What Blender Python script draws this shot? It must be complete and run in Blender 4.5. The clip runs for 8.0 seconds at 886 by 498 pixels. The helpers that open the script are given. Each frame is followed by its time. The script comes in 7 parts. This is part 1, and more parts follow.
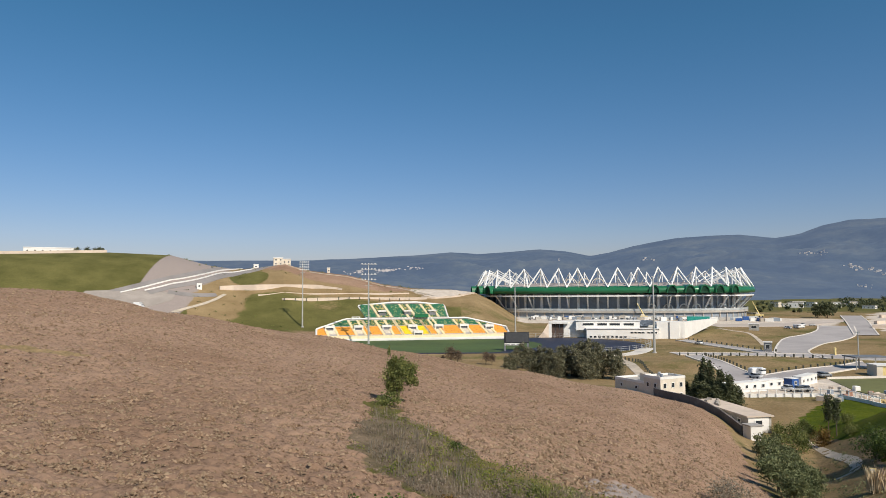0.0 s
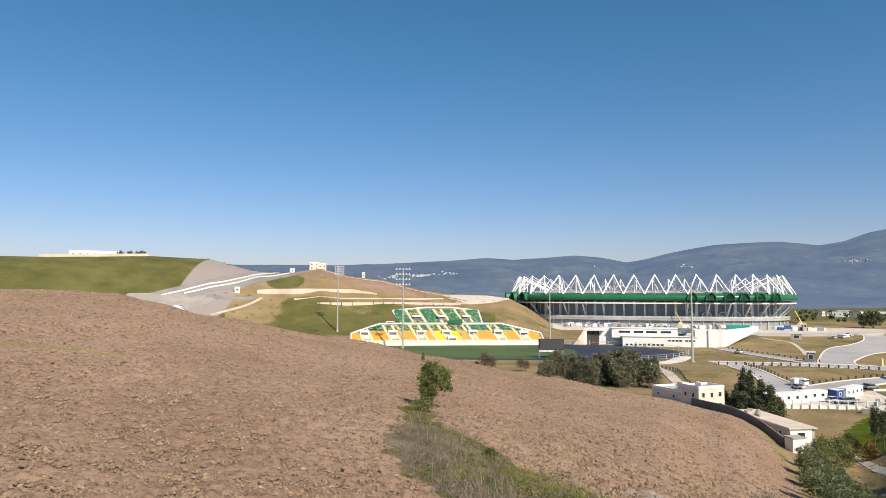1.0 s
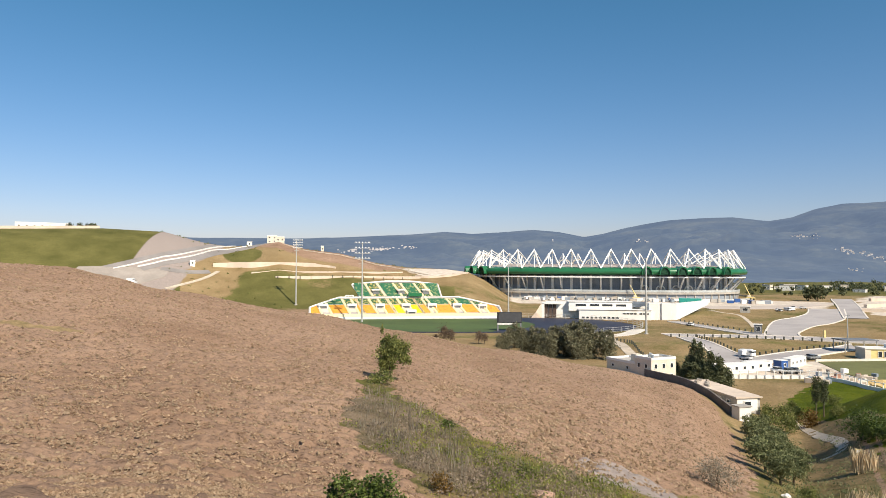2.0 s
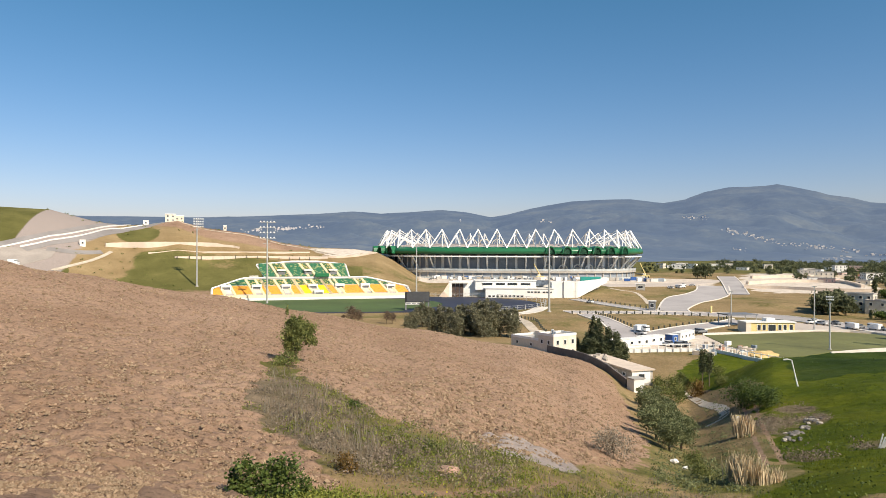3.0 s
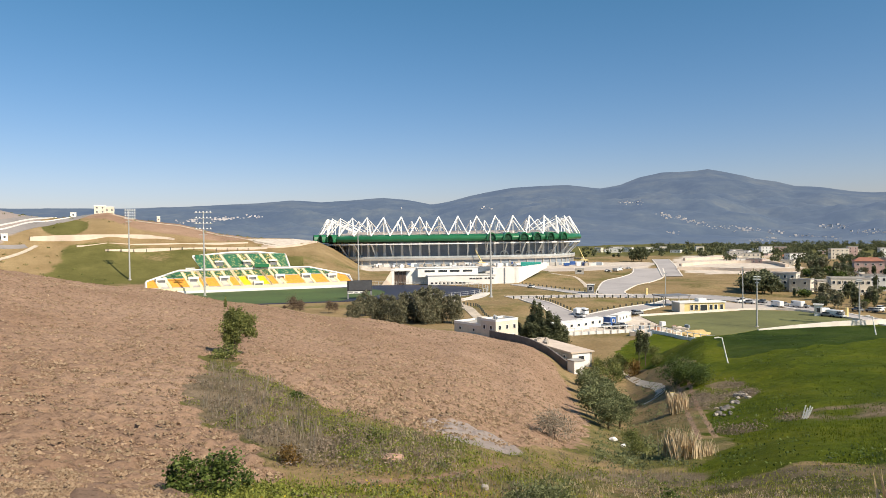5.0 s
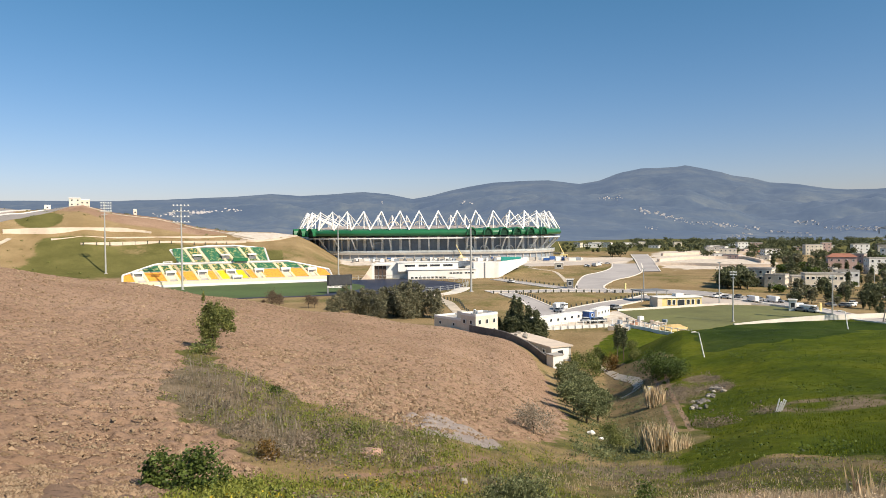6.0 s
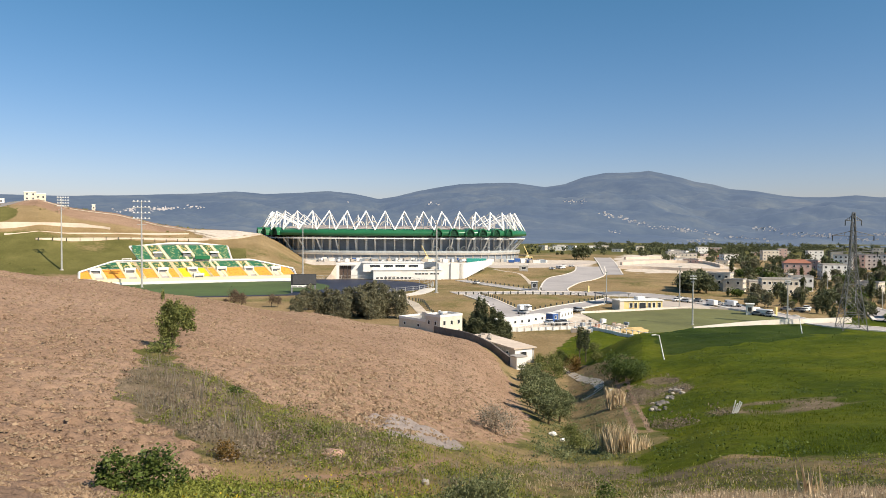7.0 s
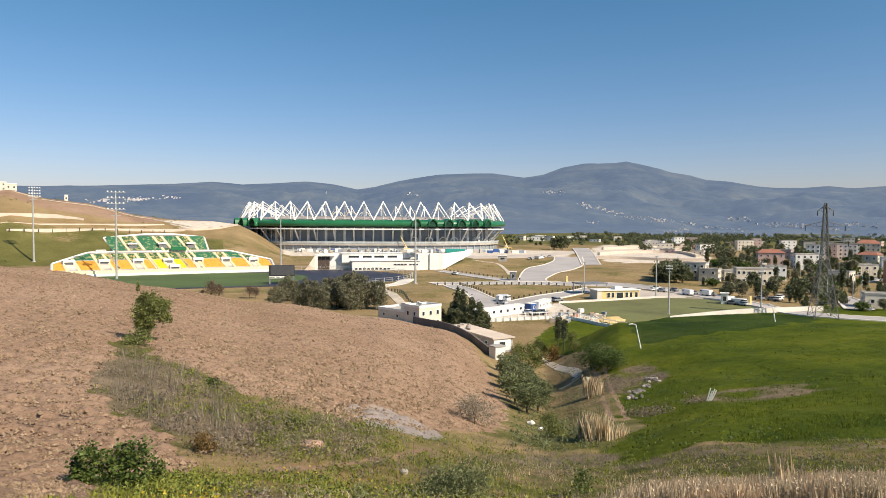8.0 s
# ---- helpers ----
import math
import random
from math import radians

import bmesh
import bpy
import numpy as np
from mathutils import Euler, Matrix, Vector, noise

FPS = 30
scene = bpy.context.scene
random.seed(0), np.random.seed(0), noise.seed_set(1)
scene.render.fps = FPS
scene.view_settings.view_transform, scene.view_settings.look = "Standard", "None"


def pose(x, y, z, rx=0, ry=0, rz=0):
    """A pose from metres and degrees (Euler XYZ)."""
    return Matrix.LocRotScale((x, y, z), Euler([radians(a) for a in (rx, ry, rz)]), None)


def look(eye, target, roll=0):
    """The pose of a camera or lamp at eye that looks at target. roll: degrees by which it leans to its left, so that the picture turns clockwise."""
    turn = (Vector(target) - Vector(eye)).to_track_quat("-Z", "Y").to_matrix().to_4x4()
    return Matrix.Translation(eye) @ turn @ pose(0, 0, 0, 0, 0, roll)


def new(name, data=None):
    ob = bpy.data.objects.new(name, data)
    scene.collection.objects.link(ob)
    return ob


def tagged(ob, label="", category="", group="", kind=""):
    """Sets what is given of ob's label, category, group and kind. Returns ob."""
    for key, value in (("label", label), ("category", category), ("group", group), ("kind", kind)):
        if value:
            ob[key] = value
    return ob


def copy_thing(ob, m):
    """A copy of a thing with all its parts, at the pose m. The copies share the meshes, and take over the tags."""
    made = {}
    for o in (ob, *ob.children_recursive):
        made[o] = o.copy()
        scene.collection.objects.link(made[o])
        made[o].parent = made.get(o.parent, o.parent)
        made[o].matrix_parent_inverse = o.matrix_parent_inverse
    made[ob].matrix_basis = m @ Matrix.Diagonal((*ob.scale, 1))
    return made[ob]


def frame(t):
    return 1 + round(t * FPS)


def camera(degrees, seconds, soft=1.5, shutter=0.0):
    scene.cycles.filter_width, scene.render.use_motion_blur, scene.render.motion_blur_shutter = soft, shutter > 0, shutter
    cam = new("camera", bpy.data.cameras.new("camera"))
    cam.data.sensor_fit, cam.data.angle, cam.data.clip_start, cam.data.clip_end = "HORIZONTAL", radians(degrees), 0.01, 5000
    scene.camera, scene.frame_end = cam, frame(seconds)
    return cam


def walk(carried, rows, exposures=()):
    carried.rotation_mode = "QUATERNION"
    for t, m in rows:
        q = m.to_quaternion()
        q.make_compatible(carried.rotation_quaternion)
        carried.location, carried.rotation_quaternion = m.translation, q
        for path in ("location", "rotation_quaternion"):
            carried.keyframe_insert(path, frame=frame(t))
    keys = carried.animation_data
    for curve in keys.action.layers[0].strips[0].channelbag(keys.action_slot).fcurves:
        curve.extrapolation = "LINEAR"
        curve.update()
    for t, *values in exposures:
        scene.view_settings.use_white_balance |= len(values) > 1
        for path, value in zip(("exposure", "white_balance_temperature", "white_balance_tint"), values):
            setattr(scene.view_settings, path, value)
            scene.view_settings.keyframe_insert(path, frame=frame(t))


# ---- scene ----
cam = camera(65.86, 8.0, soft=0.7)
# seconds, step to the right, yaw, pitch, lean to the right
ROWS = [
    (0.0, 0.000, -0.000, 3.401, 0.350),
    (0.5, -0.027, 2.122, 3.941, 0.368),
    (1.0, -0.036, 2.884, 3.863, -0.156),
    (1.2, -0.028, 2.030, 3.439, -0.340),
    (2.3, 0.047, -3.694, 0.904, 0.035),
    (2.5, 0.087, -6.873, 0.342, 0.037),
    (3.0, 0.103, -8.174, 0.022, -0.179),
    (3.5, 0.148, -11.732, -0.425, 0.362),
    (4.0, 0.152, -12.048, -0.748, 0.446),
    (4.5, 0.157, -12.497, -1.091, 0.413),
    (4.7, 0.158, -12.625, -1.054, 0.555),
    (5.8, 0.183, -14.472, -1.172, 0.756),
    (6.0, 0.185, -14.662, -1.518, 0.531),
    (6.5, 0.194, -15.414, -1.350, 0.450),
    (7.0, 0.221, -17.529, -1.448, -0.357),
    (7.5, 0.241, -19.115, -0.946, -0.364),
    (8.0, 0.243, -19.292, -2.229, -0.304),
]
walk(cam, [(t, pose(sx, 0, 0, 90 + pitch, 0, yaw) @ pose(0, 0, 0, 0, 0, -lean)) for t, sx, yaw, pitch, lean in ROWS],
     exposures=[(0.0, -0.06, 6350, 10), (0.5, 0.15, 6350, 10), (1.0, 0.28, 6400, 10), (2.5, 0.38, 6750, 10), (4.5, 0.36, 6750, 10), (8.0, 0.38, 6750, 10)])

# ---- world and light ----
SUN_AZ, SUN_EL = 146.0, 41.0     # degrees right of the first view, degrees up
world = bpy.data.worlds.new("world")
scene.world = world
world.use_nodes = True
wn = world.node_tree.nodes
sky = wn.new("ShaderNodeTexSky")
sky.sky_type = "NISHITA"
sky.sun_disc = False
sky.sun_elevation = radians(SUN_EL)
sky.sun_rotation = radians(SUN_AZ)
sky.air_density, sky.dust_density, sky.ozone_density = 1.0, 0.6, 1.2
wn["Background"].inputs["Strength"].default_value = 0.082
hue = wn.new("ShaderNodeHueSaturation")
hue.inputs["Saturation"].default_value = 1.2
world.node_tree.links.new(sky.outputs["Color"], hue.inputs["Color"])
# clear spring air: a little more blue low down, less red high up
wtc, wsep, wramp, wmix = (wn.new("ShaderNode" + k) for k in ("TexCoord", "SeparateXYZ", "ValToRGB", "Mix"))
wmix.data_type, wmix.blend_type = "RGBA", "MULTIPLY"
wmix.inputs["Factor"].default_value = 1.0
wramp.color_ramp.elements[0].position, wramp.color_ramp.elements[0].color = 0.0, (0.925, 0.825, 1.10, 1)
wramp.color_ramp.elements[1].position, wramp.color_ramp.elements[1].color = 0.35, (0.66, 1.0, 1.06, 1)
for a, b in ((wtc.outputs["Generated"], wsep.inputs[0]), (wsep.outputs["Z"], wramp.inputs["Fac"]), (wramp.outputs["Color"], wmix.inputs["B"]),
             (hue.outputs["Color"], wmix.inputs["A"]), (wmix.outputs["Result"], wn["Background"].inputs["Color"])):
    world.node_tree.links.new(a, b)
sun_data = bpy.data.lights.new("sun", "SUN")
sun_data.energy, sun_data.angle, sun_data.color = 5.15, radians(0.5), (1.0, 0.89, 0.74)
sun_way = Vector((math.sin(radians(SUN_AZ)) * math.cos(radians(SUN_EL)), math.cos(radians(SUN_AZ)) * math.cos(radians(SUN_EL)), math.sin(radians(SUN_EL))))
new("sun", sun_data).matrix_world = look(sun_way * 100, (0, 0, 0))

# ---- relief: bearings in degrees to the right of +y, distances in metres, heights against the eye ----
def smooth(a, b, v):
    k = np.clip((v - a) / (b - a), 0.0, 1.0)
    return k * k * (3 - 2 * k)


NEAR_D = (0, 4, 12, 25, 45, 70, 105, 140, 185)
NEAR = {
    -75: (-1.7, -2.3, -3.6, -5.0, -5.0, -4.0, -1.0, 1.0, -2),
    -33: (-1.7, -2.4, -3.9, -6.2, -6.5, -4.6, -0.6, 1.2, -3),
    -28.4: (-1.7, -2.4, -4.1, -6.6, -7.0, -5.2, -1.4, 0.75, -4.5),
    -25.7: (-1.7, -2.4, -4.2, -6.8, -7.2, -5.6, -2.5, -0.85, -6.5),
    -22: (-1.7, -2.4, -4.3, -7.0, -7.4, -6.0, -4.0, -3.7, -9),
    -11: (-1.7, -2.5, -5.0, -8.0, -8.3, -8.2, -7.8, -8.5, -16),
    -3: (-1.7, -2.6, -5.7, -8.6, -9.0, -9.6, -10.6, -12.2, -20),
    5: (-1.7, -2.6, -6.0, -9.2, -10.4, -11.6, -14.0, -16.0, -24),
    14: (-1.7, -2.6, -6.0, -9.8, -12.0, -14.0, -17.0, -19.3, -26),
    19: (-1.7, -2.6, -6.0, -10.0, -13.3, -16.5, -19.5, -22.2, -28),
    24: (-1.7, -2.6, -6.0, -10.2, -14.5, -19.0, -24.4, -28.6, -29),
    28: (-1.7, -2.6, -5.9, -10.2, -15.0, -20.5, -26.0, -28.8, -28.6),
    34: (-1.7, -2.6, -5.7, -10.0, -14.8, -18.4, -20.4, -19.8, -26),
    42: (-1.7, -2.5, -5.2, -9.5, -13.0, -16.3, -17.9, -18.0, -26),
    53: (-1.7, -2.4, -4.6, -8.6, -11.8, -14.0, -15.7, -16.2, -25),
    80: (-1.7, -2.2, -4.0, -7.0, -9.0, -11.0, -12.5, -13.5, -20),
}
HILL_AZ = (-75, -33, -26, -21.7, -19, -17, -15, -13, -10.9, -9.3, -8, -7, -5, -2.5, 0.7, 2.6, 4, 6)
HILL_EL = (2.3, 2.7, 2.95, 2.8, 2.05, 1.7, 1.85, 2.15, 1.6, 1.4, 1.25, 1.0, 0.45, 0.12, 0.0, -0.25, -0.95, -2.3)


def hash2(i, j, seed):
    h = np.sin(i * 127.1 + j * 311.7 + seed * 74.7) * 43758.5453
    return h - np.floor(h)


def swell(x, y, size, seed=0):
    """Value noise in the plan, 0 to 1."""
    u, v = x / size, y / size
    i, j = np.floor(u), np.floor(v)
    f, g = u - i, v - j
    f, g = f * f * (3 - 2 * f), g * g * (3 - 2 * g)
    return ((hash2(i, j, seed) * (1 - f) + hash2(i + 1, j, seed) * f) * (1 - g)
            + (hash2(i, j + 1, seed) * (1 - f) + hash2(i + 1, j + 1, seed) * f) * g)


def near_z(az, d):
    keys = sorted(NEAR)
    cols = np.stack([np.interp(d, NEAR_D, NEAR[k]) for k in keys])
    k = np.clip(az, keys[0], keys[-1])
    i = np.clip(np.searchsorted(keys, k) - 1, 0, len(keys) - 2)
    a, b = np.asarray(keys, float)[i], np.asarray(keys, float)[i + 1]
    f = (k - a) / (b - a)
    f = f * 0.5 + 0.5 * f * f * (3 - 2 * f)
    return np.take_along_axis(cols, i[None], 0)[0] * (1 - f) + np.take_along_axis(cols, i[None] + 1, 0)[0] * f


def ground_z(x, y):
    x, y = np.atleast_1d(np.asarray(x, float)), np.atleast_1d(np.asarray(y, float))
    d = np.hypot(x, y)
    az = np.degrees(np.arctan2(x, y))
    behind = smooth(75, 120, np.abs(az - 3))
    # the soft mean over a few distances takes the kinks out of the profile
    w = 0.10 * d + 0.3
    near = (near_z(az, np.maximum(d - w, 0)) + 2 * near_z(az, d) + near_z(az, d + w)) / 4
    near = near * (1 - behind) - 1.7 * behind
    plain = -28.5 + 3.5 * smooth(440, 600, d)
    right = smooth(27, 31, az)
    start, end = 165 - 15 * right, 235 + 75 * smooth(8, -12, az) - 60 * right
    z = np.where(d < start, near, near + (plain - near) * smooth(start, end, d))
    z = z * (1 - behind * smooth(300, 500, d)) + plain * behind * smooth(300, 500, d)
    # slow swells of the ground close by
    z = z + ((swell(x, y, 7.3, 5) - 0.5) * 0.35 + (swell(x, y, 17, 8) - 0.5) * 0.7) * smooth(8, 16, d) * (1 - smooth(150, 200, d)) * (1 - behind)
    # low grassed mounds beside the roads
    for mx, my, mr, mh in ((166, 420, 30, 3.5), (205, 318, 26, 2.5), (122, 262, 17, 1.8), (84, 250, 15, 2.2)):
        z = z + mh * np.exp(-((x - mx) ** 2 + (y - my) ** 2) / mr ** 2)
    # terraced hill behind the running track
    top = 600 * np.tan(np.radians(np.interp(az, HILL_AZ, HILL_EL)))
    k = smooth(425, 600, d) * 0.75 + 0.25 * np.clip((d - 425) / 175, 0, 1)
    fall = 1 - smooth(640, 1000, d)
    z = z + np.maximum(top - plain, 0) * k * fall * (1 - smooth(6, 7, az)) * (1 - behind)
    return z


def gz(x, y):
    return float(ground_z(x, y)[0])


def polar(az, d):
    return d * math.sin(radians(az)), d * math.cos(radians(az))


def spot(az, d, lift=0.0):
    x, y = polar(az, d)
    return Vector((x, y, gz(x, y) + lift))

# ---- tools ----
def part(name, bm, material, parent=None, label=""):
    me = bpy.data.meshes.new(name)
    bm.to_mesh(me)
    bm.free()
    ob = new(name, me)
    for m in (material if isinstance(material, (list, tuple)) else [material]):
        me.materials.append(m)
    if parent:
        ob.parent = parent
    if label:
        ob["label"] = label
    return ob


def raw(name, verts, faces, material, parent=None, label=""):
    me = bpy.data.meshes.new(name)
    me.from_pydata([tuple(v) for v in verts], [], faces)
    me.materials.append(material)
    ob = new(name, me)
    if parent:
        ob.parent = parent
    if label:
        ob["label"] = label
    return ob


def thing(name, m, label, category, group="", kind=""):
    ob = new(name)
    ob.matrix_world = m
    return tagged(ob, label, category, group, kind)


def box(bm, cx, cy, cz, sx, sy, sz, rz=0.0, bevel=0.0):
    m = pose(cx, cy, cz, 0, 0, rz) @ Matrix.Diagonal((sx, sy, sz, 1))
    made = bmesh.ops.create_cube(bm, size=1, matrix=m)
    if bevel:
        edges = list({e for v in made["verts"] for e in v.link_edges})
        bmesh.ops.bevel(bm, geom=edges, offset=bevel, segments=1, affect="EDGES")
    return bm


def tube(bm, a, b, r, r2=None, n=6):
    a, b = Vector(a), Vector(b)
    way = b - a
    m = Matrix.Translation((a + b) / 2) @ way.to_track_quat("Z", "Y").to_matrix().to_4x4()
    bmesh.ops.create_cone(bm, cap_ends=True, segments=n, radius1=r, radius2=r if r2 is None else r2, depth=way.length, matrix=m)
    return bm


def prism(bm, outline, z0, z1):
    """A closed outline (x, y) raised from z0 to z1."""
    lo = [bm.verts.new((x, y, z0)) for x, y in outline]
    hi = [bm.verts.new((x, y, z1)) for x, y in outline]
    n = len(lo)
    bm.faces.new(hi)
    bm.faces.new(lo[::-1])
    for i in range(n):
        bm.faces.new((lo[i], lo[(i + 1) % n], hi[(i + 1) % n], hi[i]))
    return bm


def curve_points(pts, step=4.0):
    """Catmull-Rom through plan points."""
    p = [np.array(q, float) for q in pts]
    p = [2 * p[0] - p[1]] + p + [2 * p[-1] - p[-2]]
    out = []
    for i in range(1, len(p) - 2):
        n = max(2, int(np.linalg.norm(p[i + 1] - p[i]) / step))
        for k in range(n):
            t = k / n
            out.append(0.5 * (2 * p[i] + (p[i + 1] - p[i - 1]) * t + (2 * p[i - 1] - 5 * p[i] + 4 * p[i + 1] - p[i + 2]) * t * t
                              + (3 * p[i] - p[i - 1] - 3 * p[i + 1] + p[i + 2]) * t ** 3))
    return out + [p[-2]]


def ribbon(name, pts, width, material, lift=0.12, thick=0.35, parent=None, label="", step=4.0, across=4, widths=None):
    """A strip that lies on the ground along plan points, with sides that go down into it."""
    c = curve_points(pts, step)
    n = len(c)
    verts, faces = [], []
    for i, q in enumerate(c):
        a, b = c[max(i - 1, 0)], c[min(i + 1, n - 1)]
        t = (b - a) / max(np.linalg.norm(b - a), 1e-6)
        side = np.array((t[1], -t[0]))
        w = width if widths is None else float(np.interp(i / (n - 1), np.linspace(0, 1, len(widths)), widths))
        row = [q + side * w * (k / across - 0.5) for k in range(across + 1)]
        zs = ground_z([r[0] for r in row], [r[1] for r in row])
        zz = zs * 0.5 + zs.mean() * 0.5 if lift > 0.05 else zs
        zz = np.maximum(zz, zs) + lift
        verts.append((row[0][0], row[0][1], zz[0] - thick))
        verts += [(r[0], r[1], z) for r, z in zip(row, zz)]
        verts.append((row[-1][0], row[-1][1], zz[-1] - thick))
    m = across + 3
    for i in range(n - 1):
        for k in range(m - 1):
            faces.append((i * m + k, i * m + k + 1, (i + 1) * m + k + 1, (i + 1) * m + k))
    faces = [f[::-1] for f in faces]
    return raw(name, verts, faces, material, parent, label)


def strip(name, edge_a, edge_b, material, lift=0.15, thick=0.5, parent=None, label="", across=4, n=None):
    """A surface that lies on the ground between two plan edges, with sides that go down into it."""
    def even(e):
        c = np.array(curve_points(e, 3.0))
        arc = np.concatenate([[0], np.cumsum(np.linalg.norm(np.diff(c, axis=0), axis=1))])
        return c, arc
    (ca, aa), (cb, ab) = even(edge_a), even(edge_b)
    n = n or max(6, int(max(aa[-1], ab[-1]) / 4))
    k = np.linspace(0, 1, n)
    pa = np.stack([np.interp(k * aa[-1], aa, ca[:, i]) for i in (0, 1)], 1)
    pb = np.stack([np.interp(k * ab[-1], ab, cb[:, i]) for i in (0, 1)], 1)
    m = across + 3
    verts = []
    for a, b in zip(pa, pb):
        row = [a + (b - a) * j / across for j in range(across + 1)]
        z = ground_z([r[0] for r in row], [r[1] for r in row]) + lift
        verts.append((*row[0], z[0] - thick))
        verts += [(*r, q) for r, q in zip(row, z)]
        verts.append((*row[-1], z[-1] - thick))
    faces = [(i * m + j, i * m + j + 1, (i + 1) * m + j + 1, (i + 1) * m + j) for i in range(n - 1) for j in range(m - 1)]
    ob = raw(name, verts, faces, material, parent, label)
    up = sum(f.normal.z * f.area for f in ob.data.polygons)
    if up < 0:
        ob.data.flip_normals()
    return ob


# ---- materials ----
def mat(name, rough=0.8, metal=0.0):
    m = bpy.data.materials.new(name)
    m.use_nodes = True
    b = m.node_tree.nodes["Principled BSDF"]
    b.inputs["Roughness"].default_value = rough
    b.inputs["Metallic"].default_value = metal
    return m, m.node_tree.nodes, m.node_tree.links, b


def noisy(nodes, links, scale, detail=4, coords="Object", rough=0.6):
    t = nodes.new("ShaderNodeNewGeometry") if coords == "World" else nodes.new("ShaderNodeTexCoord")
    n = nodes.new("ShaderNodeTexNoise")
    n.inputs["Scale"].default_value, n.inputs["Detail"].default_value, n.inputs["Roughness"].default_value = scale, detail, rough
    links.new(t.outputs["Position" if coords == "World" else coords], n.inputs["Vector"])
    return n.outputs["Fac"]


def ramp(nodes, links, fac, stops):
    r = nodes.new("ShaderNodeValToRGB")
    e = r.color_ramp.elements
    for i, (p, c) in enumerate(stops):
        el = e[i] if i < 2 else e.new(p)
        el.position, el.color = p, (*c, 1)
    links.new(fac, r.inputs["Fac"])
    return r.outputs["Color"]


def mix(nodes, links, fac, a, b, kind="MIX"):
    m = nodes.new("ShaderNodeMix")
    m.data_type, m.blend_type = "RGBA", kind
    for socket, v in ((m.inputs["Factor"], fac), (m.inputs["A"], a), (m.inputs["B"], b)):
        if isinstance(v, (int, float)):
            socket.default_value = v
        elif isinstance(v, tuple):
            socket.default_value = (*v, 1)
        else:
            links.new(v, socket)
    return m.outputs["Result"]


def bump(nodes, links, b, fac, strength, dist):
    n = nodes.new("ShaderNodeBump")
    n.inputs["Strength"].default_value, n.inputs["Distance"].default_value = strength, dist
    links.new(fac, n.inputs["Height"])
    links.new(n.outputs["Normal"], b.inputs["Normal"])


def plain_mat(name, colour, rough=0.8, metal=0.0, vary=0.2, scale=0.8, fine=8.0, relief=0.0, per_object=0.0):
    """Colour with broad stains and fine grain."""
    m, nodes, links, b = mat(name, rough, metal)
    dark = tuple(c * (1 - vary) for c in colour)
    light = tuple(min(1, c * (1 + vary * 0.6)) for c in colour)
    broad = ramp(nodes, links, noisy(nodes, links, scale, 5, "World"), [(0.3, dark), (0.7, light)])
    grain = ramp(nodes, links, noisy(nodes, links, fine, 3, "World"), [(0.25, (1 - vary * 0.8,) * 3), (0.75, (1, 1, 1))])
    c = mix(nodes, links, 1.0, broad, grain, "MULTIPLY")
    if per_object:
        o = nodes.new("ShaderNodeObjectInfo")
        c = mix(nodes, links, 1.0, c, ramp(nodes, links, o.outputs["Random"], [(0, (1 - per_object,) * 3), (1, (1, 1, 1))]), "MULTIPLY")
    links.new(c, b.inputs["Base Color"])
    if relief:
        bump(nodes, links, b, noisy(nodes, links, fine, 3, "World"), 0.5, relief)
    return m


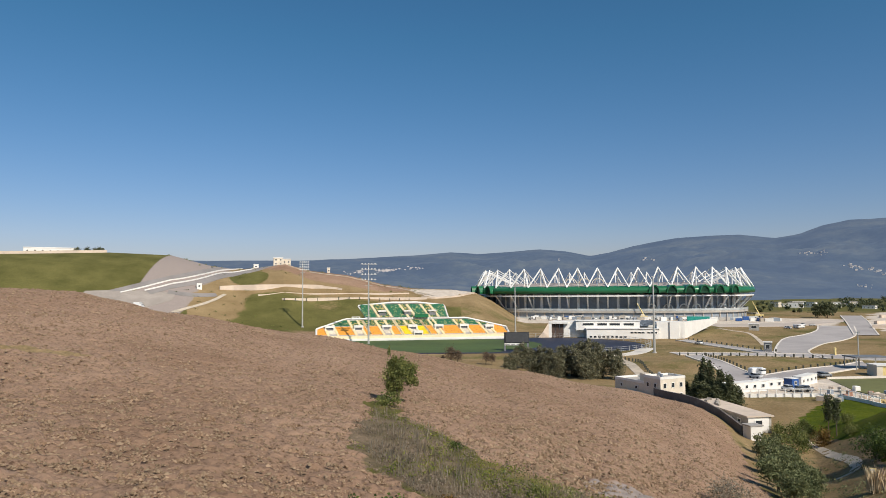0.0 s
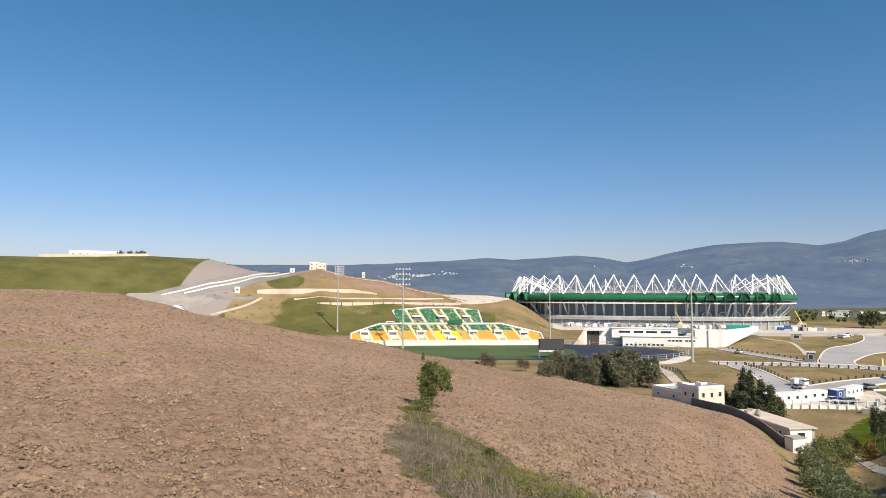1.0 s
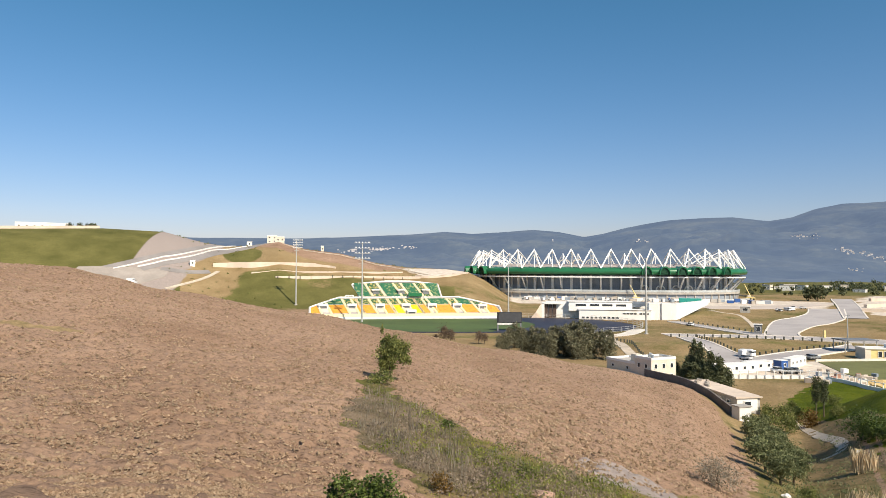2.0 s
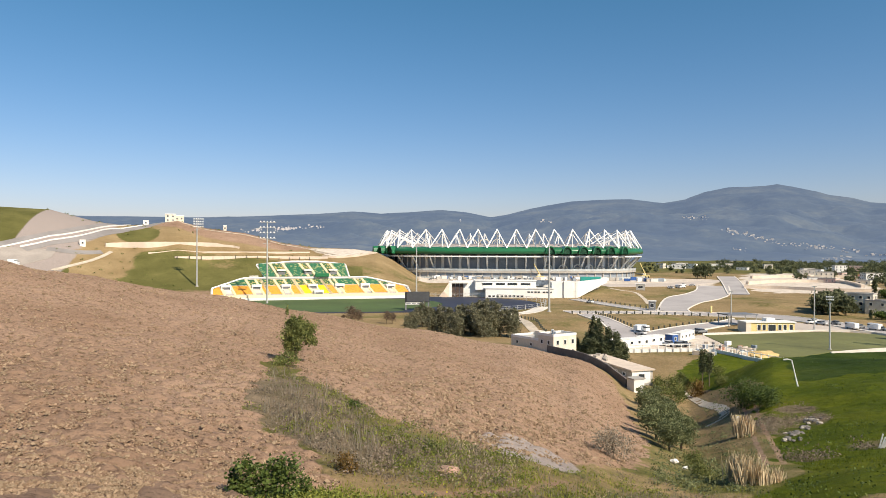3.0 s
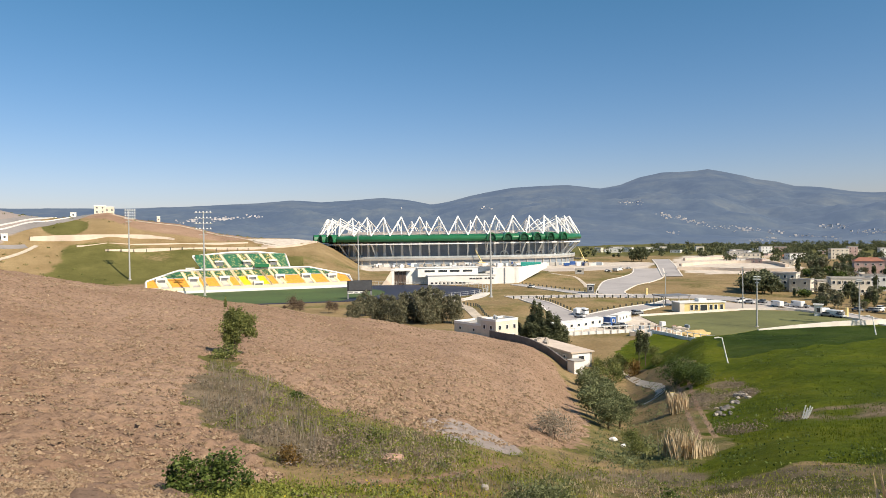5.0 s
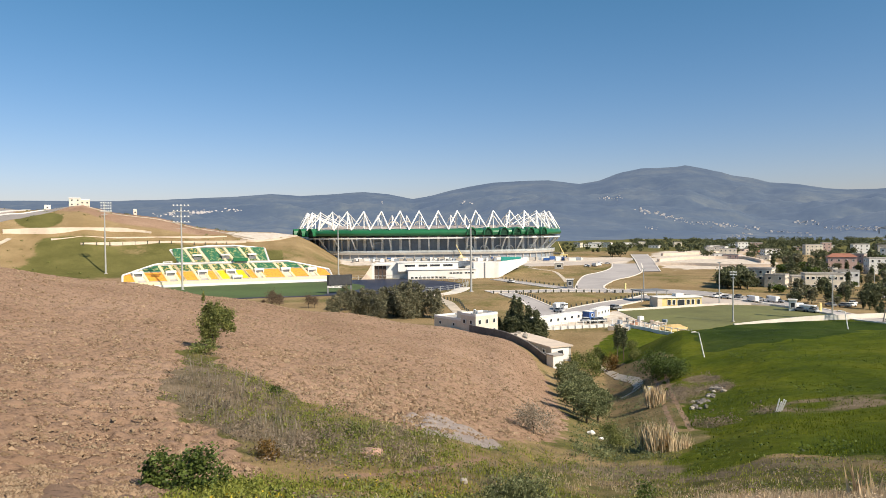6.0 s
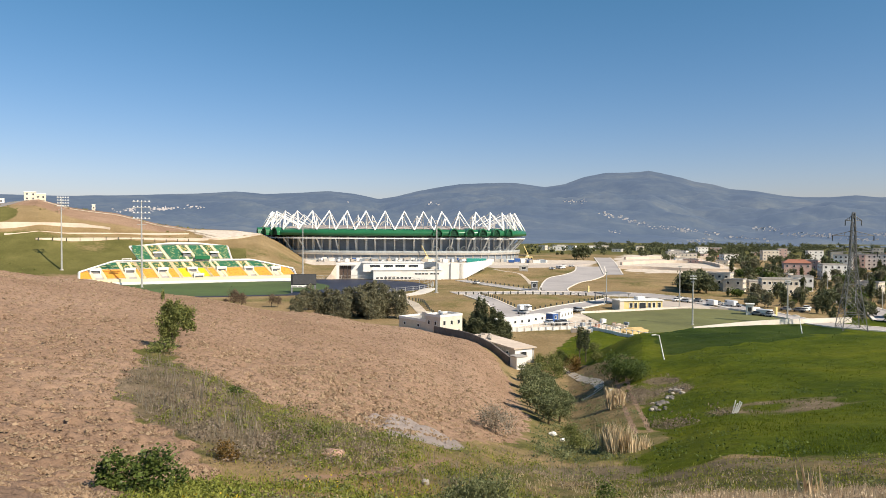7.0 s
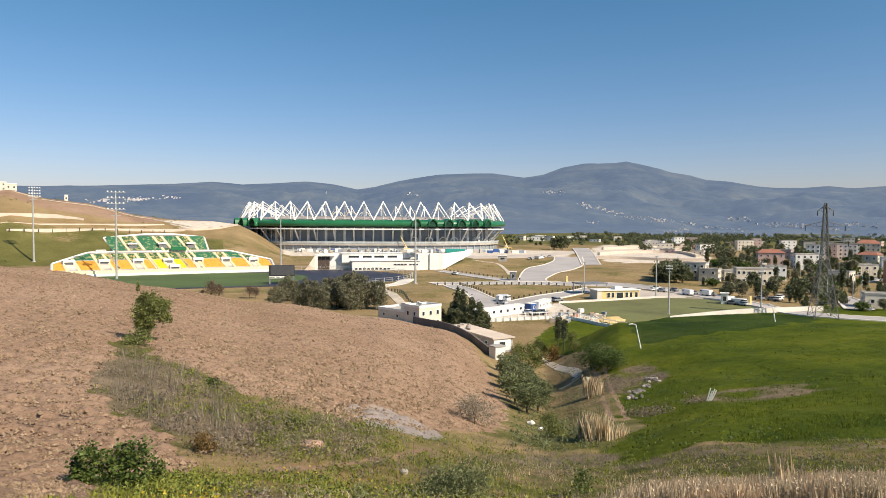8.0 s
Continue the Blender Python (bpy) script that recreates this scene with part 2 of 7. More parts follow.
def ground_material():
    """Soil, dry and green grass, spread by the weights that the plan gives to each spot."""
    m, nodes, links, b = mat("ground_cover", 0.95)
    b.inputs["Specular IOR Level"].default_value = 0.08

    def weight(name):
        a = nodes.new("ShaderNodeAttribute")
        a.attribute_name = name
        return a.outputs["Fac"]

    def sharp(fac, scale, amount=0.7):
        n = noisy(nodes, links, scale, 5, "World", 0.7)
        s = nodes.new("ShaderNodeMath")
        s.operation = "MULTIPLY_ADD"
        links.new(n, s.inputs[0])
        s.inputs[1].default_value, s.inputs[2].default_value = amount, -amount / 2
        t = nodes.new("ShaderNodeMath")
        t.operation = "ADD"
        links.new(s.outputs[0], t.inputs[0])
        links.new(fac, t.inputs[1])
        r = nodes.new("ShaderNodeMapRange")
        r.inputs["From Min"].default_value, r.inputs["From Max"].default_value = 0.38, 0.62
        links.new(t.outputs[0], r.inputs["Value"])
        return r.outputs["Result"]

    # dark speckles put the shade of hollows between clods into the soil colour
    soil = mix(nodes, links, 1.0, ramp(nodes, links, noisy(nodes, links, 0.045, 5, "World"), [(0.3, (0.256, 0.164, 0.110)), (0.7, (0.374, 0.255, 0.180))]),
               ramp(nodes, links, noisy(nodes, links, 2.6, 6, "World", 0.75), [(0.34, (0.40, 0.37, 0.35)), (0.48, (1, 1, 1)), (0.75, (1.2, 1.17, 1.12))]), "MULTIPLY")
    dry = mix(nodes, links, 1.0, ramp(nodes, links, noisy(nodes, links, 0.06, 5, "World"), [(0.3, (0.26, 0.182, 0.098)), (0.7, (0.39, 0.285, 0.168))]),
              ramp(nodes, links, noisy(nodes, links, 1.6, 6, "World", 0.75), [(0.3, (0.55, 0.6, 0.5)), (0.7, (1.1, 1.05, 1))]), "MULTIPLY")
    green = mix(nodes, links, 1.0, ramp(nodes, links, noisy(nodes, links, 0.05, 5, "World"), [(0.3, (0.098, 0.098, 0.034)), (0.7, (0.188, 0.172, 0.068))]),
                ramp(nodes, links, noisy(nodes, links, 1.5, 6, "World", 0.75), [(0.3, (0.55, 0.6, 0.5)), (0.7, (1.15, 1.1, 1))]), "MULTIPLY")
    lush = mix(nodes, links, 1.0, ramp(nodes, links, noisy(nodes, links, 0.06, 5, "World", 0.65), [(0.32, (0.046, 0.072, 0.006)), (0.52, (0.090, 0.116, 0.009)), (0.7, (0.150, 0.160, 0.016))]),
               ramp(nodes, links, noisy(nodes, links, 1.2, 6, "World", 0.8), [(0.3, (0.5, 0.55, 0.5)), (0.7, (1.15, 1.1, 1))]), "MULTIPLY")
    pale = ramp(nodes, links, noisy(nodes, links, 0.3, 6, "World"), [(0.3, (0.47, 0.40, 0.33)), (0.7, (0.70, 0.62, 0.53))])
    c = mix(nodes, links, sharp(weight("green"), 0.5), dry, green)
    c = mix(nodes, links, sharp(weight("lush"), 0.35, 0.5), c, lush)
    crop = mix(nodes, links, 1.0, lush, (0.42, 0.55, 1.1), "MULTIPLY")
    c = mix(nodes, links, sharp(weight("crop"), 0.15, 0.5), c, crop)
    scrub = mix(nodes, links, 1.0, ramp(nodes, links, noisy(nodes, links, 0.5, 5, "World"), [(0.3, (0.15, 0.126, 0.072)), (0.7, (0.29, 0.225, 0.165))]),
                ramp(nodes, links, noisy(nodes, links, 3.0, 6, "World", 0.75), [(0.3, (0.6, 0.6, 0.55)), (0.7, (1.1, 1.05, 1))]), "MULTIPLY")
    c = mix(nodes, links, sharp(weight("scrub"), 0.4, 0.7), c, scrub)
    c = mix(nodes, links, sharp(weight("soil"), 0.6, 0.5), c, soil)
    c = mix(nodes, links, sharp(weight("slab"), 0.6, 0.4), c, ramp(nodes, links, noisy(nodes, links, 1.5, 5, "World"), [(0.3, (0.25, 0.210, 0.190)), (0.7, (0.37, 0.315, 0.285))]))
    c = mix(nodes, links, sharp(weight("pale"), 0.25, 0.6), c, pale)
    links.new(c, b.inputs["Base Color"])
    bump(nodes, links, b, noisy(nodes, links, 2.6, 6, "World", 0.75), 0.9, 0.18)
    return m


GROUND = ground_material()

WHITE = plain_mat("white_paint", (0.80, 0.78, 0.74), 0.6, vary=0.10, scale=0.15, fine=2.0)
STEEL_WHITE = plain_mat("white_steel", (0.82, 0.82, 0.80), 0.4, vary=0.06, scale=0.3, fine=3.0)
CONCRETE = plain_mat("concrete", (0.46, 0.43, 0.39), 0.85, vary=0.25, scale=0.12, fine=1.5)
PALE_WALL = plain_mat("pale_earth_wall", (0.70, 0.58, 0.47), 0.9, vary=0.22, scale=0.06, fine=0.8)
CREAM = plain_mat("cream_plaster", (0.74, 0.66, 0.54), 0.8, vary=0.18, scale=0.25, fine=3.0)
PAVING = plain_mat("dusty_pale_paving", (0.56, 0.48, 0.41), 0.9, vary=0.2, scale=0.05, fine=1.0)
ASPHALT = plain_mat("worn_asphalt", (0.43, 0.395, 0.38), 0.9, vary=0.2, scale=0.05, fine=1.2)
DUST = plain_mat("dusty_track", (0.60, 0.51, 0.40), 0.95, vary=0.25, scale=0.3, fine=2.5)
KERB = plain_mat("kerb_stone", (0.74, 0.68, 0.60), 0.9, vary=0.15, scale=0.2, fine=2.0)
TRACK = plain_mat("dark_running_track", (0.030, 0.033, 0.055), 0.65, vary=0.3, scale=0.05, fine=0.6)
TURF = plain_mat("mown_turf", (0.075, 0.120, 0.030), 0.9, vary=0.3, scale=0.04, fine=0.9)
PITCH = plain_mat("sports_field_grass", (0.165, 0.170, 0.055), 0.9, vary=0.3, scale=0.05, fine=0.9)
GREEN_METAL = plain_mat("green_roof_metal", (0.020, 0.150, 0.062), 0.3, vary=0.18, scale=0.08, fine=0.7)
DARK_GREEN = plain_mat("dark_green_panel", (0.014, 0.092, 0.044), 0.5, vary=0.2)
ROOF_SKIN = plain_mat("beige_roof_skin", (0.50, 0.42, 0.36), 0.6, vary=0.15, scale=0.05, fine=0.5)
DARK = plain_mat("dark_grey_cladding", (0.19, 0.195, 0.205), 0.5, vary=0.25, scale=0.1, fine=0.8)
GREY = plain_mat("mid_grey_cladding", (0.28, 0.32, 0.37), 0.55, vary=0.2, scale=0.1, fine=0.8)
PALE_GLASS = plain_mat("frosted_pale_glass", (0.50, 0.53, 0.53), 0.35, vary=0.25, scale=0.12, fine=0.6)
GLASS = plain_mat("dark_window_glass", (0.035, 0.042, 0.050), 0.12, vary=0.1)
GALV = plain_mat("galvanised_steel", (0.50, 0.50, 0.48), 0.45, 0.3, vary=0.15, scale=0.5, fine=4.0)
DARK_STEEL = plain_mat("weathered_lattice_steel", (0.17, 0.17, 0.165), 0.6, 0.4, vary=0.2)
RUST_BROWN = plain_mat("dark_brown_gate", (0.085, 0.055, 0.042), 0.7, vary=0.2)
TEAL = plain_mat("teal_tarpaulin", (0.02, 0.30, 0.25), 0.6, vary=0.15)
BLUE = plain_mat("blue_painted_metal", (0.03, 0.10, 0.32), 0.5, vary=0.2)
YELLOW = plain_mat("yellow_paint", (0.76, 0.60, 0.26), 0.7, vary=0.15)
SAND = plain_mat("yellow_sand", (0.62, 0.44, 0.20), 0.95, vary=0.2, relief=0.1)
BARK = plain_mat("grey_brown_bark", (0.13, 0.095, 0.065), 0.95, vary=0.35, scale=2.0, fine=9.0)
RUBBER = plain_mat("tyre_rubber", (0.02, 0.02, 0.02), 0.8)
TILE_RED = plain_mat("red_roof_tiles", (0.36, 0.15, 0.095), 0.8, vary=0.25, scale=0.2, fine=2.0)
PINK = plain_mat("pink_plaster", (0.58, 0.40, 0.35), 0.8, vary=0.15, scale=0.2)
BRICK = plain_mat("raw_red_brickwork", (0.40, 0.22, 0.15), 0.9, vary=0.2, scale=0.2, fine=2.0)
STONE = plain_mat("pale_stone", (0.45, 0.40, 0.34), 0.9, vary=0.3, scale=0.8, fine=4.0)
PINK_STONE = plain_mat("pinkish_stone", (0.48, 0.30, 0.22), 0.9, vary=0.25, scale=1.5, fine=6.0)


def leaf_mat(name, dark, light, rough=0.6):
    m, nodes, links, b = mat(name, rough)
    b.inputs["Specular IOR Level"].default_value = 0.2
    g = nodes.new("ShaderNodeNewGeometry")
    c = ramp(nodes, links, g.outputs["Random Per Island"], [(0.0, dark), (1.0, light)])
    c = mix(nodes, links, 1.0, c, ramp(nodes, links, noisy(nodes, links, 0.9, 3, "World"), [(0.3, (0.7, 0.75, 0.7)), (0.7, (1.1, 1.08, 1.0))]), "MULTIPLY")
    links.new(c, b.inputs["Base Color"])
    t = nodes.new("ShaderNodeBsdfTranslucent")
    links.new(c, t.inputs["Color"])
    s = nodes.new("ShaderNodeMixShader")
    s.inputs["Fac"].default_value = 0.25
    links.new(b.outputs["BSDF"], s.inputs[1])
    links.new(t.outputs["BSDF"], s.inputs[2])
    links.new(s.outputs["Shader"], nodes["Material Output"].inputs["Surface"])
    return m


LEAF_TREE = leaf_mat("small_tree_leaves", (0.085, 0.105, 0.034), (0.27, 0.280, 0.095))
LEAF_BUSH = leaf_mat("dark_bush_leaves", (0.036, 0.060, 0.016), (0.15, 0.195, 0.052), 0.45)
LEAF_OLIVE = leaf_mat("olive_leaves", (0.10, 0.118, 0.055), (0.25, 0.265, 0.135))
LEAF_DARK = leaf_mat("cypress_foliage", (0.062, 0.074, 0.040), (0.18, 0.190, 0.105))
LEAF_EUC = leaf_mat("grey_green_foliage", (0.115, 0.112, 0.074), (0.29, 0.272, 0.182))
LEAF_DRY = leaf_mat("brown_twigs", (0.11, 0.075, 0.055), (0.24, 0.17, 0.13))
LEAF_RUST = leaf_mat("rusty_foliage", (0.10, 0.065, 0.02), (0.26, 0.15, 0.05))
GRASS_GREEN = leaf_mat("green_grass_blades", (0.14, 0.165, 0.022), (0.40, 0.40, 0.080))
GRASS_DRY = leaf_mat("dry_grass_blades", (0.50, 0.38, 0.26), (0.82, 0.68, 0.50))
TALL_DRY = leaf_mat("bleached_tall_grass", (0.48, 0.36, 0.26), (0.78, 0.63, 0.48))
WEED_BROWN = leaf_mat("brown_dead_weeds", (0.17, 0.127, 0.098), (0.34, 0.265, 0.215))
WEED_GREEN = leaf_mat("fresh_green_weeds", (0.10, 0.125, 0.022), (0.30, 0.315, 0.075))
MEADOW_BLADE = leaf_mat("meadow_blades", (0.070, 0.100, 0.008), (0.170, 0.195, 0.018))
STALK = leaf_mat("grey_dead_stalks", (0.18, 0.15, 0.115), (0.40, 0.345, 0.285))
FLOWER = leaf_mat("yellow_flower_heads", (0.35, 0.24, 0.02), (0.62, 0.48, 0.06))
CLOD = leaf_mat("soil_clods", (0.24, 0.156, 0.105), (0.44, 0.320, 0.230), 0.95)


# ---- the ground: one sheet from the verge to the horizon ----
def inside(px, py, poly):
    hit = np.zeros(px.shape, bool)
    n = len(poly)
    for i in range(n):
        (x0, y0), (x1, y1) = poly[i], poly[(i + 1) % n]
        if y0 == y1:
            continue
        c = ((y0 > py) != (y1 > py)) & (px < (x1 - x0) * (py - y0) / (y1 - y0) + x0)
        hit ^= c
    return hit


FIELD = [(-2.7, 15.5), (-7, 11), (-20, 8), (-60, 8), (-150, 30), (-150, 150), (-60, 230), (20, 215), (50, 165), (54, 133), (45, 104), (28, 60), (20.8, 46.5),
         (12.5, 38.5), (8.1, 36.6), (3.5, 39.1), (-1.5, 45), (-3.6, 50), (-4.6, 50), (-5.3, 44.4), (-5.1, 36.4), (-1.6, 29.7), (-0.3, 26.6), (-0.6, 23.8), (-1.9, 20.1)]
MEADOW = [(22, 35), (33, 46), (37, 55), (47, 72), (57, 89), (66, 102), (70, 125), (76, 150), (100, 178), (139, 188), (205, 180), (270, 120), (270, 40), (70, 5), (40, 22), (29, 30)]

PATH = [(2.0, 24.9), (3.8, 25.5), (5.8, 26.7), (8.3, 29.0), (11.1, 33.3)]
RUT = [(57, 90), (50, 78), (43, 66), (38, 57), (34, 50)]
CROP = [polar(a, q) for a, q in ((35, 160), (35, 124), (35.6, 116), (38, 118), (42, 124), (46, 134), (48.5, 150), (48, 240), (34.5, 240))]


CLEARED = [(270, 409), (280, 462), (356, 577), (430, 680), (520, 668), (408, 501), (345, 392), (322, 404), (292, 398)]
YARD = [(80, 190), (94.5, 204), (111, 212), (122, 216), (120, 190), (122, 178), (104, 176), (100, 181), (84, 183)]
SHOULDER = [(-30, 572), (-27, 585), (2, 596), (30, 604), (24, 584), (10, 555), (-7, 545)]

lumps = swell


def spread(x, y, poly, soft):
    """Weight of a plan outline, with a soft and uneven rim."""
    wx, wy = (lumps(x, y, 2.3 * soft, 3) - 0.5) * 3 * soft, (lumps(x, y, 2.3 * soft, 4) - 0.5) * 3 * soft
    return sum(inside(x + wx + a * soft, y + wy + b * soft, poly).astype(float) for a, b in ((0, 0), (1, 0), (-1, 0), (0, 1), (0, -1))) / 5


def oval(x, y, cx, cy, rx, ry, turn):
    c, s = math.cos(radians(turn)), math.sin(radians(turn))
    u, v = ((x - cx) * c + (y - cy) * s) / rx, (-(x - cx) * s + (y - cy) * c) / ry
    return 1 - smooth(0.7, 1.15, np.hypot(u, v))


def make_ground():
    fine = np.arange(-42, 62, 0.16)
    azs = np.concatenate([np.arange(-180, -42, 6.0), fine, np.arange(62, 180, 6.0)])
    ds = np.concatenate([[0.02, 0.4, 1.5], np.geomspace(3, 20, 22), np.geomspace(20.5, 240, 400), np.geomspace(244, 1100, 200), np.geomspace(1150, 4900, 28)])
    A, D = np.meshgrid(azs, ds)
    X, Y = D * np.sin(np.radians(A)), D * np.cos(np.radians(A))
    Z = ground_z(X.ravel(), Y.ravel()).reshape(X.shape)
    soil = spread(X.ravel(), Y.ravel(), FIELD, 0.5).reshape(X.shape)
    seen = smooth(62, 58, np.abs(A - 10)) * smooth(4, 10, D)
    rough = (np.minimum(lumps(X, Y, 0.24, 14), 0.62) - 0.5) * 0.16 * smooth(75, 40, D) + (lumps(X, Y, 0.9, 1) - 0.5) * 0.20 + (lumps(X, Y, 0.42, 2) - 0.5) * 0.26 + 0.045 * np.sin(2 * math.pi * (0.35 * X + 0.94 * Y + 2.5 * lumps(X, Y, 30, 9)) / 1.3)
    grassy = (lumps(X, Y, 1.6, 6) - 0.5) * 0.2
    Z = Z + seen * smooth(260, 180, D) * np.where(D < 262, soil * rough + (1 - soil) * grassy, 0)
    n, m = len(ds), len(azs)
    verts = np.stack([X, Y, Z], -1).reshape(-1, 3)
    i, j = np.meshgrid(np.arange(n - 1), np.arange(m), indexing="ij")
    j2 = (j + 1) % m
    quads = np.stack([i * m + j, (i + 1) * m + j, (i + 1) * m + j2, i * m + j2], -1).reshape(-1, 4)
    me = bpy.data.meshes.new("ground")
    me.vertices.add(len(verts))
    me.vertices.foreach_set("co", verts.ravel())
    me.loops.add(quads.size)
    me.loops.foreach_set("vertex_index", quads[:, ::-1].ravel().astype(np.int32))
    me.polygons.add(len(quads))
    me.polygons.foreach_set("loop_start", np.arange(0, quads.size, 4, dtype=np.int32))
    me.update(calc_edges=True)
    for key, w in cover(X.ravel(), Y.ravel(), Z.ravel()).items():
        me.attributes.new(key, "FLOAT", "POINT").data.foreach_set("value", w.astype(np.float32))
    me.materials.append(GROUND)
    me.polygons.foreach_set("use_smooth", np.ones(len(quads), bool))
    ob = new("ground", me)
    return tagged(ob, "ploughed brown field, grassy slopes and green valley floor", "ground", kind="structure")


def cover(x, y, z):
    d = np.hypot(x, y)
    az = np.degrees(np.arctan2(x, y))
    soil = spread(x, y, FIELD, 0.5) * (1 - oval(x, y, -36, 57.5, 7, 1.6, 8) * 0.9) * (1 - oval(x, y, -4.5, 51.5, 1.6, 2.6, 20))
    lush = spread(x, y, MEADOW, 0.8)
    lush = lush * (1 - 0.4 * oval(x, y, 50, 71, 13, 4.5, 52)) * (1 - 0.2 * oval(x, y, 44, 48.5, 8, 2.6, -20)) * (1 - 0.5 * oval(x, y, 27, 29, 7, 2.0, -40))
    crop = spread(x, y, CROP, 1.5) * lush
    n = lumps(x, y, 26, 11) * 0.6 + lumps(x, y, 8, 12) * 0.4
    green = 0.08 + 0.6 * n
    green = np.where(d < 60, 0.12 + 0.55 * lumps(x, y, 3.5, 13) + 0.45 * n, green)
    valley = smooth(25.5, 26.5, az) * smooth(36, 34, az) * smooth(40, 60, d) * smooth(200, 180, d)
    green = np.maximum(green, valley * (0.15 + 0.5 * n))
    # hill on the far side of the running track: green foot, brown head; the far mound is green with a bare flank
    hill = smooth(425, 440, d) * smooth(3, 0, az) * smooth(900, 800, d)
    foot = smooth(438, 452, d + 14 * n) * smooth(535, 505, d) * (0.45 + 0.6 * n) * smooth(-17.5, -15.5, az + 3 * n - 0.04 * (d - 450))
    brown = oval(x, y, -95, 585, 75, 48, -8)
    green = np.where(hill > 0.5, np.where(az < -20.5, 0.75 + 0.2 * n, np.maximum(foot, oval(x, y, -152, 536, 16, 24, 20) * 1.0) * (1 - brown)), green)
    bare = smooth(-0.3, 0.3, az - np.interp(d, (440, 600), (-26.2, -21.7))) * smooth(0.6, -0.6, az + 1.6 * (n - 0.5) - np.interp(d, (440, 600), (-22.5, -16.5))) * hill
    pale = np.zeros(d.shape)
    soil = np.maximum(soil, brown * 0.8 * hill)
    soil = np.maximum(soil, hill * (az > -20.5) * smooth(462, 440, d) * smooth(-7, -11, az) * (0.25 + 0.55 * n))
    pale = np.maximum(pale, spread(x, y, CLEARED, 5.0) * (0.55 + 0.6 * n))
    pale = np.maximum(pale, spread(x, y, YARD, 1.0) * 0.9)
    pale = np.maximum(pale, spread(x, y, SHOULDER, 2.0) * 0.9)
    pale = np.maximum(pale, smooth(528, 540, d) * smooth(640, 620, d) * smooth(5.5, 6.5, az) * smooth(31, 29, az) * (0.5 + 0.55 * n))
    rut = np.zeros(d.shape)
    near = (d < 110) & (az > 30) & (az < 38)
    for s in (-0.75, 0.75):
        for (xa, ya), (xb, yb) in zip(RUT[:-1], RUT[1:]):
            k = np.clip(((x - xa - s) * (xb - xa) + (y - ya) * (yb - ya)) / ((xb - xa) ** 2 + (yb - ya) ** 2), 0, 1)
            rut = np.maximum(rut, near * smooth(0.42, 0.22, np.hypot(x - xa - s - k * (xb - xa), y - ya - k * (yb - ya))))
    close = (d < 40) & (az > 0) & (az < 26)
    for (xa, ya), (xb, yb) in zip(PATH[:-1], PATH[1:]):
        k = np.clip(((x - xa) * (xb - xa) + (y - ya) * (yb - ya)) / ((xb - xa) ** 2 + (yb - ya) ** 2), 0, 1)
        rut = np.maximum(rut, close * smooth(0.40, 0.15, np.hypot(x - xa - k * (xb - xa), y - ya - k * (yb - ya))))
    soil = np.maximum(soil, rut * 0.6)
    patchy = 0.25 + 0.95 * lumps(x, y, 3.1, 15)
    scrub = oval(x, y, 6, 31, 8, 5, -30) * 0.42 + oval(x, y, -2.2, 38, 3.2, 10, 15) * 0.85 + oval(x, y, 50, 71, 13, 4.5, 52) * 0.8 * patchy + oval(x, y, 45, 49, 11, 4.6, -14) * patchy * 0.66 + oval(x, y, 27, 29, 8, 2.0, -40) * patchy + oval(x, y, 20, 36, 6, 3, 20) * 0.7
    slab = np.maximum(oval(x, y, 11.0, 39.6, 3.2, 3.6, -20), bare * 0.9)
    far = smooth(700, 1000, d)
    green = green * (1 - far) + far * 0.9
    return {"soil": soil, "lush": lush, "green": green, "pale": pale, "crop": crop, "scrub": np.clip(scrub, 0, 1), "slab": slab}


ground = make_ground()


# ---- plants ----
def leaves(pts, size, rng, flat=0.0, long=1.6):
    """One bent quad for each point, at a random turn."""
    n = len(pts)
    a = rng.normal(size=(n, 3))
    a[:, 2] *= 1 - flat
    a /= np.linalg.norm(a, axis=1)[:, None]
    b = np.cross(a, rng.normal(size=(n, 3)))
    b /= np.linalg.norm(b, axis=1)[:, None] + 1e-9
    s = size * rng.uniform(0.6, 1.3, (n, 1))
    v = np.stack([pts - a * s * long * 0.5, pts + b * s * 0.5, pts + a * s * long * 0.5, pts - b * s * 0.5], 1).reshape(-1, 3)
    f = np.arange(n * 4).reshape(-1, 4)
    return v, f


def mesh_of(name, v, f, material, parent=None, label="", smooth_faces=False):
    me = bpy.data.meshes.new(name)
    me.from_pydata(v.tolist(), [], f.tolist())
    me.materials.append(material)
    if smooth_faces:
        me.polygons.foreach_set("use_smooth", np.ones(len(me.polygons), bool))
    ob = new(name, me)
    if parent:
        ob.parent = parent
    if label:
        ob["label"] = label
    return ob


def crown_points(blobs, n, rng, clumps=26, clump_size=0.28):
    """Points in clumps over a set of ellipsoids (x, y, z, rx, ry, rz), mostly near their skins."""
    vol = np.array([b[3] * b[4] * b[5] for b in blobs]) ** 0.67
    out = []
    for b, share in zip(blobs, vol / vol.sum()):
        k = max(3, int(clumps * share))
        c = rng.normal(size=(k, 3))
        c /= np.linalg.norm(c, axis=1)[:, None]
        c *= rng.uniform(0.45, 1.0, (k, 1))
        m = max(6, int(n * share / k))
        p = c[:, None] + rng.normal(size=(k, m, 3)) * clump_size * rng.uniform(0.6, 1.3, (k, 1, 1))
        out.append(p.reshape(-1, 3) * np.array(b[3:6]) + np.array(b[0:3]))
    return np.concatenate(out)


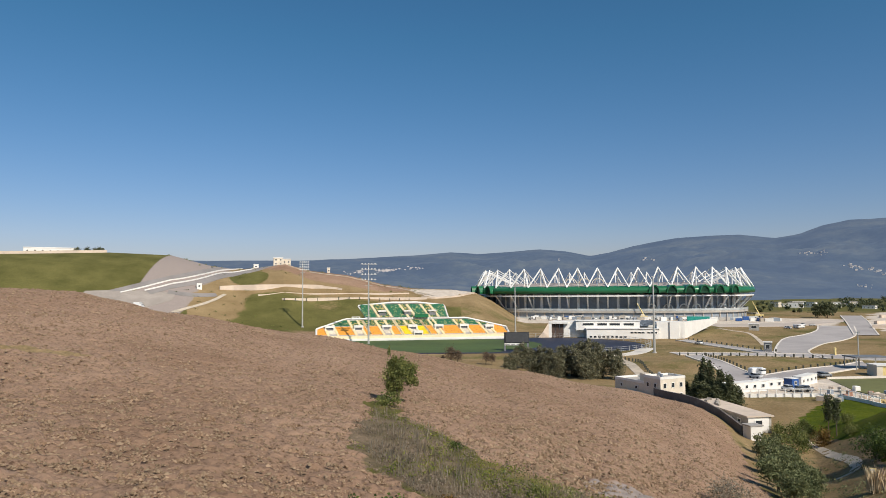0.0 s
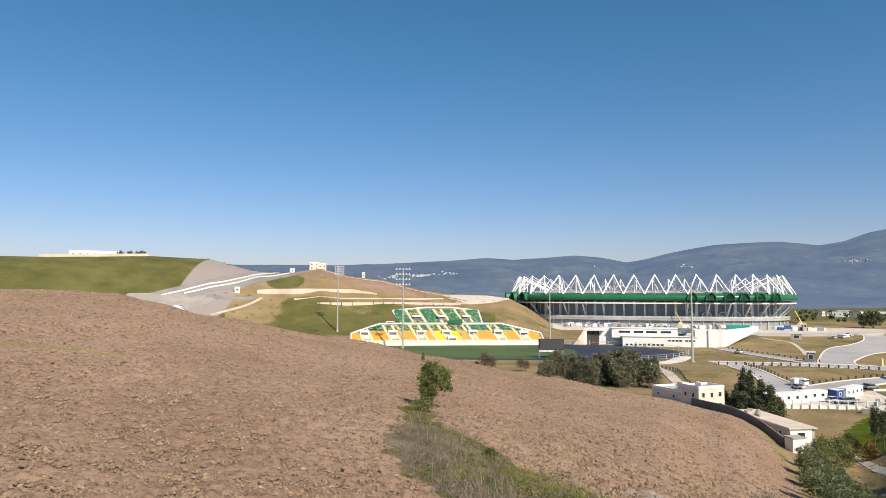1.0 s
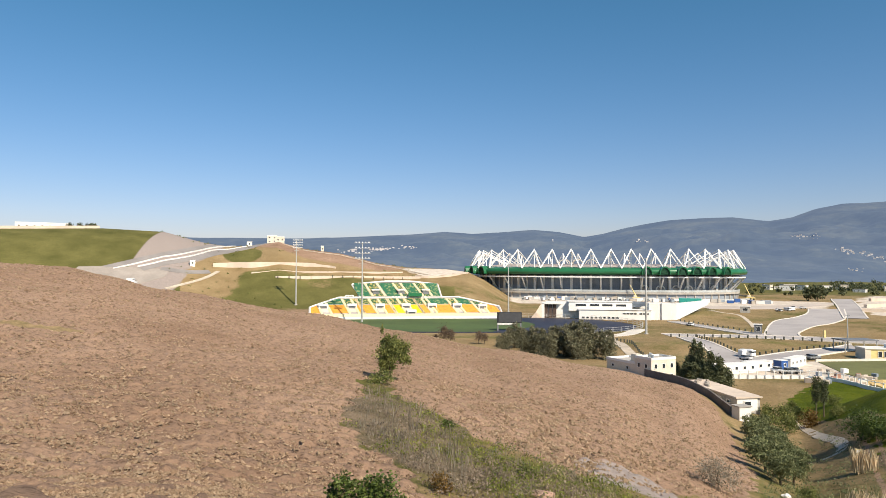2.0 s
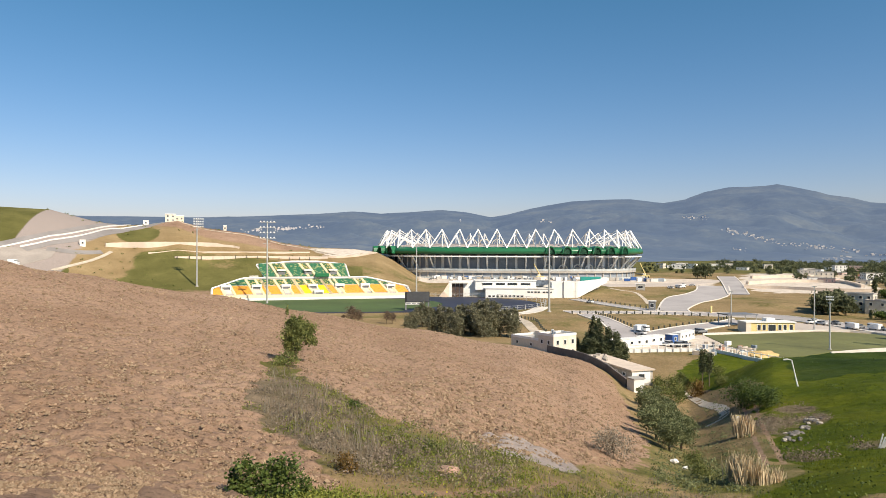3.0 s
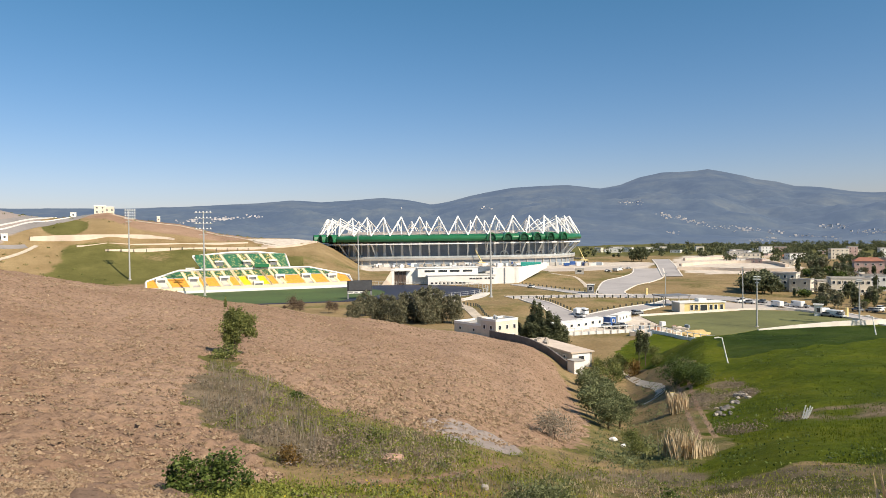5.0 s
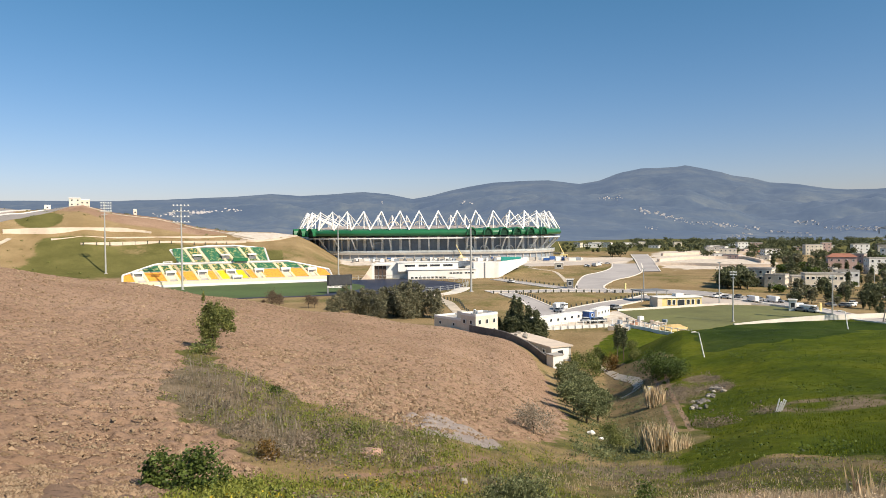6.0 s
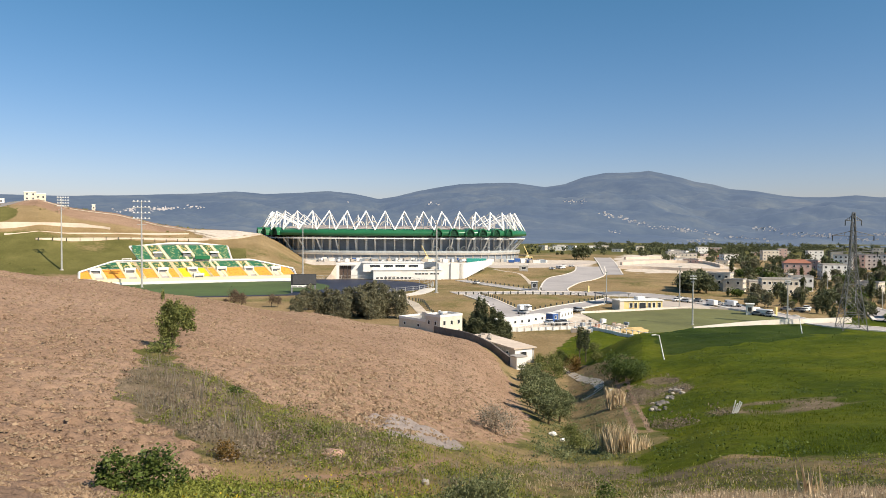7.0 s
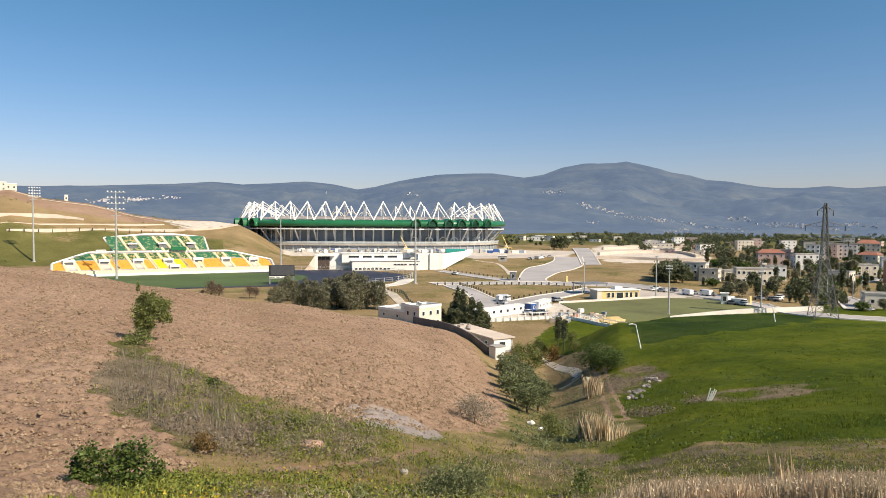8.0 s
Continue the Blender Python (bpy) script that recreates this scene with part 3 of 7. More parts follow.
def woody(name, base, blobs, n, leaf, material, label, category, seed, trunk_r=0.12, trunk_h=1.2, lean=(0, 0), limbs=5, clumps=30, group="", clump_size=0.28, long=1.6):
    """A tapered trunk, limbs that reach into the crown, and a crown of many small leaves."""
    rng = np.random.default_rng(seed)
    ob = thing(name, Matrix.Translation(base), label, category, group)
    bm = bmesh.new()
    knee = Vector((lean[0] * 0.5, lean[1] * 0.5, trunk_h * 0.5))
    fork = Vector((lean[0], lean[1], trunk_h))
    tube(bm, (0, 0, -0.3), knee, trunk_r, trunk_r * 0.8, 7)
    tube(bm, knee, fork, trunk_r * 0.8, trunk_r * 0.62, 7)
    for i in range(limbs):
        b = blobs[i % len(blobs)]
        end = Vector(b[0:3]) + Vector(rng.normal(size=3) * np.array(b[3:6]) * 0.35)
        mid = fork.lerp(end, 0.5) + Vector(rng.normal(size=3) * 0.12 * trunk_h)
        tube(bm, fork, mid, trunk_r * 0.5, trunk_r * 0.3, 5)
        tube(bm, mid, end, trunk_r * 0.3, trunk_r * 0.08, 5)
    part("trunk", bm, BARK, ob)
    v, f = leaves(crown_points(blobs, n, rng, clumps, clump_size), leaf, rng, long=long)
    mesh_of("crown", v, f, material, ob)
    return ob


def make_plants():
    # small tree on the ploughed slope
    woody("tree", spot(-3.75, 54.5), [(-0.1, 0, 2.1, 0.9, 0.8, 0.85), (0.6, 0, 2.6, 0.8, 0.7, 0.7), (-0.45, 0, 3.1, 0.6, 0.6, 0.8), (-0.75, 0, 1.5, 0.45, 0.5, 0.5), (0.9, 0, 1.7, 0.5, 0.5, 0.4), (-0.75, 0, 4.2, 0.15, 0.15, 0.5), (0.15, 0, 2.9, 0.75, 0.7, 0.7), (-0.35, 0, 1.0, 0.7, 0.6, 0.5)], 9000, 0.105, LEAF_TREE,
          "lone small green tree on the ploughed slope", "tree", 3, 0.10, 1.3, (-0.15, 0), 9, 70, clump_size=0.27)
    woody("shrub", spot(-4.6, 52.5), [(0, 0, 0.5, 0.9, 0.7, 0.5)], 900, 0.10, LEAF_TREE, "pale green weeds at the foot of the small tree", "shrub", 4, 0.03, 0.3, limbs=3)
    # dark bush close to the verge
    woody("bush", spot(-6.1, 20.4), [(-0.75, 0, 1.1, 0.52, 0.6, 0.5), (0.0, 0.1, 1.0, 0.6, 0.6, 0.5), (0.65, 0, 1.2, 0.58, 0.6, 0.55), (0.2, -0.2, 0.5, 1.0, 0.6, 0.45), (-0.6, -0.1, 0.5, 0.55, 0.5, 0.4)], 3400, 0.10, LEAF_BUSH,
          "dense dark green leafy bush below the verge", "bush", 5, 0.05, 0.4, limbs=9, clumps=70, clump_size=0.22, long=1.3).scale = (0.85, 0.85, 0.72)
    woody("bush", spot(-3.1, 22.4), [(0, 0, 0.35, 0.28, 0.25, 0.4)], 500, 0.06, LEAF_BUSH, "small dark green leafy plant beside the bush", "bush", 6, 0.02, 0.2, limbs=3)
    woody("bush", spot(21.2, 22.0), [(0, 0, 0.55, 1.1, 0.8, 0.55), (0.5, 0.2, 0.75, 0.6, 0.6, 0.5), (-0.6, 0, 0.5, 0.6, 0.5, 0.4)], 5200, 0.045, LEAF_OLIVE,
          "round grey-green shrub on the grassy verge", "bush", 7, 0.03, 0.3, limbs=6, clumps=60, long=2.6)
    for i, (az, d, w, h) in enumerate(((0.9, 40.5, 0.35, 0.2), (7.6, 32.5, 0.5, 0.28), (31.5, 27, 0.4, 0.5))):
        woody("shrub", spot(az, d), [(0, 0, h, w, w, h)], 700, 0.06, LEAF_TREE if i % 2 else LEAF_BUSH, "low green plant among dry weeds", "shrub", 60 + i, 0.015, 0.2, limbs=3, group="low plants on the verge")
    woody("shrub", spot(0.25, 26.9), [(0, 0, 0.4, 0.38, 0.35, 0.4), (0.3, 0, 0.2, 0.3, 0.3, 0.2)], 900, 0.055, LEAF_RUST, "yellow and orange weeds at the field's rim", "shrub", 8, 0.02, 0.2, limbs=3)
    # bare grey shrub at the lower tip of the field
    woody("shrub", spot(22.3, 52), [(0, 0, 1.1, 1.3, 1.1, 1.1)], 1800, 0.06, STALK, "leafless grey shrub at the field's lower tip", "shrub", 9, 0.05, 0.5, limbs=14, long=3.5)
    # olives along the lower rim of the field
    olive = woody("olive_tree", spot(25.6, 76), [(0, 0, 2.3, 1.7, 1.7, 1.3), (0.8, 0.3, 2.8, 1.2, 1.2, 1.0), (-0.8, -0.3, 2.5, 1.2, 1.2, 1.0)], 4200, 0.14, LEAF_OLIVE,
                  "grey-green olive tree with a dense crown", "tree", 10, 0.16, 1.3, limbs=7, clumps=60, group="olive trees along the field", clump_size=0.2)
    rng = random.Random(5)
    for az, d, k in ((26.6, 71, 0.8), (27.5, 75, 0.85), (25.6, 85, 0.9), (26.9, 86, 0.95), (25.3, 96, 0.95), (26.4, 99, 1.0), (27.5, 95, 0.85), (24.9, 110, 1.0), (26.0, 113, 1.0), (25.0, 124, 1.0)):
        copy_thing(olive, Matrix.Translation(spot(az, d)) @ pose(0, 0, 0, 0, 0, rng.uniform(0, 360)) @ Matrix.Scale(k, 4)).scale = (k, k, k * rng.uniform(0.9, 1.1))
    # cypress clump beside the long shed
    cyp = woody("cypress_tree", spot(20.6, 186), [(0, 0, 3.2, 1.7, 1.7, 3.0), (0.2, 0, 6.2, 1.25, 1.25, 2.8), (0, 0.1, 8.8, 0.7, 0.7, 1.9)], 3600, 0.30, LEAF_DARK,
                "tall dark cypress tree beside the shed", "tree", 11, 0.22, 1.2, limbs=6, clumps=70, group="cypress trees by the shed", clump_size=0.25)
    for az, d, k, kz in ((20.3, 184, 1.0, 0.62), (21.1, 183, 0.95, 0.98), (21.8, 180, 1.0, 0.82), (22.4, 178, 1.0, 0.74), (19.1, 187, 1.1, 0.42), (22.9, 179, 1.0, 0.5), (20.1, 180, 1.1, 0.42), (20.7, 178, 1.1, 0.5), (21.5, 177, 1.1, 0.45)):
        copy_thing(cyp, Matrix.Translation(spot(az, d)) @ pose(0, 0, 0, 0, 0, az * 77)).scale = (k, k, kz)
    # row of broad trees in front of the scoreboard
    euc = woody("roadside_tree", spot(6.5, 250), [(0, 0, 3.6, 3.0, 2.6, 3.4), (1.4, 0, 5.6, 2.1, 1.9, 2.4), (-1.6, 0, 5.0, 2.1, 1.9, 2.4), (0, 0, 7.6, 1.6, 1.6, 1.6)], 7000, 0.25, LEAF_EUC,
                "broad grey-green tree in a dense row", "tree", 12, 0.25, 2.0, limbs=7, clumps=60, group="row of trees below the track", clump_size=0.2)
    for i, (az, k) in enumerate(((5.6, 0.72), (7.3, 0.85), (8.1, 0.95), (8.8, 0.9), (9.7, 1.0), (10.5, 1.05), (11.3, 1.15), (12.1, 1.2), (12.8, 1.1), (14.1, 0.95), (9.2, 0.8), (11.7, 1.0))):
        copy_thing(euc, Matrix.Translation(spot(az, 236 - i * 1.5, -0.5)) @ pose(0, 0, 0, 0, 0, i * 67)).scale = (k * 1.2, k * 1.2, k * 1.12)
    # bare reddish trees at the edge of the infield
    bare = woody("bare_tree", spot(0.55, 262), [(0, 0, 3.8, 2.3, 2.0, 2.4), (0.6, 0, 5.2, 1.6, 1.4, 1.6)], 1500, 0.17, LEAF_DRY, "bare reddish-brown tree in winter", "tree", 13, 0.16, 1.6, limbs=14, clumps=50, group="bare trees by the running track", long=3.0)
    for az, d, k in ((1.15, 262, 0.8), (3.5, 262, 0.72), (4.0, 262, 0.6), (-0.1, 264, 0.5)):
        copy_thing(bare, Matrix.Translation(spot(az, d))).scale = (k, k, k)
    # two slim trees and scrub in the little valley
    slim = woody("slim_tree", spot(29.0, 148), [(0, 0, 4.6, 0.75, 0.75, 1.7), (0.1, 0, 6.6, 0.6, 0.6, 1.4)], 1500, 0.20, LEAF_DARK, "slim dark tree in the little valley", "tree", 14, 0.12, 3.0, limbs=5, clumps=30, group="slim trees in the valley")
    copy_thing(slim, Matrix.Translation(spot(29.5, 146))).scale = (1.0, 1.0, 0.85)
    woody("shrub", spot(28.5, 140), [(0, 0, 1.6, 1.6, 1.2, 1.6)], 1300, 0.18, LEAF_RUST, "rust-coloured bush among valley scrub", "shrub", 15, 0.06, 0.6, limbs=5)
    vale = woody("shrub", spot(27.0, 133), [(0, 0, 1.3, 1.8, 1.6, 1.3), (0.8, 0, 2.0, 1.1, 1.0, 1.0)], 1700, 0.17, LEAF_TREE, "green bush in the little valley", "shrub", 16, 0.06, 0.6, limbs=5, clumps=40, group="valley bushes")
    for az, d, k in ((26.0, 138, 1.0), (26.8, 145, 1.2), (27.6, 150, 0.9), (30.4, 140, 0.7), (25.9, 152, 0.8), (28.4, 64, 0.5), (29.2, 55, 0.45), (30.2, 158, 0.7), (27.3, 160, 0.7)):
        copy_thing(vale, Matrix.Translation(spot(az, d, -0.15)) @ pose(0, 0, 0, 0, 0, az * 91)).scale = (k, k, k)
    dark = woody("bush", spot(31.8, 106), [(0, 0, 1.8, 2.4, 1.9, 1.8), (1.6, 0, 2.2, 1.7, 1.5, 1.6)], 3000, 0.17, LEAF_BUSH, "broad dark green bush by the bend of the track", "bush", 17, 0.1, 0.8, limbs=7, clumps=50, group="bushes by the bend")
    for az, d, k, kz in ((32.8, 103, 0.95, 0.75), (33.6, 99, 0.9, 0.65)):
        copy_thing(dark, Matrix.Translation(spot(az, d)) @ pose(0, 0, 0, 0, 0, az * 50)).scale = (k, k, kz)


make_plants()


def blades(name, spots, heights, width, material, seed, label, category, bend=0.35, per=5, spread_r=0.18):
    """Tufts of bent blades, one mesh."""
    rng = np.random.default_rng(seed)
    base = np.repeat(np.asarray(spots), per, 0) + np.concatenate([rng.normal(size=(len(spots) * per, 2)) * spread_r, np.zeros((len(spots) * per, 1))], 1)
    h = np.repeat(np.asarray(heights), per) * rng.uniform(0.6, 1.15, len(base))
    way = rng.uniform(0, 2 * math.pi, len(base))
    lean = np.stack([np.cos(way), np.sin(way), np.zeros(len(base))], 1) * (h * bend * rng.uniform(0.1, 1.0, len(base)))[:, None]
    side = np.stack([-np.sin(way), np.cos(way), np.zeros(len(base))], 1) * (width * rng.uniform(0.6, 1.2, len(base)))[:, None]
    up = np.stack([np.zeros(len(base)), np.zeros(len(base)), h], 1)
    base[:, 2] -= 0.05
    v = np.stack([base - side, base + side, base + lean * 0.35 + up * 0.6 + side * 0.8, base + lean + up, base + lean * 0.35 + up * 0.6 - side * 0.8], 1).reshape(-1, 3)
    f = np.arange(len(base) * 5).reshape(-1, 5)
    ob = mesh_of(name, v, f, material)
    return tagged(ob, label, category, kind="stuff")


def scatter(n, seed, az0, az1, d0, d1, keep=None):
    rng = np.random.default_rng(seed)
    az, d = rng.uniform(az0, az1, n), np.exp(rng.uniform(math.log(d0), math.log(d1), n))
    x, y = d * np.sin(np.radians(az)), d * np.cos(np.radians(az))
    if keep is not None:
        k = keep(x, y, rng)
        x, y = x[k], y[k]
    return np.stack([x, y, ground_z(x, y)], 1), rng


def weight_at(x, y):
    return cover(x, y, np.zeros_like(x))


def make_grass():
    def verge(x, y, rng):
        w = weight_at(x, y)
        return (w["soil"] < 0.3) & (w["lush"] < 0.5) & (w["slab"] < 0.3) & (rng.uniform(size=len(x)) < 0.25 + 0.75 * lumps(x, y, 3.0, 21))

    p, rng = scatter(20000, 31, -16, 56, 12, 50, lambda x, y, r: verge(x, y, r) & (lumps(x, y, 5.0, 22) > 0.36))
    blades("green_grass", p, rng.uniform(0.08, 0.22, len(p)), 0.02, GRASS_GREEN, 1, "patchy green grass on the verge", "grass", 0.6)
    p, rng = scatter(3000, 32, 8, 56, 15, 40, lambda x, y, r: verge(x, y, r) & (lumps(x, y, 5.0, 22) < 0.5))
    blades("dry_grass", p, rng.uniform(0.12, 0.32, len(p)), 0.012, GRASS_DRY, 2, "dry straw-coloured grass on the verge", "grass", 0.6)

    def weeds(name, n, seed, az0, az1, d0, d1, keep, material, label, leaf, size, per=26):
        """Low clumps of leafy weeds, one mesh."""
        c, g = scatter(n, seed, az0, az1, d0, d1, keep)
        k = np.repeat(g.uniform(0.5, 1.4, len(c)), per)[:, None]
        q = np.repeat(c, per, 0) + g.normal(size=(len(c) * per, 3)) * np.array((size, size, size * 0.45)) * k + np.array((0, 0, size * 0.5))
        v, f = leaves(q, leaf, g, long=2.2)
        tagged(mesh_of(name, v, f, material), label, "weeds", kind="stuff")

    weeds("green_weeds", 2600, 51, -16, 56, 17, 45, lambda x, y, r: verge(x, y, r) & (lumps(x, y, 4.2, 52) > 0.52), WEED_GREEN, "low fresh green weeds on the verge", 0.055, 0.22)
    weeds("leafy_weeds", 300, 53, -14, 4, 18, 24, lambda x, y, r: (weight_at(x, y)["soil"] < 0.3), WEED_GREEN, "bright green leafy weeds beside the bush", 0.05, 0.18)
    weeds("brown_weeds", 1900, 54, 0, 56, 17, 48, lambda x, y, r: verge(x, y, r) & (lumps(x, y, 4.2, 52) < 0.46), WEED_BROWN, "low brown dead weeds on the verge", 0.05, 0.25)
    weeds("olive_weeds", 800, 55, 4, 56, 18, 60, lambda x, y, r: verge(x, y, r) & (lumps(x, y, 3.0, 56) > 0.5), LEAF_OLIVE, "grey-green weeds among the dead stalks", 0.055, 0.24)
    band = lambda x, y, r: (weight_at(x, y)["soil"] < 0.25) & (x + 0.42 * (y - 30) < 6 + 6 * r.uniform(size=len(x)))
    weeds("strip_weeds", 750, 57, -9, 14, 26, 52, band, WEED_BROWN, "brown dead weeds between the ploughed parts", 0.06, 0.28)
    weeds("strip_greens", 480, 58, -8, 16, 27, 50, lambda x, y, r: (weight_at(x, y)["soil"] < 0.25) & (x + 0.42 * (y - 30) > 2.0), WEED_GREEN, "green weeds between the ploughed parts", 0.055, 0.26)
    weeds("slope_weeds", 900, 59, 29, 40, 52, 100, lambda x, y, r: weight_at(x, y)["scrub"] > 0.45, WEED_BROWN, "brown dead scrub on the valley slope", 0.10, 0.5)
    weeds("valley_weeds", 420, 61, 25.5, 34, 45, 130, lambda x, y, r: (weight_at(x, y)["lush"] < 0.4) & (weight_at(x, y)["soil"] < 0.3), LEAF_OLIVE, "olive-green scrub along the valley floor", 0.09, 0.32)
    # tall pale grass close to the camera's right
    p, rng = scatter(10000, 33, 32, 58, 16, 24, lambda x, y, r: r.uniform(size=len(x)) < smooth(33, 44, np.degrees(np.arctan2(x, y))))
    blades("tall_dry_grass", p, rng.uniform(0.5, 0.95, len(p)), 0.010, TALL_DRY, 3, "tall pale dry grass at the verge", "grass", 0.22, 9)
    heads = p[rng.uniform(size=len(p)) < 0.5]
    v, f = leaves(np.repeat(heads, 4, 0) + rng.normal(size=(len(heads) * 4, 3)) * np.array((0.12, 0.12, 0.10)) + np.array((0, 0, 0.68)), 0.028, rng, long=2.6)
    tagged(mesh_of("grass_seed_heads", v, f, TALL_DRY), "pinkish seed heads of the tall dry grass", "grass", kind="stuff")
    # grey dead stalks in the strip between the ploughed parts
    strip = lambda x, y, r: (weight_at(x, y)["soil"] < 0.2) & (r.uniform(size=len(x)) < np.clip(weight_at(x, y)["scrub"] * 1.2, 0, 1))
    p, rng = scatter(3600, 34, -9, 36, 24, 52, strip)
    blades("dead_weeds", p, rng.uniform(0.15, 0.5, len(p)), 0.009, STALK, 4, "grey dead weeds standing in the grassy strip", "weeds", 0.25, 6, 0.22)
    p, rng = scatter(110, 35, -7, 3, 30, 50, strip)
    blades("tall_weed_stalks", p, rng.uniform(0.5, 1.1, len(p)), 0.014, STALK, 5, "tall pale dead weed stalks", "weeds", 0.2, 5, 0.12)
    p, rng = scatter(2600, 36, -12, 54, 13, 30, lambda x, y, r: verge(x, y, r) & (lumps(x, y, 4.0, 25) > 0.6))
    v, f = leaves(p + np.array((0, 0, 0.25)), 0.06, rng)
    tagged(mesh_of("yellow_flowers", v, f, FLOWER), "small yellow wild flowers in the verge grass", "flowers", kind="stuff")
    # low scrub dotted over the far slopes
    p, rng = scatter(300, 39, -22, 2, 430, 640, lambda x, y, r: (lumps(x, y, 40.0, 29) > 0.45) & ~((y > 300) & (y < 410) & (x < 110) & (x > -150)) & ~((y > 560) & (x > 20)))
    q = np.repeat(p, 12, 0) + rng.normal(size=(len(p) * 12, 3)) * np.array((0.7, 0.7, 0.35)) + np.array((0, 0, 0.4))
    v, f = leaves(q, 0.5, rng)
    tagged(mesh_of("slope_scrub", v, f, LEAF_TREE), "low green scrub dotted over the far slopes", "scrub", kind="stuff")
    # the reed clumps
    for i, (az, d, n, r, h) in enumerate(((32.3, 51, 90, 0.55, 1.9), (32.0, 80, 60, 0.6, 2.2), (34.2, 53, 40, 0.5, 0.9), (46.8, 21, 5, 0.08, 1.6))):
        b = spot(az, d)
        rr = np.random.default_rng(70 + i)
        q = rr.normal(size=(n, 3)) * r
        q[:, 2] = 0
        v = np.array(b) + q
        ob = blades("reed_clump", v, np.full(n, h), 0.035, GRASS_DRY, 80 + i, "clump of tall straw-coloured reeds", "reeds", 0.3, 4, 0.12)
    # meadow tufts that break up the even green
    p, rng = scatter(9000, 37, 28, 56, 26, 120, lambda x, y, r: (weight_at(x, y)["lush"] > 0.6) & (lumps(x, y, 6.0, 27) > 0.35))
    blades("meadow_grass", p, rng.uniform(0.10, 0.24, len(p)), 0.03, MEADOW_BLADE, 6, "uneven green meadow grass", "grass", 0.5, 4, 0.3)
    p, rng = scatter(520, 38, 33, 56, 30, 150, lambda x, y, r: (weight_at(x, y)["lush"] > 0.6) & (lumps(x, y, 14.0, 28) > 0.55))
    v, f = leaves(np.repeat(p, 14, 0) + rng.normal(size=(len(p) * 14, 3)) * np.array((0.3, 0.3, 0.12)) + np.array((0, 0, 0.12)), 0.11, rng)
    tagged(mesh_of("dark_weed_tufts", v, f, LEAF_BUSH), "dark green weed tufts dotted over the meadow", "weeds", kind="stuff")


make_grass()


def make_clods():
    def keep(x, y, r):
        return (weight_at(x, y)["soil"] > 0.7) & (r.uniform(size=len(x)) < 0.25 + 0.75 * lumps(x, y, 6.0, 41))

    p, rng = scatter(165000, 40, -36, 27, 15, 150, keep)
    d = np.hypot(p[:, 0], p[:, 1])
    s = np.minimum(rng.lognormal(-3.15, 0.42, len(p)), 0.12) * (0.75 + d / 80)
    s *= 0.55 + 0.45 * smooth(10, 30, d)
    az = np.degrees(np.arctan2(p[:, 0], p[:, 1]))
    s *= 1 + 0.35 * smooth(-4, 4, az) * smooth(85, 50, d)
    base = np.array([(1, 0, 0), (0, 1, 0), (-1, 0, 0), (0, -1, 0), (0, 0, 0.75), (0.7, 0.6, 0.45), (-0.6, 0.65, 0.4)])
    tri = np.array([(0, 5, 4), (5, 1, 4), (1, 6, 4), (6, 2, 4), (2, 3, 4), (3, 0, 4), (0, 1, 5), (1, 2, 6)])
    n = len(p)
    turn = rng.uniform(0, 6.283, n)
    q = base[None] * rng.uniform(0.6, 1.25, (n, 7, 1)) * np.stack([s * rng.uniform(0.8, 1.3, n), s, s * rng.uniform(0.9, 1.5, n)], 1)[:, None]
    x = q[..., 0] * np.cos(turn)[:, None] - q[..., 1] * np.sin(turn)[:, None]
    y = q[..., 0] * np.sin(turn)[:, None] + q[..., 1] * np.cos(turn)[:, None]
    v = np.stack([x, y, q[..., 2]], -1) + p[:, None]
    f = (tri[None] + (np.arange(n) * 7)[:, None, None]).reshape(-1, 3)
    tagged(mesh_of("soil_clods", v.reshape(-1, 3), f, CLOD), "dry brown clods strewn over the ploughed field", "clods", kind="stuff")


make_clods()


# ---- mountains along the horizon ----
RANGE_AZ = (-180, -60, -11.3, -7.2, -2.0, 0.7, 3.0, 8.1, 10.2, 12.1, 13.8, 15.6, 18.9, 21.3, 23.5, 26.0, 27.6, 29.1, 30.8, 32.1, 33.3, 34.2, 35.2, 36.8, 37.6, 39.1, 40.2, 42.0, 43.9, 45.2, 46.9, 48.6, 50.2, 52.1, 60, 75, 180)
RANGE_EL = (1.8, 2.1, 2.46, 2.63, 2.89, 3.13, 2.95, 3.28, 3.08, 2.69, 2.96, 3.42, 3.98, 4.08, 4.09, 3.75, 3.99, 4.53, 4.83, 4.83, 4.87, 4.97, 4.75, 4.34, 4.05, 3.78, 3.44, 3.24, 2.86, 2.71, 2.68, 2.77, 2.62, 2.69, 2.7, 2.5, 1.8)


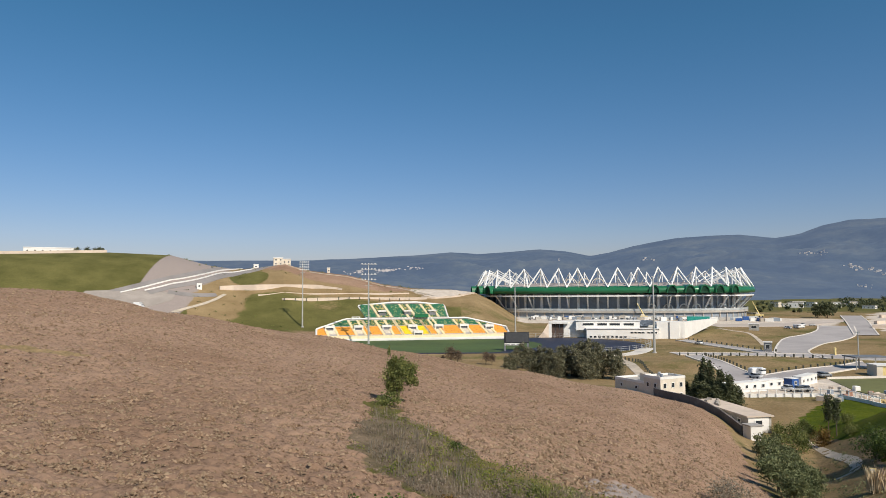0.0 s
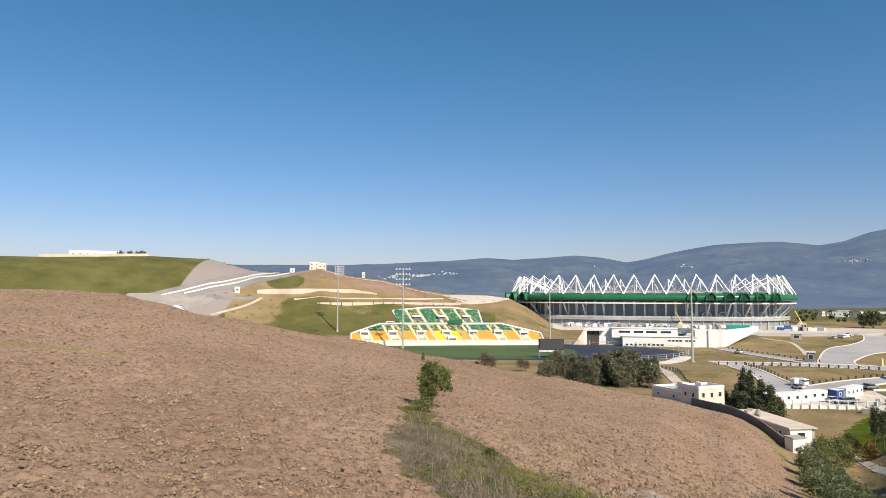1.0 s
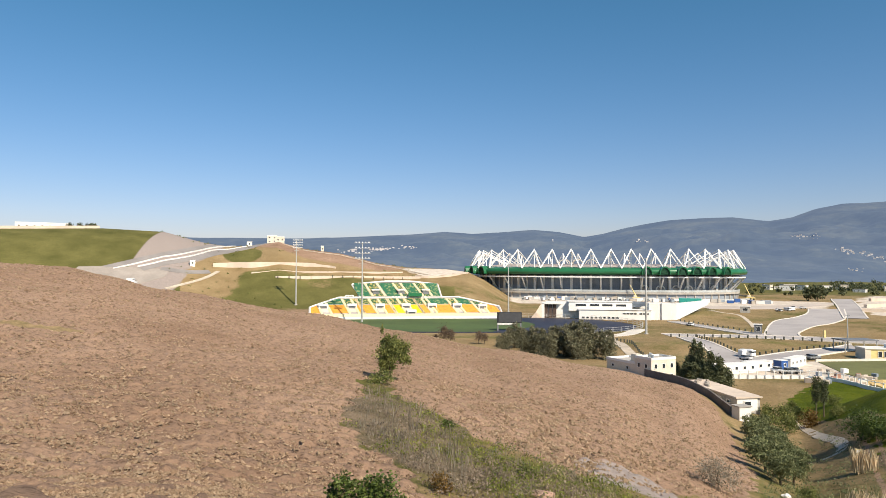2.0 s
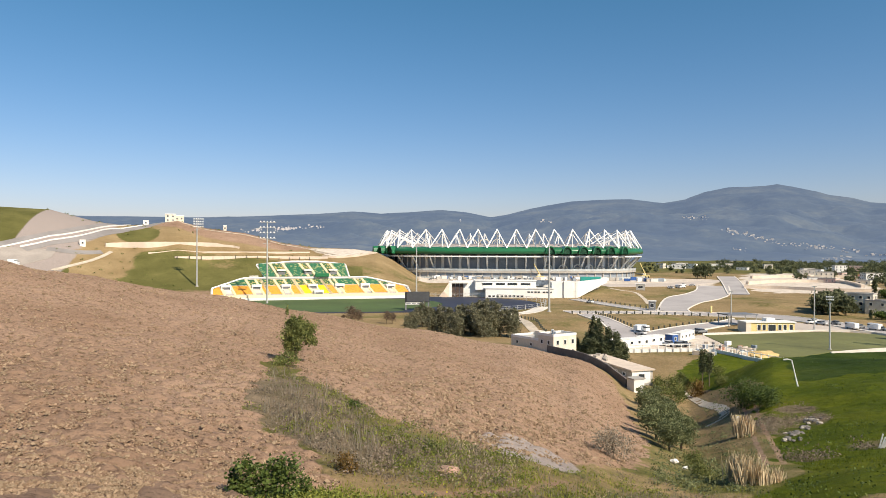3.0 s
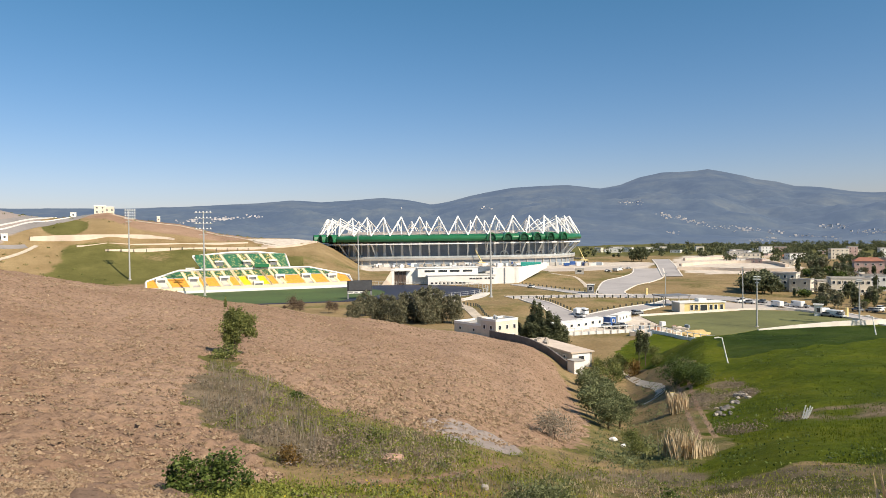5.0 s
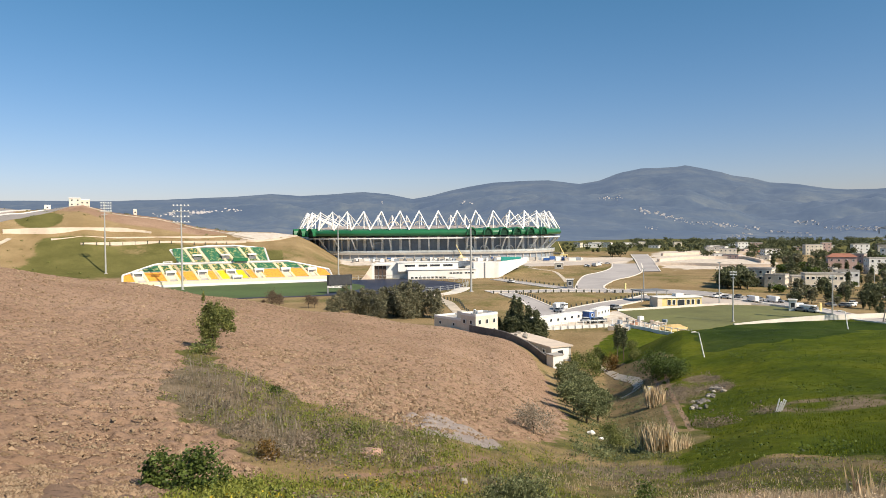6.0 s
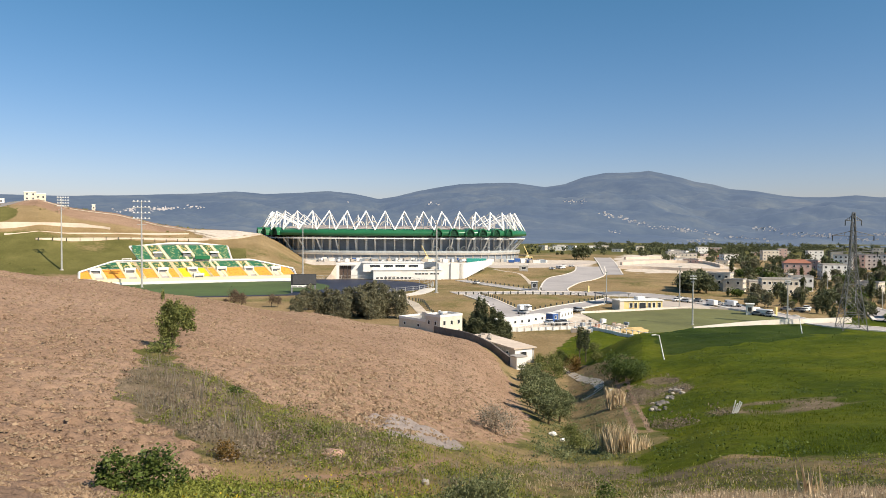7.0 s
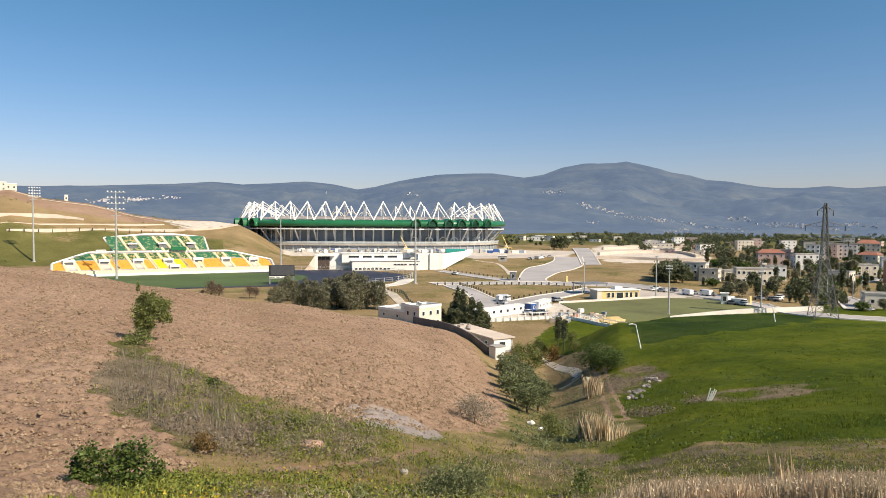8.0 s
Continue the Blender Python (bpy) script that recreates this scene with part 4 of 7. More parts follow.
def make_mountains():
    m, nodes, links, b = mat("mountain_with_haze_glow", 1.0)
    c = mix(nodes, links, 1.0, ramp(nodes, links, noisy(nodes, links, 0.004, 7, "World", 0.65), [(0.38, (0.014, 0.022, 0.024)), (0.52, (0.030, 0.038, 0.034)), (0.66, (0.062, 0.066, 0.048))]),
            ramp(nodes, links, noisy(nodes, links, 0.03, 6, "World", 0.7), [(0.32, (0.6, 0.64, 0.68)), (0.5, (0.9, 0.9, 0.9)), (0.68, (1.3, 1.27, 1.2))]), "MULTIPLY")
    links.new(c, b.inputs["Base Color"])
    # distance haze is put into the material: a faint blue glow over bluish colours
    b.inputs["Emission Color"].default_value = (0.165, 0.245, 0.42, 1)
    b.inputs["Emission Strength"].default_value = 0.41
    azs = np.concatenate([np.arange(-180, -40, 5.0), np.arange(-40, 60, 0.2), np.arange(60, 180, 5.0)])
    ks = np.linspace(0, 1, 80)
    verts, faces = [], []
    for k in ks:
        for a in azs:
            d = 1450 + 2950 * k
            x, y = polar(a, d)
            top = 4400 * math.tan(radians(float(np.interp(a, RANGE_AZ, RANGE_EL))))
            n1 = noise.fractal(Vector((x / 900, y / 900, 3.1)), 1.0, 2.0, 6)
            n2 = noise.fractal(Vector((x / 160, y / 160, 7.7)), 1.0, 2.0, 4)
            up = 0.3 * k + 0.7 * k ** 2.0
            z = -26.5 + (top + 26.5) * up + n1 * 190 * k * (1 - k) * 1.5 + n2 * 30 * min(1, k * 2) * (1 - 0.93 * float(smooth(0.72, 0.98, k)))
            verts.append((x, y, z))
    w = len(azs)
    for i in range(len(ks) - 1):
        for j in range(w):
            j2 = (j + 1) % w
            faces.append((i * w + j, i * w + j2, (i + 1) * w + j2, (i + 1) * w + j))
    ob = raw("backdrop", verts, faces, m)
    for p in ob.data.polygons:
        p.use_smooth = True
    return tagged(ob, "hazy blue-green mountain range along the horizon", "mountains", kind="structure")


make_mountains()


# ---- the large stadium ----
def make_stadium():
    base = spot(13.5, 684)
    base.z = -25.2
    ob = thing("stadium", Matrix.Translation(base) @ pose(0, 0, 0, 0, 0, -13.5), "large oval stadium with green roof rim and white steel trusses", "stadium")
    a, b, ex = 127.0, 96.0, 2 / 2.7

    def ring(t, off=0.0):
        c, s = math.cos(t), math.sin(t)
        x, y = a * math.copysign(abs(c) ** ex, c), b * math.copysign(abs(s) ** ex, s)
        n = Vector((math.copysign(abs(x / a) ** 1.7, x) / a, math.copysign(abs(y / b) ** 1.7, y) / b, 0)).normalized()
        return Vector((x, y, 0)) + n * off, n

    # even steps along the rim
    ts = np.linspace(0, 2 * math.pi, 2881)
    pts = np.array([ring(t)[0][:2] for t in ts])
    arc = np.concatenate([[0], np.cumsum(np.linalg.norm(np.diff(pts, axis=0), axis=1))])
    along = lambda u: float(np.interp((u % 1.0) * arc[-1], arc, ts))

    def sweep(name, profile, material, steps=176, label="", smooth_faces=True, close=False):
        verts, faces = [], []
        m = len(profile)
        for i in range(steps):
            t = along(i / steps)
            for off, z in profile:
                p, _ = ring(t, off)
                verts.append((p.x, p.y, z))
        for i in range(steps):
            j = (i + 1) % steps
            for k in range(m if close else m - 1):
                k2 = (k + 1) % m
                faces.append((i * m + k, j * m + k, j * m + k2, i * m + k2))
        o = raw(name, verts, faces, material, ob, label)
        if smooth_faces:
            o.data.polygons.foreach_set("use_smooth", np.ones(len(o.data.polygons), bool))
        return o

    sweep("roof_rim", [(-2, 21.4), (0, 21.2), (1.6, 21.8), (2.2, 23.5), (1.7, 25.2), (0, 26.4), (-4, 27.2)], GREEN_METAL, label="rounded green metal roof rim")
    sweep("roof", [(-4, 27.3), (-16, 28.4), (-40, 30.5), (-40.2, 29.9), (-16, 27.6), (-3, 20.8)], ROOF_SKIN)
    sweep("ring_beam", [(-0.6, 18.6), (0.9, 18.6), (0.9, 19.6), (-0.6, 19.6)], STEEL_WHITE, close=True, smooth_faces=False, label="white steel ring beam")
    sweep("facade", [(-13, 0), (-13, 20.8), (-14, 20.8), (-14, 0)], GREY, smooth_faces=False, label="dark grey recessed facade wall")
    sweep("soffit", [(-14, 20.4), (-1, 20.5)], GREY)
    sweep("gallery", [(-13, 5.4), (-4.5, 5.4), (-4.5, 6.6), (-4.3, 6.6), (-4.3, 4.9), (-13, 4.9)], CONCRETE, smooth_faces=False, label="concrete gallery edge")
    sweep("podium_glazing", [(-6, 0), (-6, 4.9)], GREY, smooth_faces=False)
    sweep("balustrade", [(-4.4, 6.7), (-4.4, 8.4), (-4.2, 8.4), (-4.2, 6.7)], PALE_GLASS, smooth_faces=False, label="pale frosted glass balustrade")
    sweep("terrace_rail", [(7.5, -0.4), (7.5, 1.6), (7.8, 1.6), (7.8, -0.4)], PALE_GLASS, smooth_faces=False, label="pale glass terrace railing")
    for z in (11.2, 15.6):
        sweep("facade_rail", [(-12.9, z), (-12.3, z), (-12.3, z + 0.5), (-12.9, z + 0.5)], GREY, close=True, smooth_faces=False)
    sweep("upper_stand", [(-14.5, 20), (-42, 8), (-44, 8), (-44, 0.5), (-18, 0.5)], CONCRETE)
    # trusses along the rim, in even bays
    bays = 44
    for i in range(bays):
        u = i / bays + 0.5 / bays
        ta, tb, tc = along(u), along(u - 0.5 / bays), along(u + 0.5 / bays)
        apex = ring(ta, -9)[0] + Vector((0, 0, 42.6))
        bm = bmesh.new()
        tube(bm, apex, ring(tb, 0.6)[0] + Vector((0, 0, 26.5)), 0.64, 0.60, 6)
        tube(bm, apex, ring(tc, 0.6)[0] + Vector((0, 0, 26.5)), 0.64, 0.60, 6)
        tube(bm, apex + Vector((0, 0, 0.6)), ring(ta, -9)[0] + Vector((0, 0, 27.6)), 0.5, 0.5, 6)
        tube(bm, apex, ring(ta, -34)[0] + Vector((0, 0, 30.2)), 0.42, 0.42, 6)
        part("roof_truss", bm, STEEL_WHITE, ob)
        bm = bmesh.new()
        foot, head = ring(tb, -11.5)[0] + Vector((0, 0, 6.4)), ring(tb, 0.0)[0] + Vector((0, 0, 18.8))
        tube(bm, foot, head, 0.8, 0.6, 6)
        part("raking_column", bm, STEEL_WHITE, ob)
        bm = bmesh.new()
        p, n = ring(ta, -11.2)
        box(bm, p.x, p.y, 13.4, 1.8, 2.1, 14.2, math.degrees(math.atan2(n.y, n.x)))
        part("column", bm, WHITE, ob)
        bm = bmesh.new()
        p, n = ring(tb, -12.2)
        box(bm, p.x, p.y, 13.4, 1.0, 0.9, 14.2, math.degrees(math.atan2(n.y, n.x)))
        part("column", bm, WHITE, ob)
        for h in (0, 1):
            p, n = ring(along(u + (0.25 + 0.5 * h) / bays), -5.7)
            bm = bmesh.new()
            box(bm, p.x, p.y, 2.5, 0.6, 1.1, 4.9, math.degrees(math.atan2(n.y, n.x)))
            part("podium_pier", bm, CONCRETE, ob)
    # barrel hoods over the rim on both flanks of the front
    front = [t for t in np.linspace(math.pi, 2 * math.pi, 721)]
    for want in (-0.955, -0.885, -0.805, 0.29, 0.40, 0.505, 0.595, 0.69, 0.785):
        t = min(front, key=lambda q: abs(ring(q)[0].x / a - want))
        p, n = ring(t, 0)
        side = Vector((-n.y, n.x, 0))
        bm = bmesh.new()
        rows = []
        for off, wide in ((-9.0, 1.0), (5.0, 1.0), (5.0, 0.86), (3.8, 0.84)):
            rows.append([bm.verts.new(p + n * off + side * 4.4 * wide * math.cos(k * math.pi / 12) + Vector((0, 0, 21.4 + 6.8 * wide * math.sin(k * math.pi / 12)))) for k in range(13)])
        for ra, rb in zip(rows[:-1], rows[1:]):
            for k in range(12):
                bm.faces.new((ra[k], ra[k + 1], rb[k + 1], rb[k]))
        bmesh.ops.recalc_face_normals(bm, faces=bm.faces)
        hood = part("barrel_hood", bm, GREEN_METAL, ob)
        bm = bmesh.new()
        bm.faces.new([bm.verts.new(v) for v in [p + n * 3.8 + side * 4.4 * 0.84 * math.cos(k * math.pi / 12) + Vector((0, 0, 21.4 + 6.8 * 0.84 * math.sin(k * math.pi / 12))) for k in range(13)]])
        bmesh.ops.solidify(bm, geom=bm.faces[:], thickness=0.2)
        part("hood_panel", bm, DARK_GREEN, hood, "dark green panel under the hood")
        if want > 0:
            bm = bmesh.new()
            q = p - n * 10.6
            arcs = [q + side * 3.6 * math.cos(k * math.pi / 10) + Vector((0, 0, 8.2 + 3.8 * math.sin(k * math.pi / 10))) for k in range(11)]
            arcs = [q + side * 3.6 + Vector((0, 0, 6.2))] + arcs + [q - side * 3.6 + Vector((0, 0, 6.2))]
            for k in range(len(arcs) - 1):
                tube(bm, arcs[k], arcs[k + 1], 0.55, 0.55, 5)
            part("facade_arch", bm, WHITE, ob)
            bm = bmesh.new()
            box(bm, *(q - n * 0.6).xy, 8.2, 0.5, 5.6, 3.6, math.degrees(math.atan2(n.y, n.x)))
            part("arch_infill", bm, CONCRETE, ob)
    # white arcs on the far side of the bowl
    for x in (-38, -24, -10):
        bm = bmesh.new()
        arcs = [Vector((x + 6 * math.cos(k * math.pi / 10), 58, 30 + 6 * math.sin(k * math.pi / 10))) for k in range(11)]
        for k in range(10):
            tube(bm, arcs[k], arcs[k + 1], 0.5, 0.5, 5)
        part("roof_arch", bm, CREAM, ob)
    # field inside
    bm = bmesh.new()
    prism(bm, [(80 * math.cos(k * math.pi / 20), 48 * math.sin(k * math.pi / 20)) for k in range(40)], 0.1, 0.3)
    part("playing_field", bm, TURF, ob)


make_stadium()


# ---- floodlight masts ----
def mast(az, d, top, head, label, lean_head=0.0, width=5.0, group="floodlight masts", thick=1.0):
    p = spot(az, d)
    h = d * math.tan(radians(top)) - p.z
    ob = thing("floodlight_mast", Matrix.Translation(p) @ pose(0, 0, 0, 0, 0, -az), label, "light mast", group)
    bm = bmesh.new()
    tube(bm, (0, 0, -0.4), (0, 0, h * 0.5), 0.55 * thick, 0.42 * thick, 10)
    tube(bm, (0, 0, h * 0.5), (0, 0, h), 0.42 * thick, 0.28 * thick, 10)
    part("pole", bm, GALV, ob)
    bm = bmesh.new()
    tube(bm, (0, 0, -0.2), (0, 0, 0.35), 1.1 * thick, 1.0 * thick, 10)
    part("footing", bm, CONCRETE, ob)
    if not head:
        bm = bmesh.new()
        box(bm, 0, 0, h, 1.4, 0.5, 0.3)
        part("lamp_bar", bm, GALV, ob)
        return ob
    rows = 4 if head > 4 else 2
    for r in range(rows):
        z = h - 0.4 - r * head / rows
        bm = bmesh.new()
        box(bm, lean_head, -0.3, z, width, 0.25, 0.22)
        bar = part("lamp_bar", bm, GALV, ob)
        for k in range(5):
            bm = bmesh.new()
            box(bm, lean_head + (k - 2) * width / 5, -0.55, z + 0.35 * thick, 0.62 * thick, 0.5 * thick, 0.62 * thick, bevel=0.05)
            part("floodlight", bm, STEEL_WHITE, bar)
    bm = bmesh.new()
    box(bm, 0, 0.3, h - head - 0.5, width * 0.5, 1.6 * thick, 0.2)
    part("platform", bm, GALV, ob)
    return ob


mast(-11.6, 455, 2.35, 6.5, "tall floodlight mast with four lamp rows", 0.9, 6.5)
mast(-6.22, 366, 2.2, 11.0, "tall floodlight mast with a wide lamp head", 0.0, 8.5)
mast(5.97, 452, 0.45, 0, "tall slender grey floodlight mast")
mast(17.03, 318, 0.95, 0, "tall slender grey floodlight mast")
mast(31.05, 281, -3.2, 0, "slim grey lamp mast beside the sports field", group="sports field masts", thick=0.5)
mast(36.7, 279, -2.65, 0, "slim grey lamp mast beside the sports field", group="sports field masts", thick=0.5)
mast(37.7, 225, -3.3, 1.6, "grey lamp mast at the sports field's corner", 0, 2.0, "sports field masts", 0.5)
mast(44.38, 247, -3.45, 1.0, "grey lamp mast at the sports field's corner", 0, 1.6, "sports field masts", 0.5)


# ---- small grandstand ----
def seat_mat(name, main, fleck, share):
    m, nodes, links, b = mat(name, 0.5)
    g = nodes.new("ShaderNodeNewGeometry")
    w = nodes.new("ShaderNodeTexVoronoi")
    w.inputs["Scale"].default_value = 1.25
    links.new(g.outputs["Position"], w.inputs["Vector"])
    s = nodes.new("ShaderNodeSeparateColor")
    links.new(w.outputs["Color"], s.inputs["Color"])
    r = nodes.new("ShaderNodeValToRGB")
    r.color_ramp.interpolation = "CONSTANT"
    e = r.color_ramp.elements
    e[0].position, e[0].color, e[1].position, e[1].color = 0.0, (*main, 1), 1 - share, (*fleck, 1)
    links.new(s.outputs["Red"], r.inputs["Fac"])
    links.new(r.outputs["Color"], b.inputs["Base Color"])
    return m


SEAT_ORANGE = seat_mat("orange_seats", (0.80, 0.36, 0.05), (0.60, 0.27, 0.05), 0.16)
SEAT_YELLOW = seat_mat("yellow_seats", (0.86, 0.60, 0.015), (0.70, 0.42, 0.01), 0.12)
SEAT_GREEN = seat_mat("green_seats", (0.022, 0.150, 0.075), (0.32, 0.36, 0.16), 0.22)
SEAT_MIX = seat_mat("green_and_yellow_seats", (0.035, 0.120, 0.050), (0.52, 0.42, 0.16), 0.36)
AISLE = plain_mat("cream_aisle_steps", (0.80, 0.68, 0.44), 0.8, vary=0.1)


def make_stand():
    """Local x along the rows, y backwards, z up from the track."""
    x0, y0 = polar(-2.38, 389)
    ob = thing("grandstand", Matrix.Translation((x0, y0, -28.4)) @ pose(0, 0, 0, 0, 0, 9.5), "open grandstand with orange, yellow and green seats", "grandstand")
    ob.scale = (0.955, 0.955, 0.955)
    L = 57.5
    rake = 0.52

    def cut(x):
        """Rows drop towards both ends."""
        return 17.5 * min(1.0, 0.42 + 0.58 * min((x + L) / 17.0, (L - x) / 23.0))

    # front wall and body
    bm = bmesh.new()
    box(bm, 0, -1.0, 0.6, 2 * L, 1.2, 1.9)
    part("front_wall", bm, WHITE, ob, "white concrete front wall")
    bm = bmesh.new()
    box(bm, 0, -0.2, 2.2, 2 * L, 0.5, 2.0)
    part("front_parapet", bm, AISLE, ob, "cream parapet above the front wall")
    bm = bmesh.new()
    xs = np.linspace(-L, L, 40)
    lo = [bm.verts.new((x, -0.4, 2.5)) for x in xs]
    hi = [bm.verts.new((x, cut(x), 2.5 + cut(x) * rake)) for x in xs]
    ba = [bm.verts.new((x, cut(x) + 0.5, 0)) for x in xs]
    for i in range(39):
        bm.faces.new((lo[i], lo[i + 1], hi[i + 1], hi[i]))
        bm.faces.new((hi[i], hi[i + 1], ba[i + 1], ba[i]))
    bm.faces.new((lo[0], hi[0], ba[0]))
    bm.faces.new((lo[-1], ba[-1], hi[-1]))
    part("terrace", bm, CONCRETE, ob)
    # raised rim along the back of the rows
    bm = bmesh.new()
    for i in range(39):
        p, q = Vector((xs[i], cut(xs[i]) + 0.3, 3.0 + cut(xs[i]) * rake)), Vector((xs[i + 1], cut(xs[i + 1]) + 0.3, 3.0 + cut(xs[i + 1]) * rake))
        tube(bm, p, q, 0.62, 0.62, 4)
    for s in (-1, 1):
        tube(bm, (s * L, -0.4, 3), (s * L, cut(s * L), 3.0 + cut(s * L) * rake), 0.6, 0.6, 4)
    part("rim", bm, WHITE, ob, "white concrete rim")
    # upper tier
    ua, ub, uy0, uy1, uz = -28.5, 23.0, 17.5, 33.0, 12.6
    bm = bmesh.new()
    prof = [(uy0, 9.0), (uy0, uz), (uy1, uz + (uy1 - uy0) * rake), (uy1 + 0.6, uz + (uy1 - uy0) * rake), (uy1 + 0.6, 0)]
    left = [bm.verts.new((ua + (1.0 if k in (0, 1) else 0), y, z)) for k, (y, z) in enumerate(prof)]
    right = [bm.verts.new((ub, y, z)) for y, z in prof]
    bm.faces.new(left)
    bm.faces.new(right[::-1])
    for k in range(4):
        bm.faces.new((left[k], right[k], right[k + 1], left[k + 1]))
    bmesh.ops.recalc_face_normals(bm, faces=bm.faces)
    part("upper_terrace", bm, CONCRETE, ob)
    bm = bmesh.new()
    top = uz + (uy1 - uy0) * rake
    mid = (ua + ub) / 2
    tube(bm, (ua - 3.5, uy1, top - 1.0), (mid - 8, uy1, top + 0.9), 0.75, 0.75, 4)
    tube(bm, (mid - 8, uy1, top + 0.9), (mid + 8, uy1, top + 0.9), 0.75, 0.75, 4)
    tube(bm, (mid + 8, uy1, top + 0.9), (ub, uy1, top - 1.0), 0.75, 0.75, 4)
    tube(bm, (ub, uy1, top - 1.0), (ub, uy0, uz - 0.5), 0.75, 0.75, 4)
    tube(bm, (ua - 3.5, uy1, top - 1.0), (ua + 1, uy0, uz), 0.5, 0.5, 4)
    part("upper_rim", bm, WHITE, ob, "white concrete rim")

    lean = -0.30    # the aisles run askew, up and to one side

    def block(xa, xb, ya, yb, za, material, clip=None):
        """Rows of seats: a seat and back strip on each step, cut to the stand's outline."""
        bm = bmesh.new()
        for r in range(int((yb - ya) / 0.85)):
            y = ya + (r + 0.5) * 0.85
            z = za + (y - ya) * rake
            k = lean * (y - base_y)
            p, q = xa + k, xb + k
            if clip:
                ok = [x for x in np.linspace(p, q, 25) if abs(x) < L - 0.5 and clip(x) >= y + 0.3]
                if len(ok) < 3:
                    continue
                p, q = min(ok), max(ok)
            box(bm, (p + q) / 2, y, z + 0.30, q - p, 0.55, 0.52)
        tagged(part("seat_block", bm, material, ob), kind="stuff")

    def aisle(x, ya, yb, za, wide=1.3):
        bm = bmesh.new()
        for r in range(int((yb - ya) / 0.85)):
            y = ya + (r + 0.5) * 0.85
            box(bm, x + lean * (y - base_y), y, za + (y - ya) * rake + 0.42, wide, 0.86, 0.8)
        tagged(part("aisle", bm, AISLE, ob), kind="stuff")

    # lower tier: orange and yellow blocks between doorway bays, the back rows green
    base_y = 1.2
    bays = [(-56.8, -51.2, 0), (-44.0, -35.0, 0), (-28.0, -26.4, 0), (-24.9, -18.8, 0), (-11.7, -7.8, 0), (-5.7, -1.4, 1), (4.6, 8.8, 1), (10.2, 13.8, 0), (18.4, 29.4, 0), (35.8, 43.6, 0), (50.2, 57.2, 0)]
    for xa, xb, sun_gold in bays:
        block(xa, xb, 1.6, 10.8, 3.3, SEAT_YELLOW if sun_gold else SEAT_ORANGE, cut)
        block(xa, xb, 10.8, 17.2, 3.1 + 9.6 * rake, SEAT_GREEN if xb - xa > 7 else SEAT_MIX, cut)
        for x in (xa - 0.8, xb + 0.8):
            if abs(x) < L - 2:
                aisle(x, 1.0, min(17.0, cut(x + lean * 9) - 0.6), 3.0)
    # the bays over the doorways
    for (_, xa, _), (xb, _, _) in zip(bays[:-1], bays[1:]):
        if xb - xa > 3.5:
            block(xa + 1.6, xb - 1.6, 10.4, 17.2, 3.1 + 9.2 * rake, SEAT_MIX, cut)
    # upper tier
    base_y = uy0
    up = [(ua + 0.4, -20.8, SEAT_GREEN), (-18.6, -13.2, SEAT_MIX), (-10.6, -2.6, SEAT_GREEN), (-0.8, 1.8, SEAT_MIX), (4.2, 10.6, SEAT_GREEN), (12.6, 16.2, SEAT_MIX), (18.4, ub + 3.6, SEAT_GREEN)]
    inside_tier = lambda x: 99 if ua - 2.2 < x < ub - 0.5 else -1
    for xa, xb, tone in up:
        block(xa, xb, uy0 + 0.4, uy1 - 0.4, uz + 0.2, tone, inside_tier)
    for x in (-19.7, -12.0, -1.7, 3.0, 11.6, 17.3):
        aisle(x, uy0 + 0.3, uy1 - 0.4, uz + 0.1)
    # doorways with white canopies and grey stairs below them
    for x, y in ((-49.7, 7.0), (-32.8, 7.0), (-16.0, 7.0), (-0.5, 7.0), (15.5, 7.0), (31.0, 7.0), (46.7, 6.0), (2.2, 0.6)):
        z = 3.1 + (y - 1.2) * rake
        bm = bmesh.new()
        box(bm, x, y + 0.4, z + 0.5, 4.2, 1.0, 1.9)
        door = part("doorway", bm, DARK, ob, "dark stand entrance")
        for dx in (-2.4, 2.4):
            bm = bmesh.new()
            box(bm, x + dx, y + 0.3, z + 0.7, 0.5, 2.6, 2.2)
            part("cheek_wall", bm, WHITE, door)
        bm = bmesh.new()
        box(bm, x, y + 0.9, z + 2.1, 5.6, 3.2, 1.3)
        part("canopy", bm, WHITE, door)
        if y > 1:
            bm = bmesh.new()
            for r in range(4):
                box(bm, x - 0.3 * (-4 + r * 0.9), y - 3.6 + r * 0.9, z - 1.9 + r * 0.47, 4.6, 0.9, 0.8)
            part("stair", bm, CREAM, door)
    for x in (-17.7, -1.9, 13.6):
        z = uz + 3.2 * rake
        bm = bmesh.new()
        box(bm, x, uy0 + 2.6, z + 0.5, 4.2, 1.2, 1.9)
        door = part("doorway", bm, DARK, ob, "dark stand entrance")
        bm = bmesh.new()
        box(bm, x, uy0 + 3.9, z + 2.5, 5.0, 3.4, 0.9)
        part("canopy", bm, WHITE, door)
    bm = bmesh.new()
    box(bm, 6.2, uy0 - 1.0, uz + 1.2, 8.5, 2.4, 2.2, bevel=0.2)
    part("tribune_box", bm, GREEN_METAL, ob, "green box of honour")
    for k, w in enumerate((1.2, 0.8, 1.4, 1.0, 0.7, 1.3, 0.9, 1.1, 1.4, 0.8, 1.0)):
        bm = bmesh.new()
        box(bm, -7.5 + k * 2.0, uy0 - 0.5, uz - 0.3, w, 0.12, 1.1)
        part("lettering_bar", bm, WHITE, ob)
    bm = bmesh.new()
    box(bm, -34, 17.5, 13.4, 5, 0.4, 0.5)
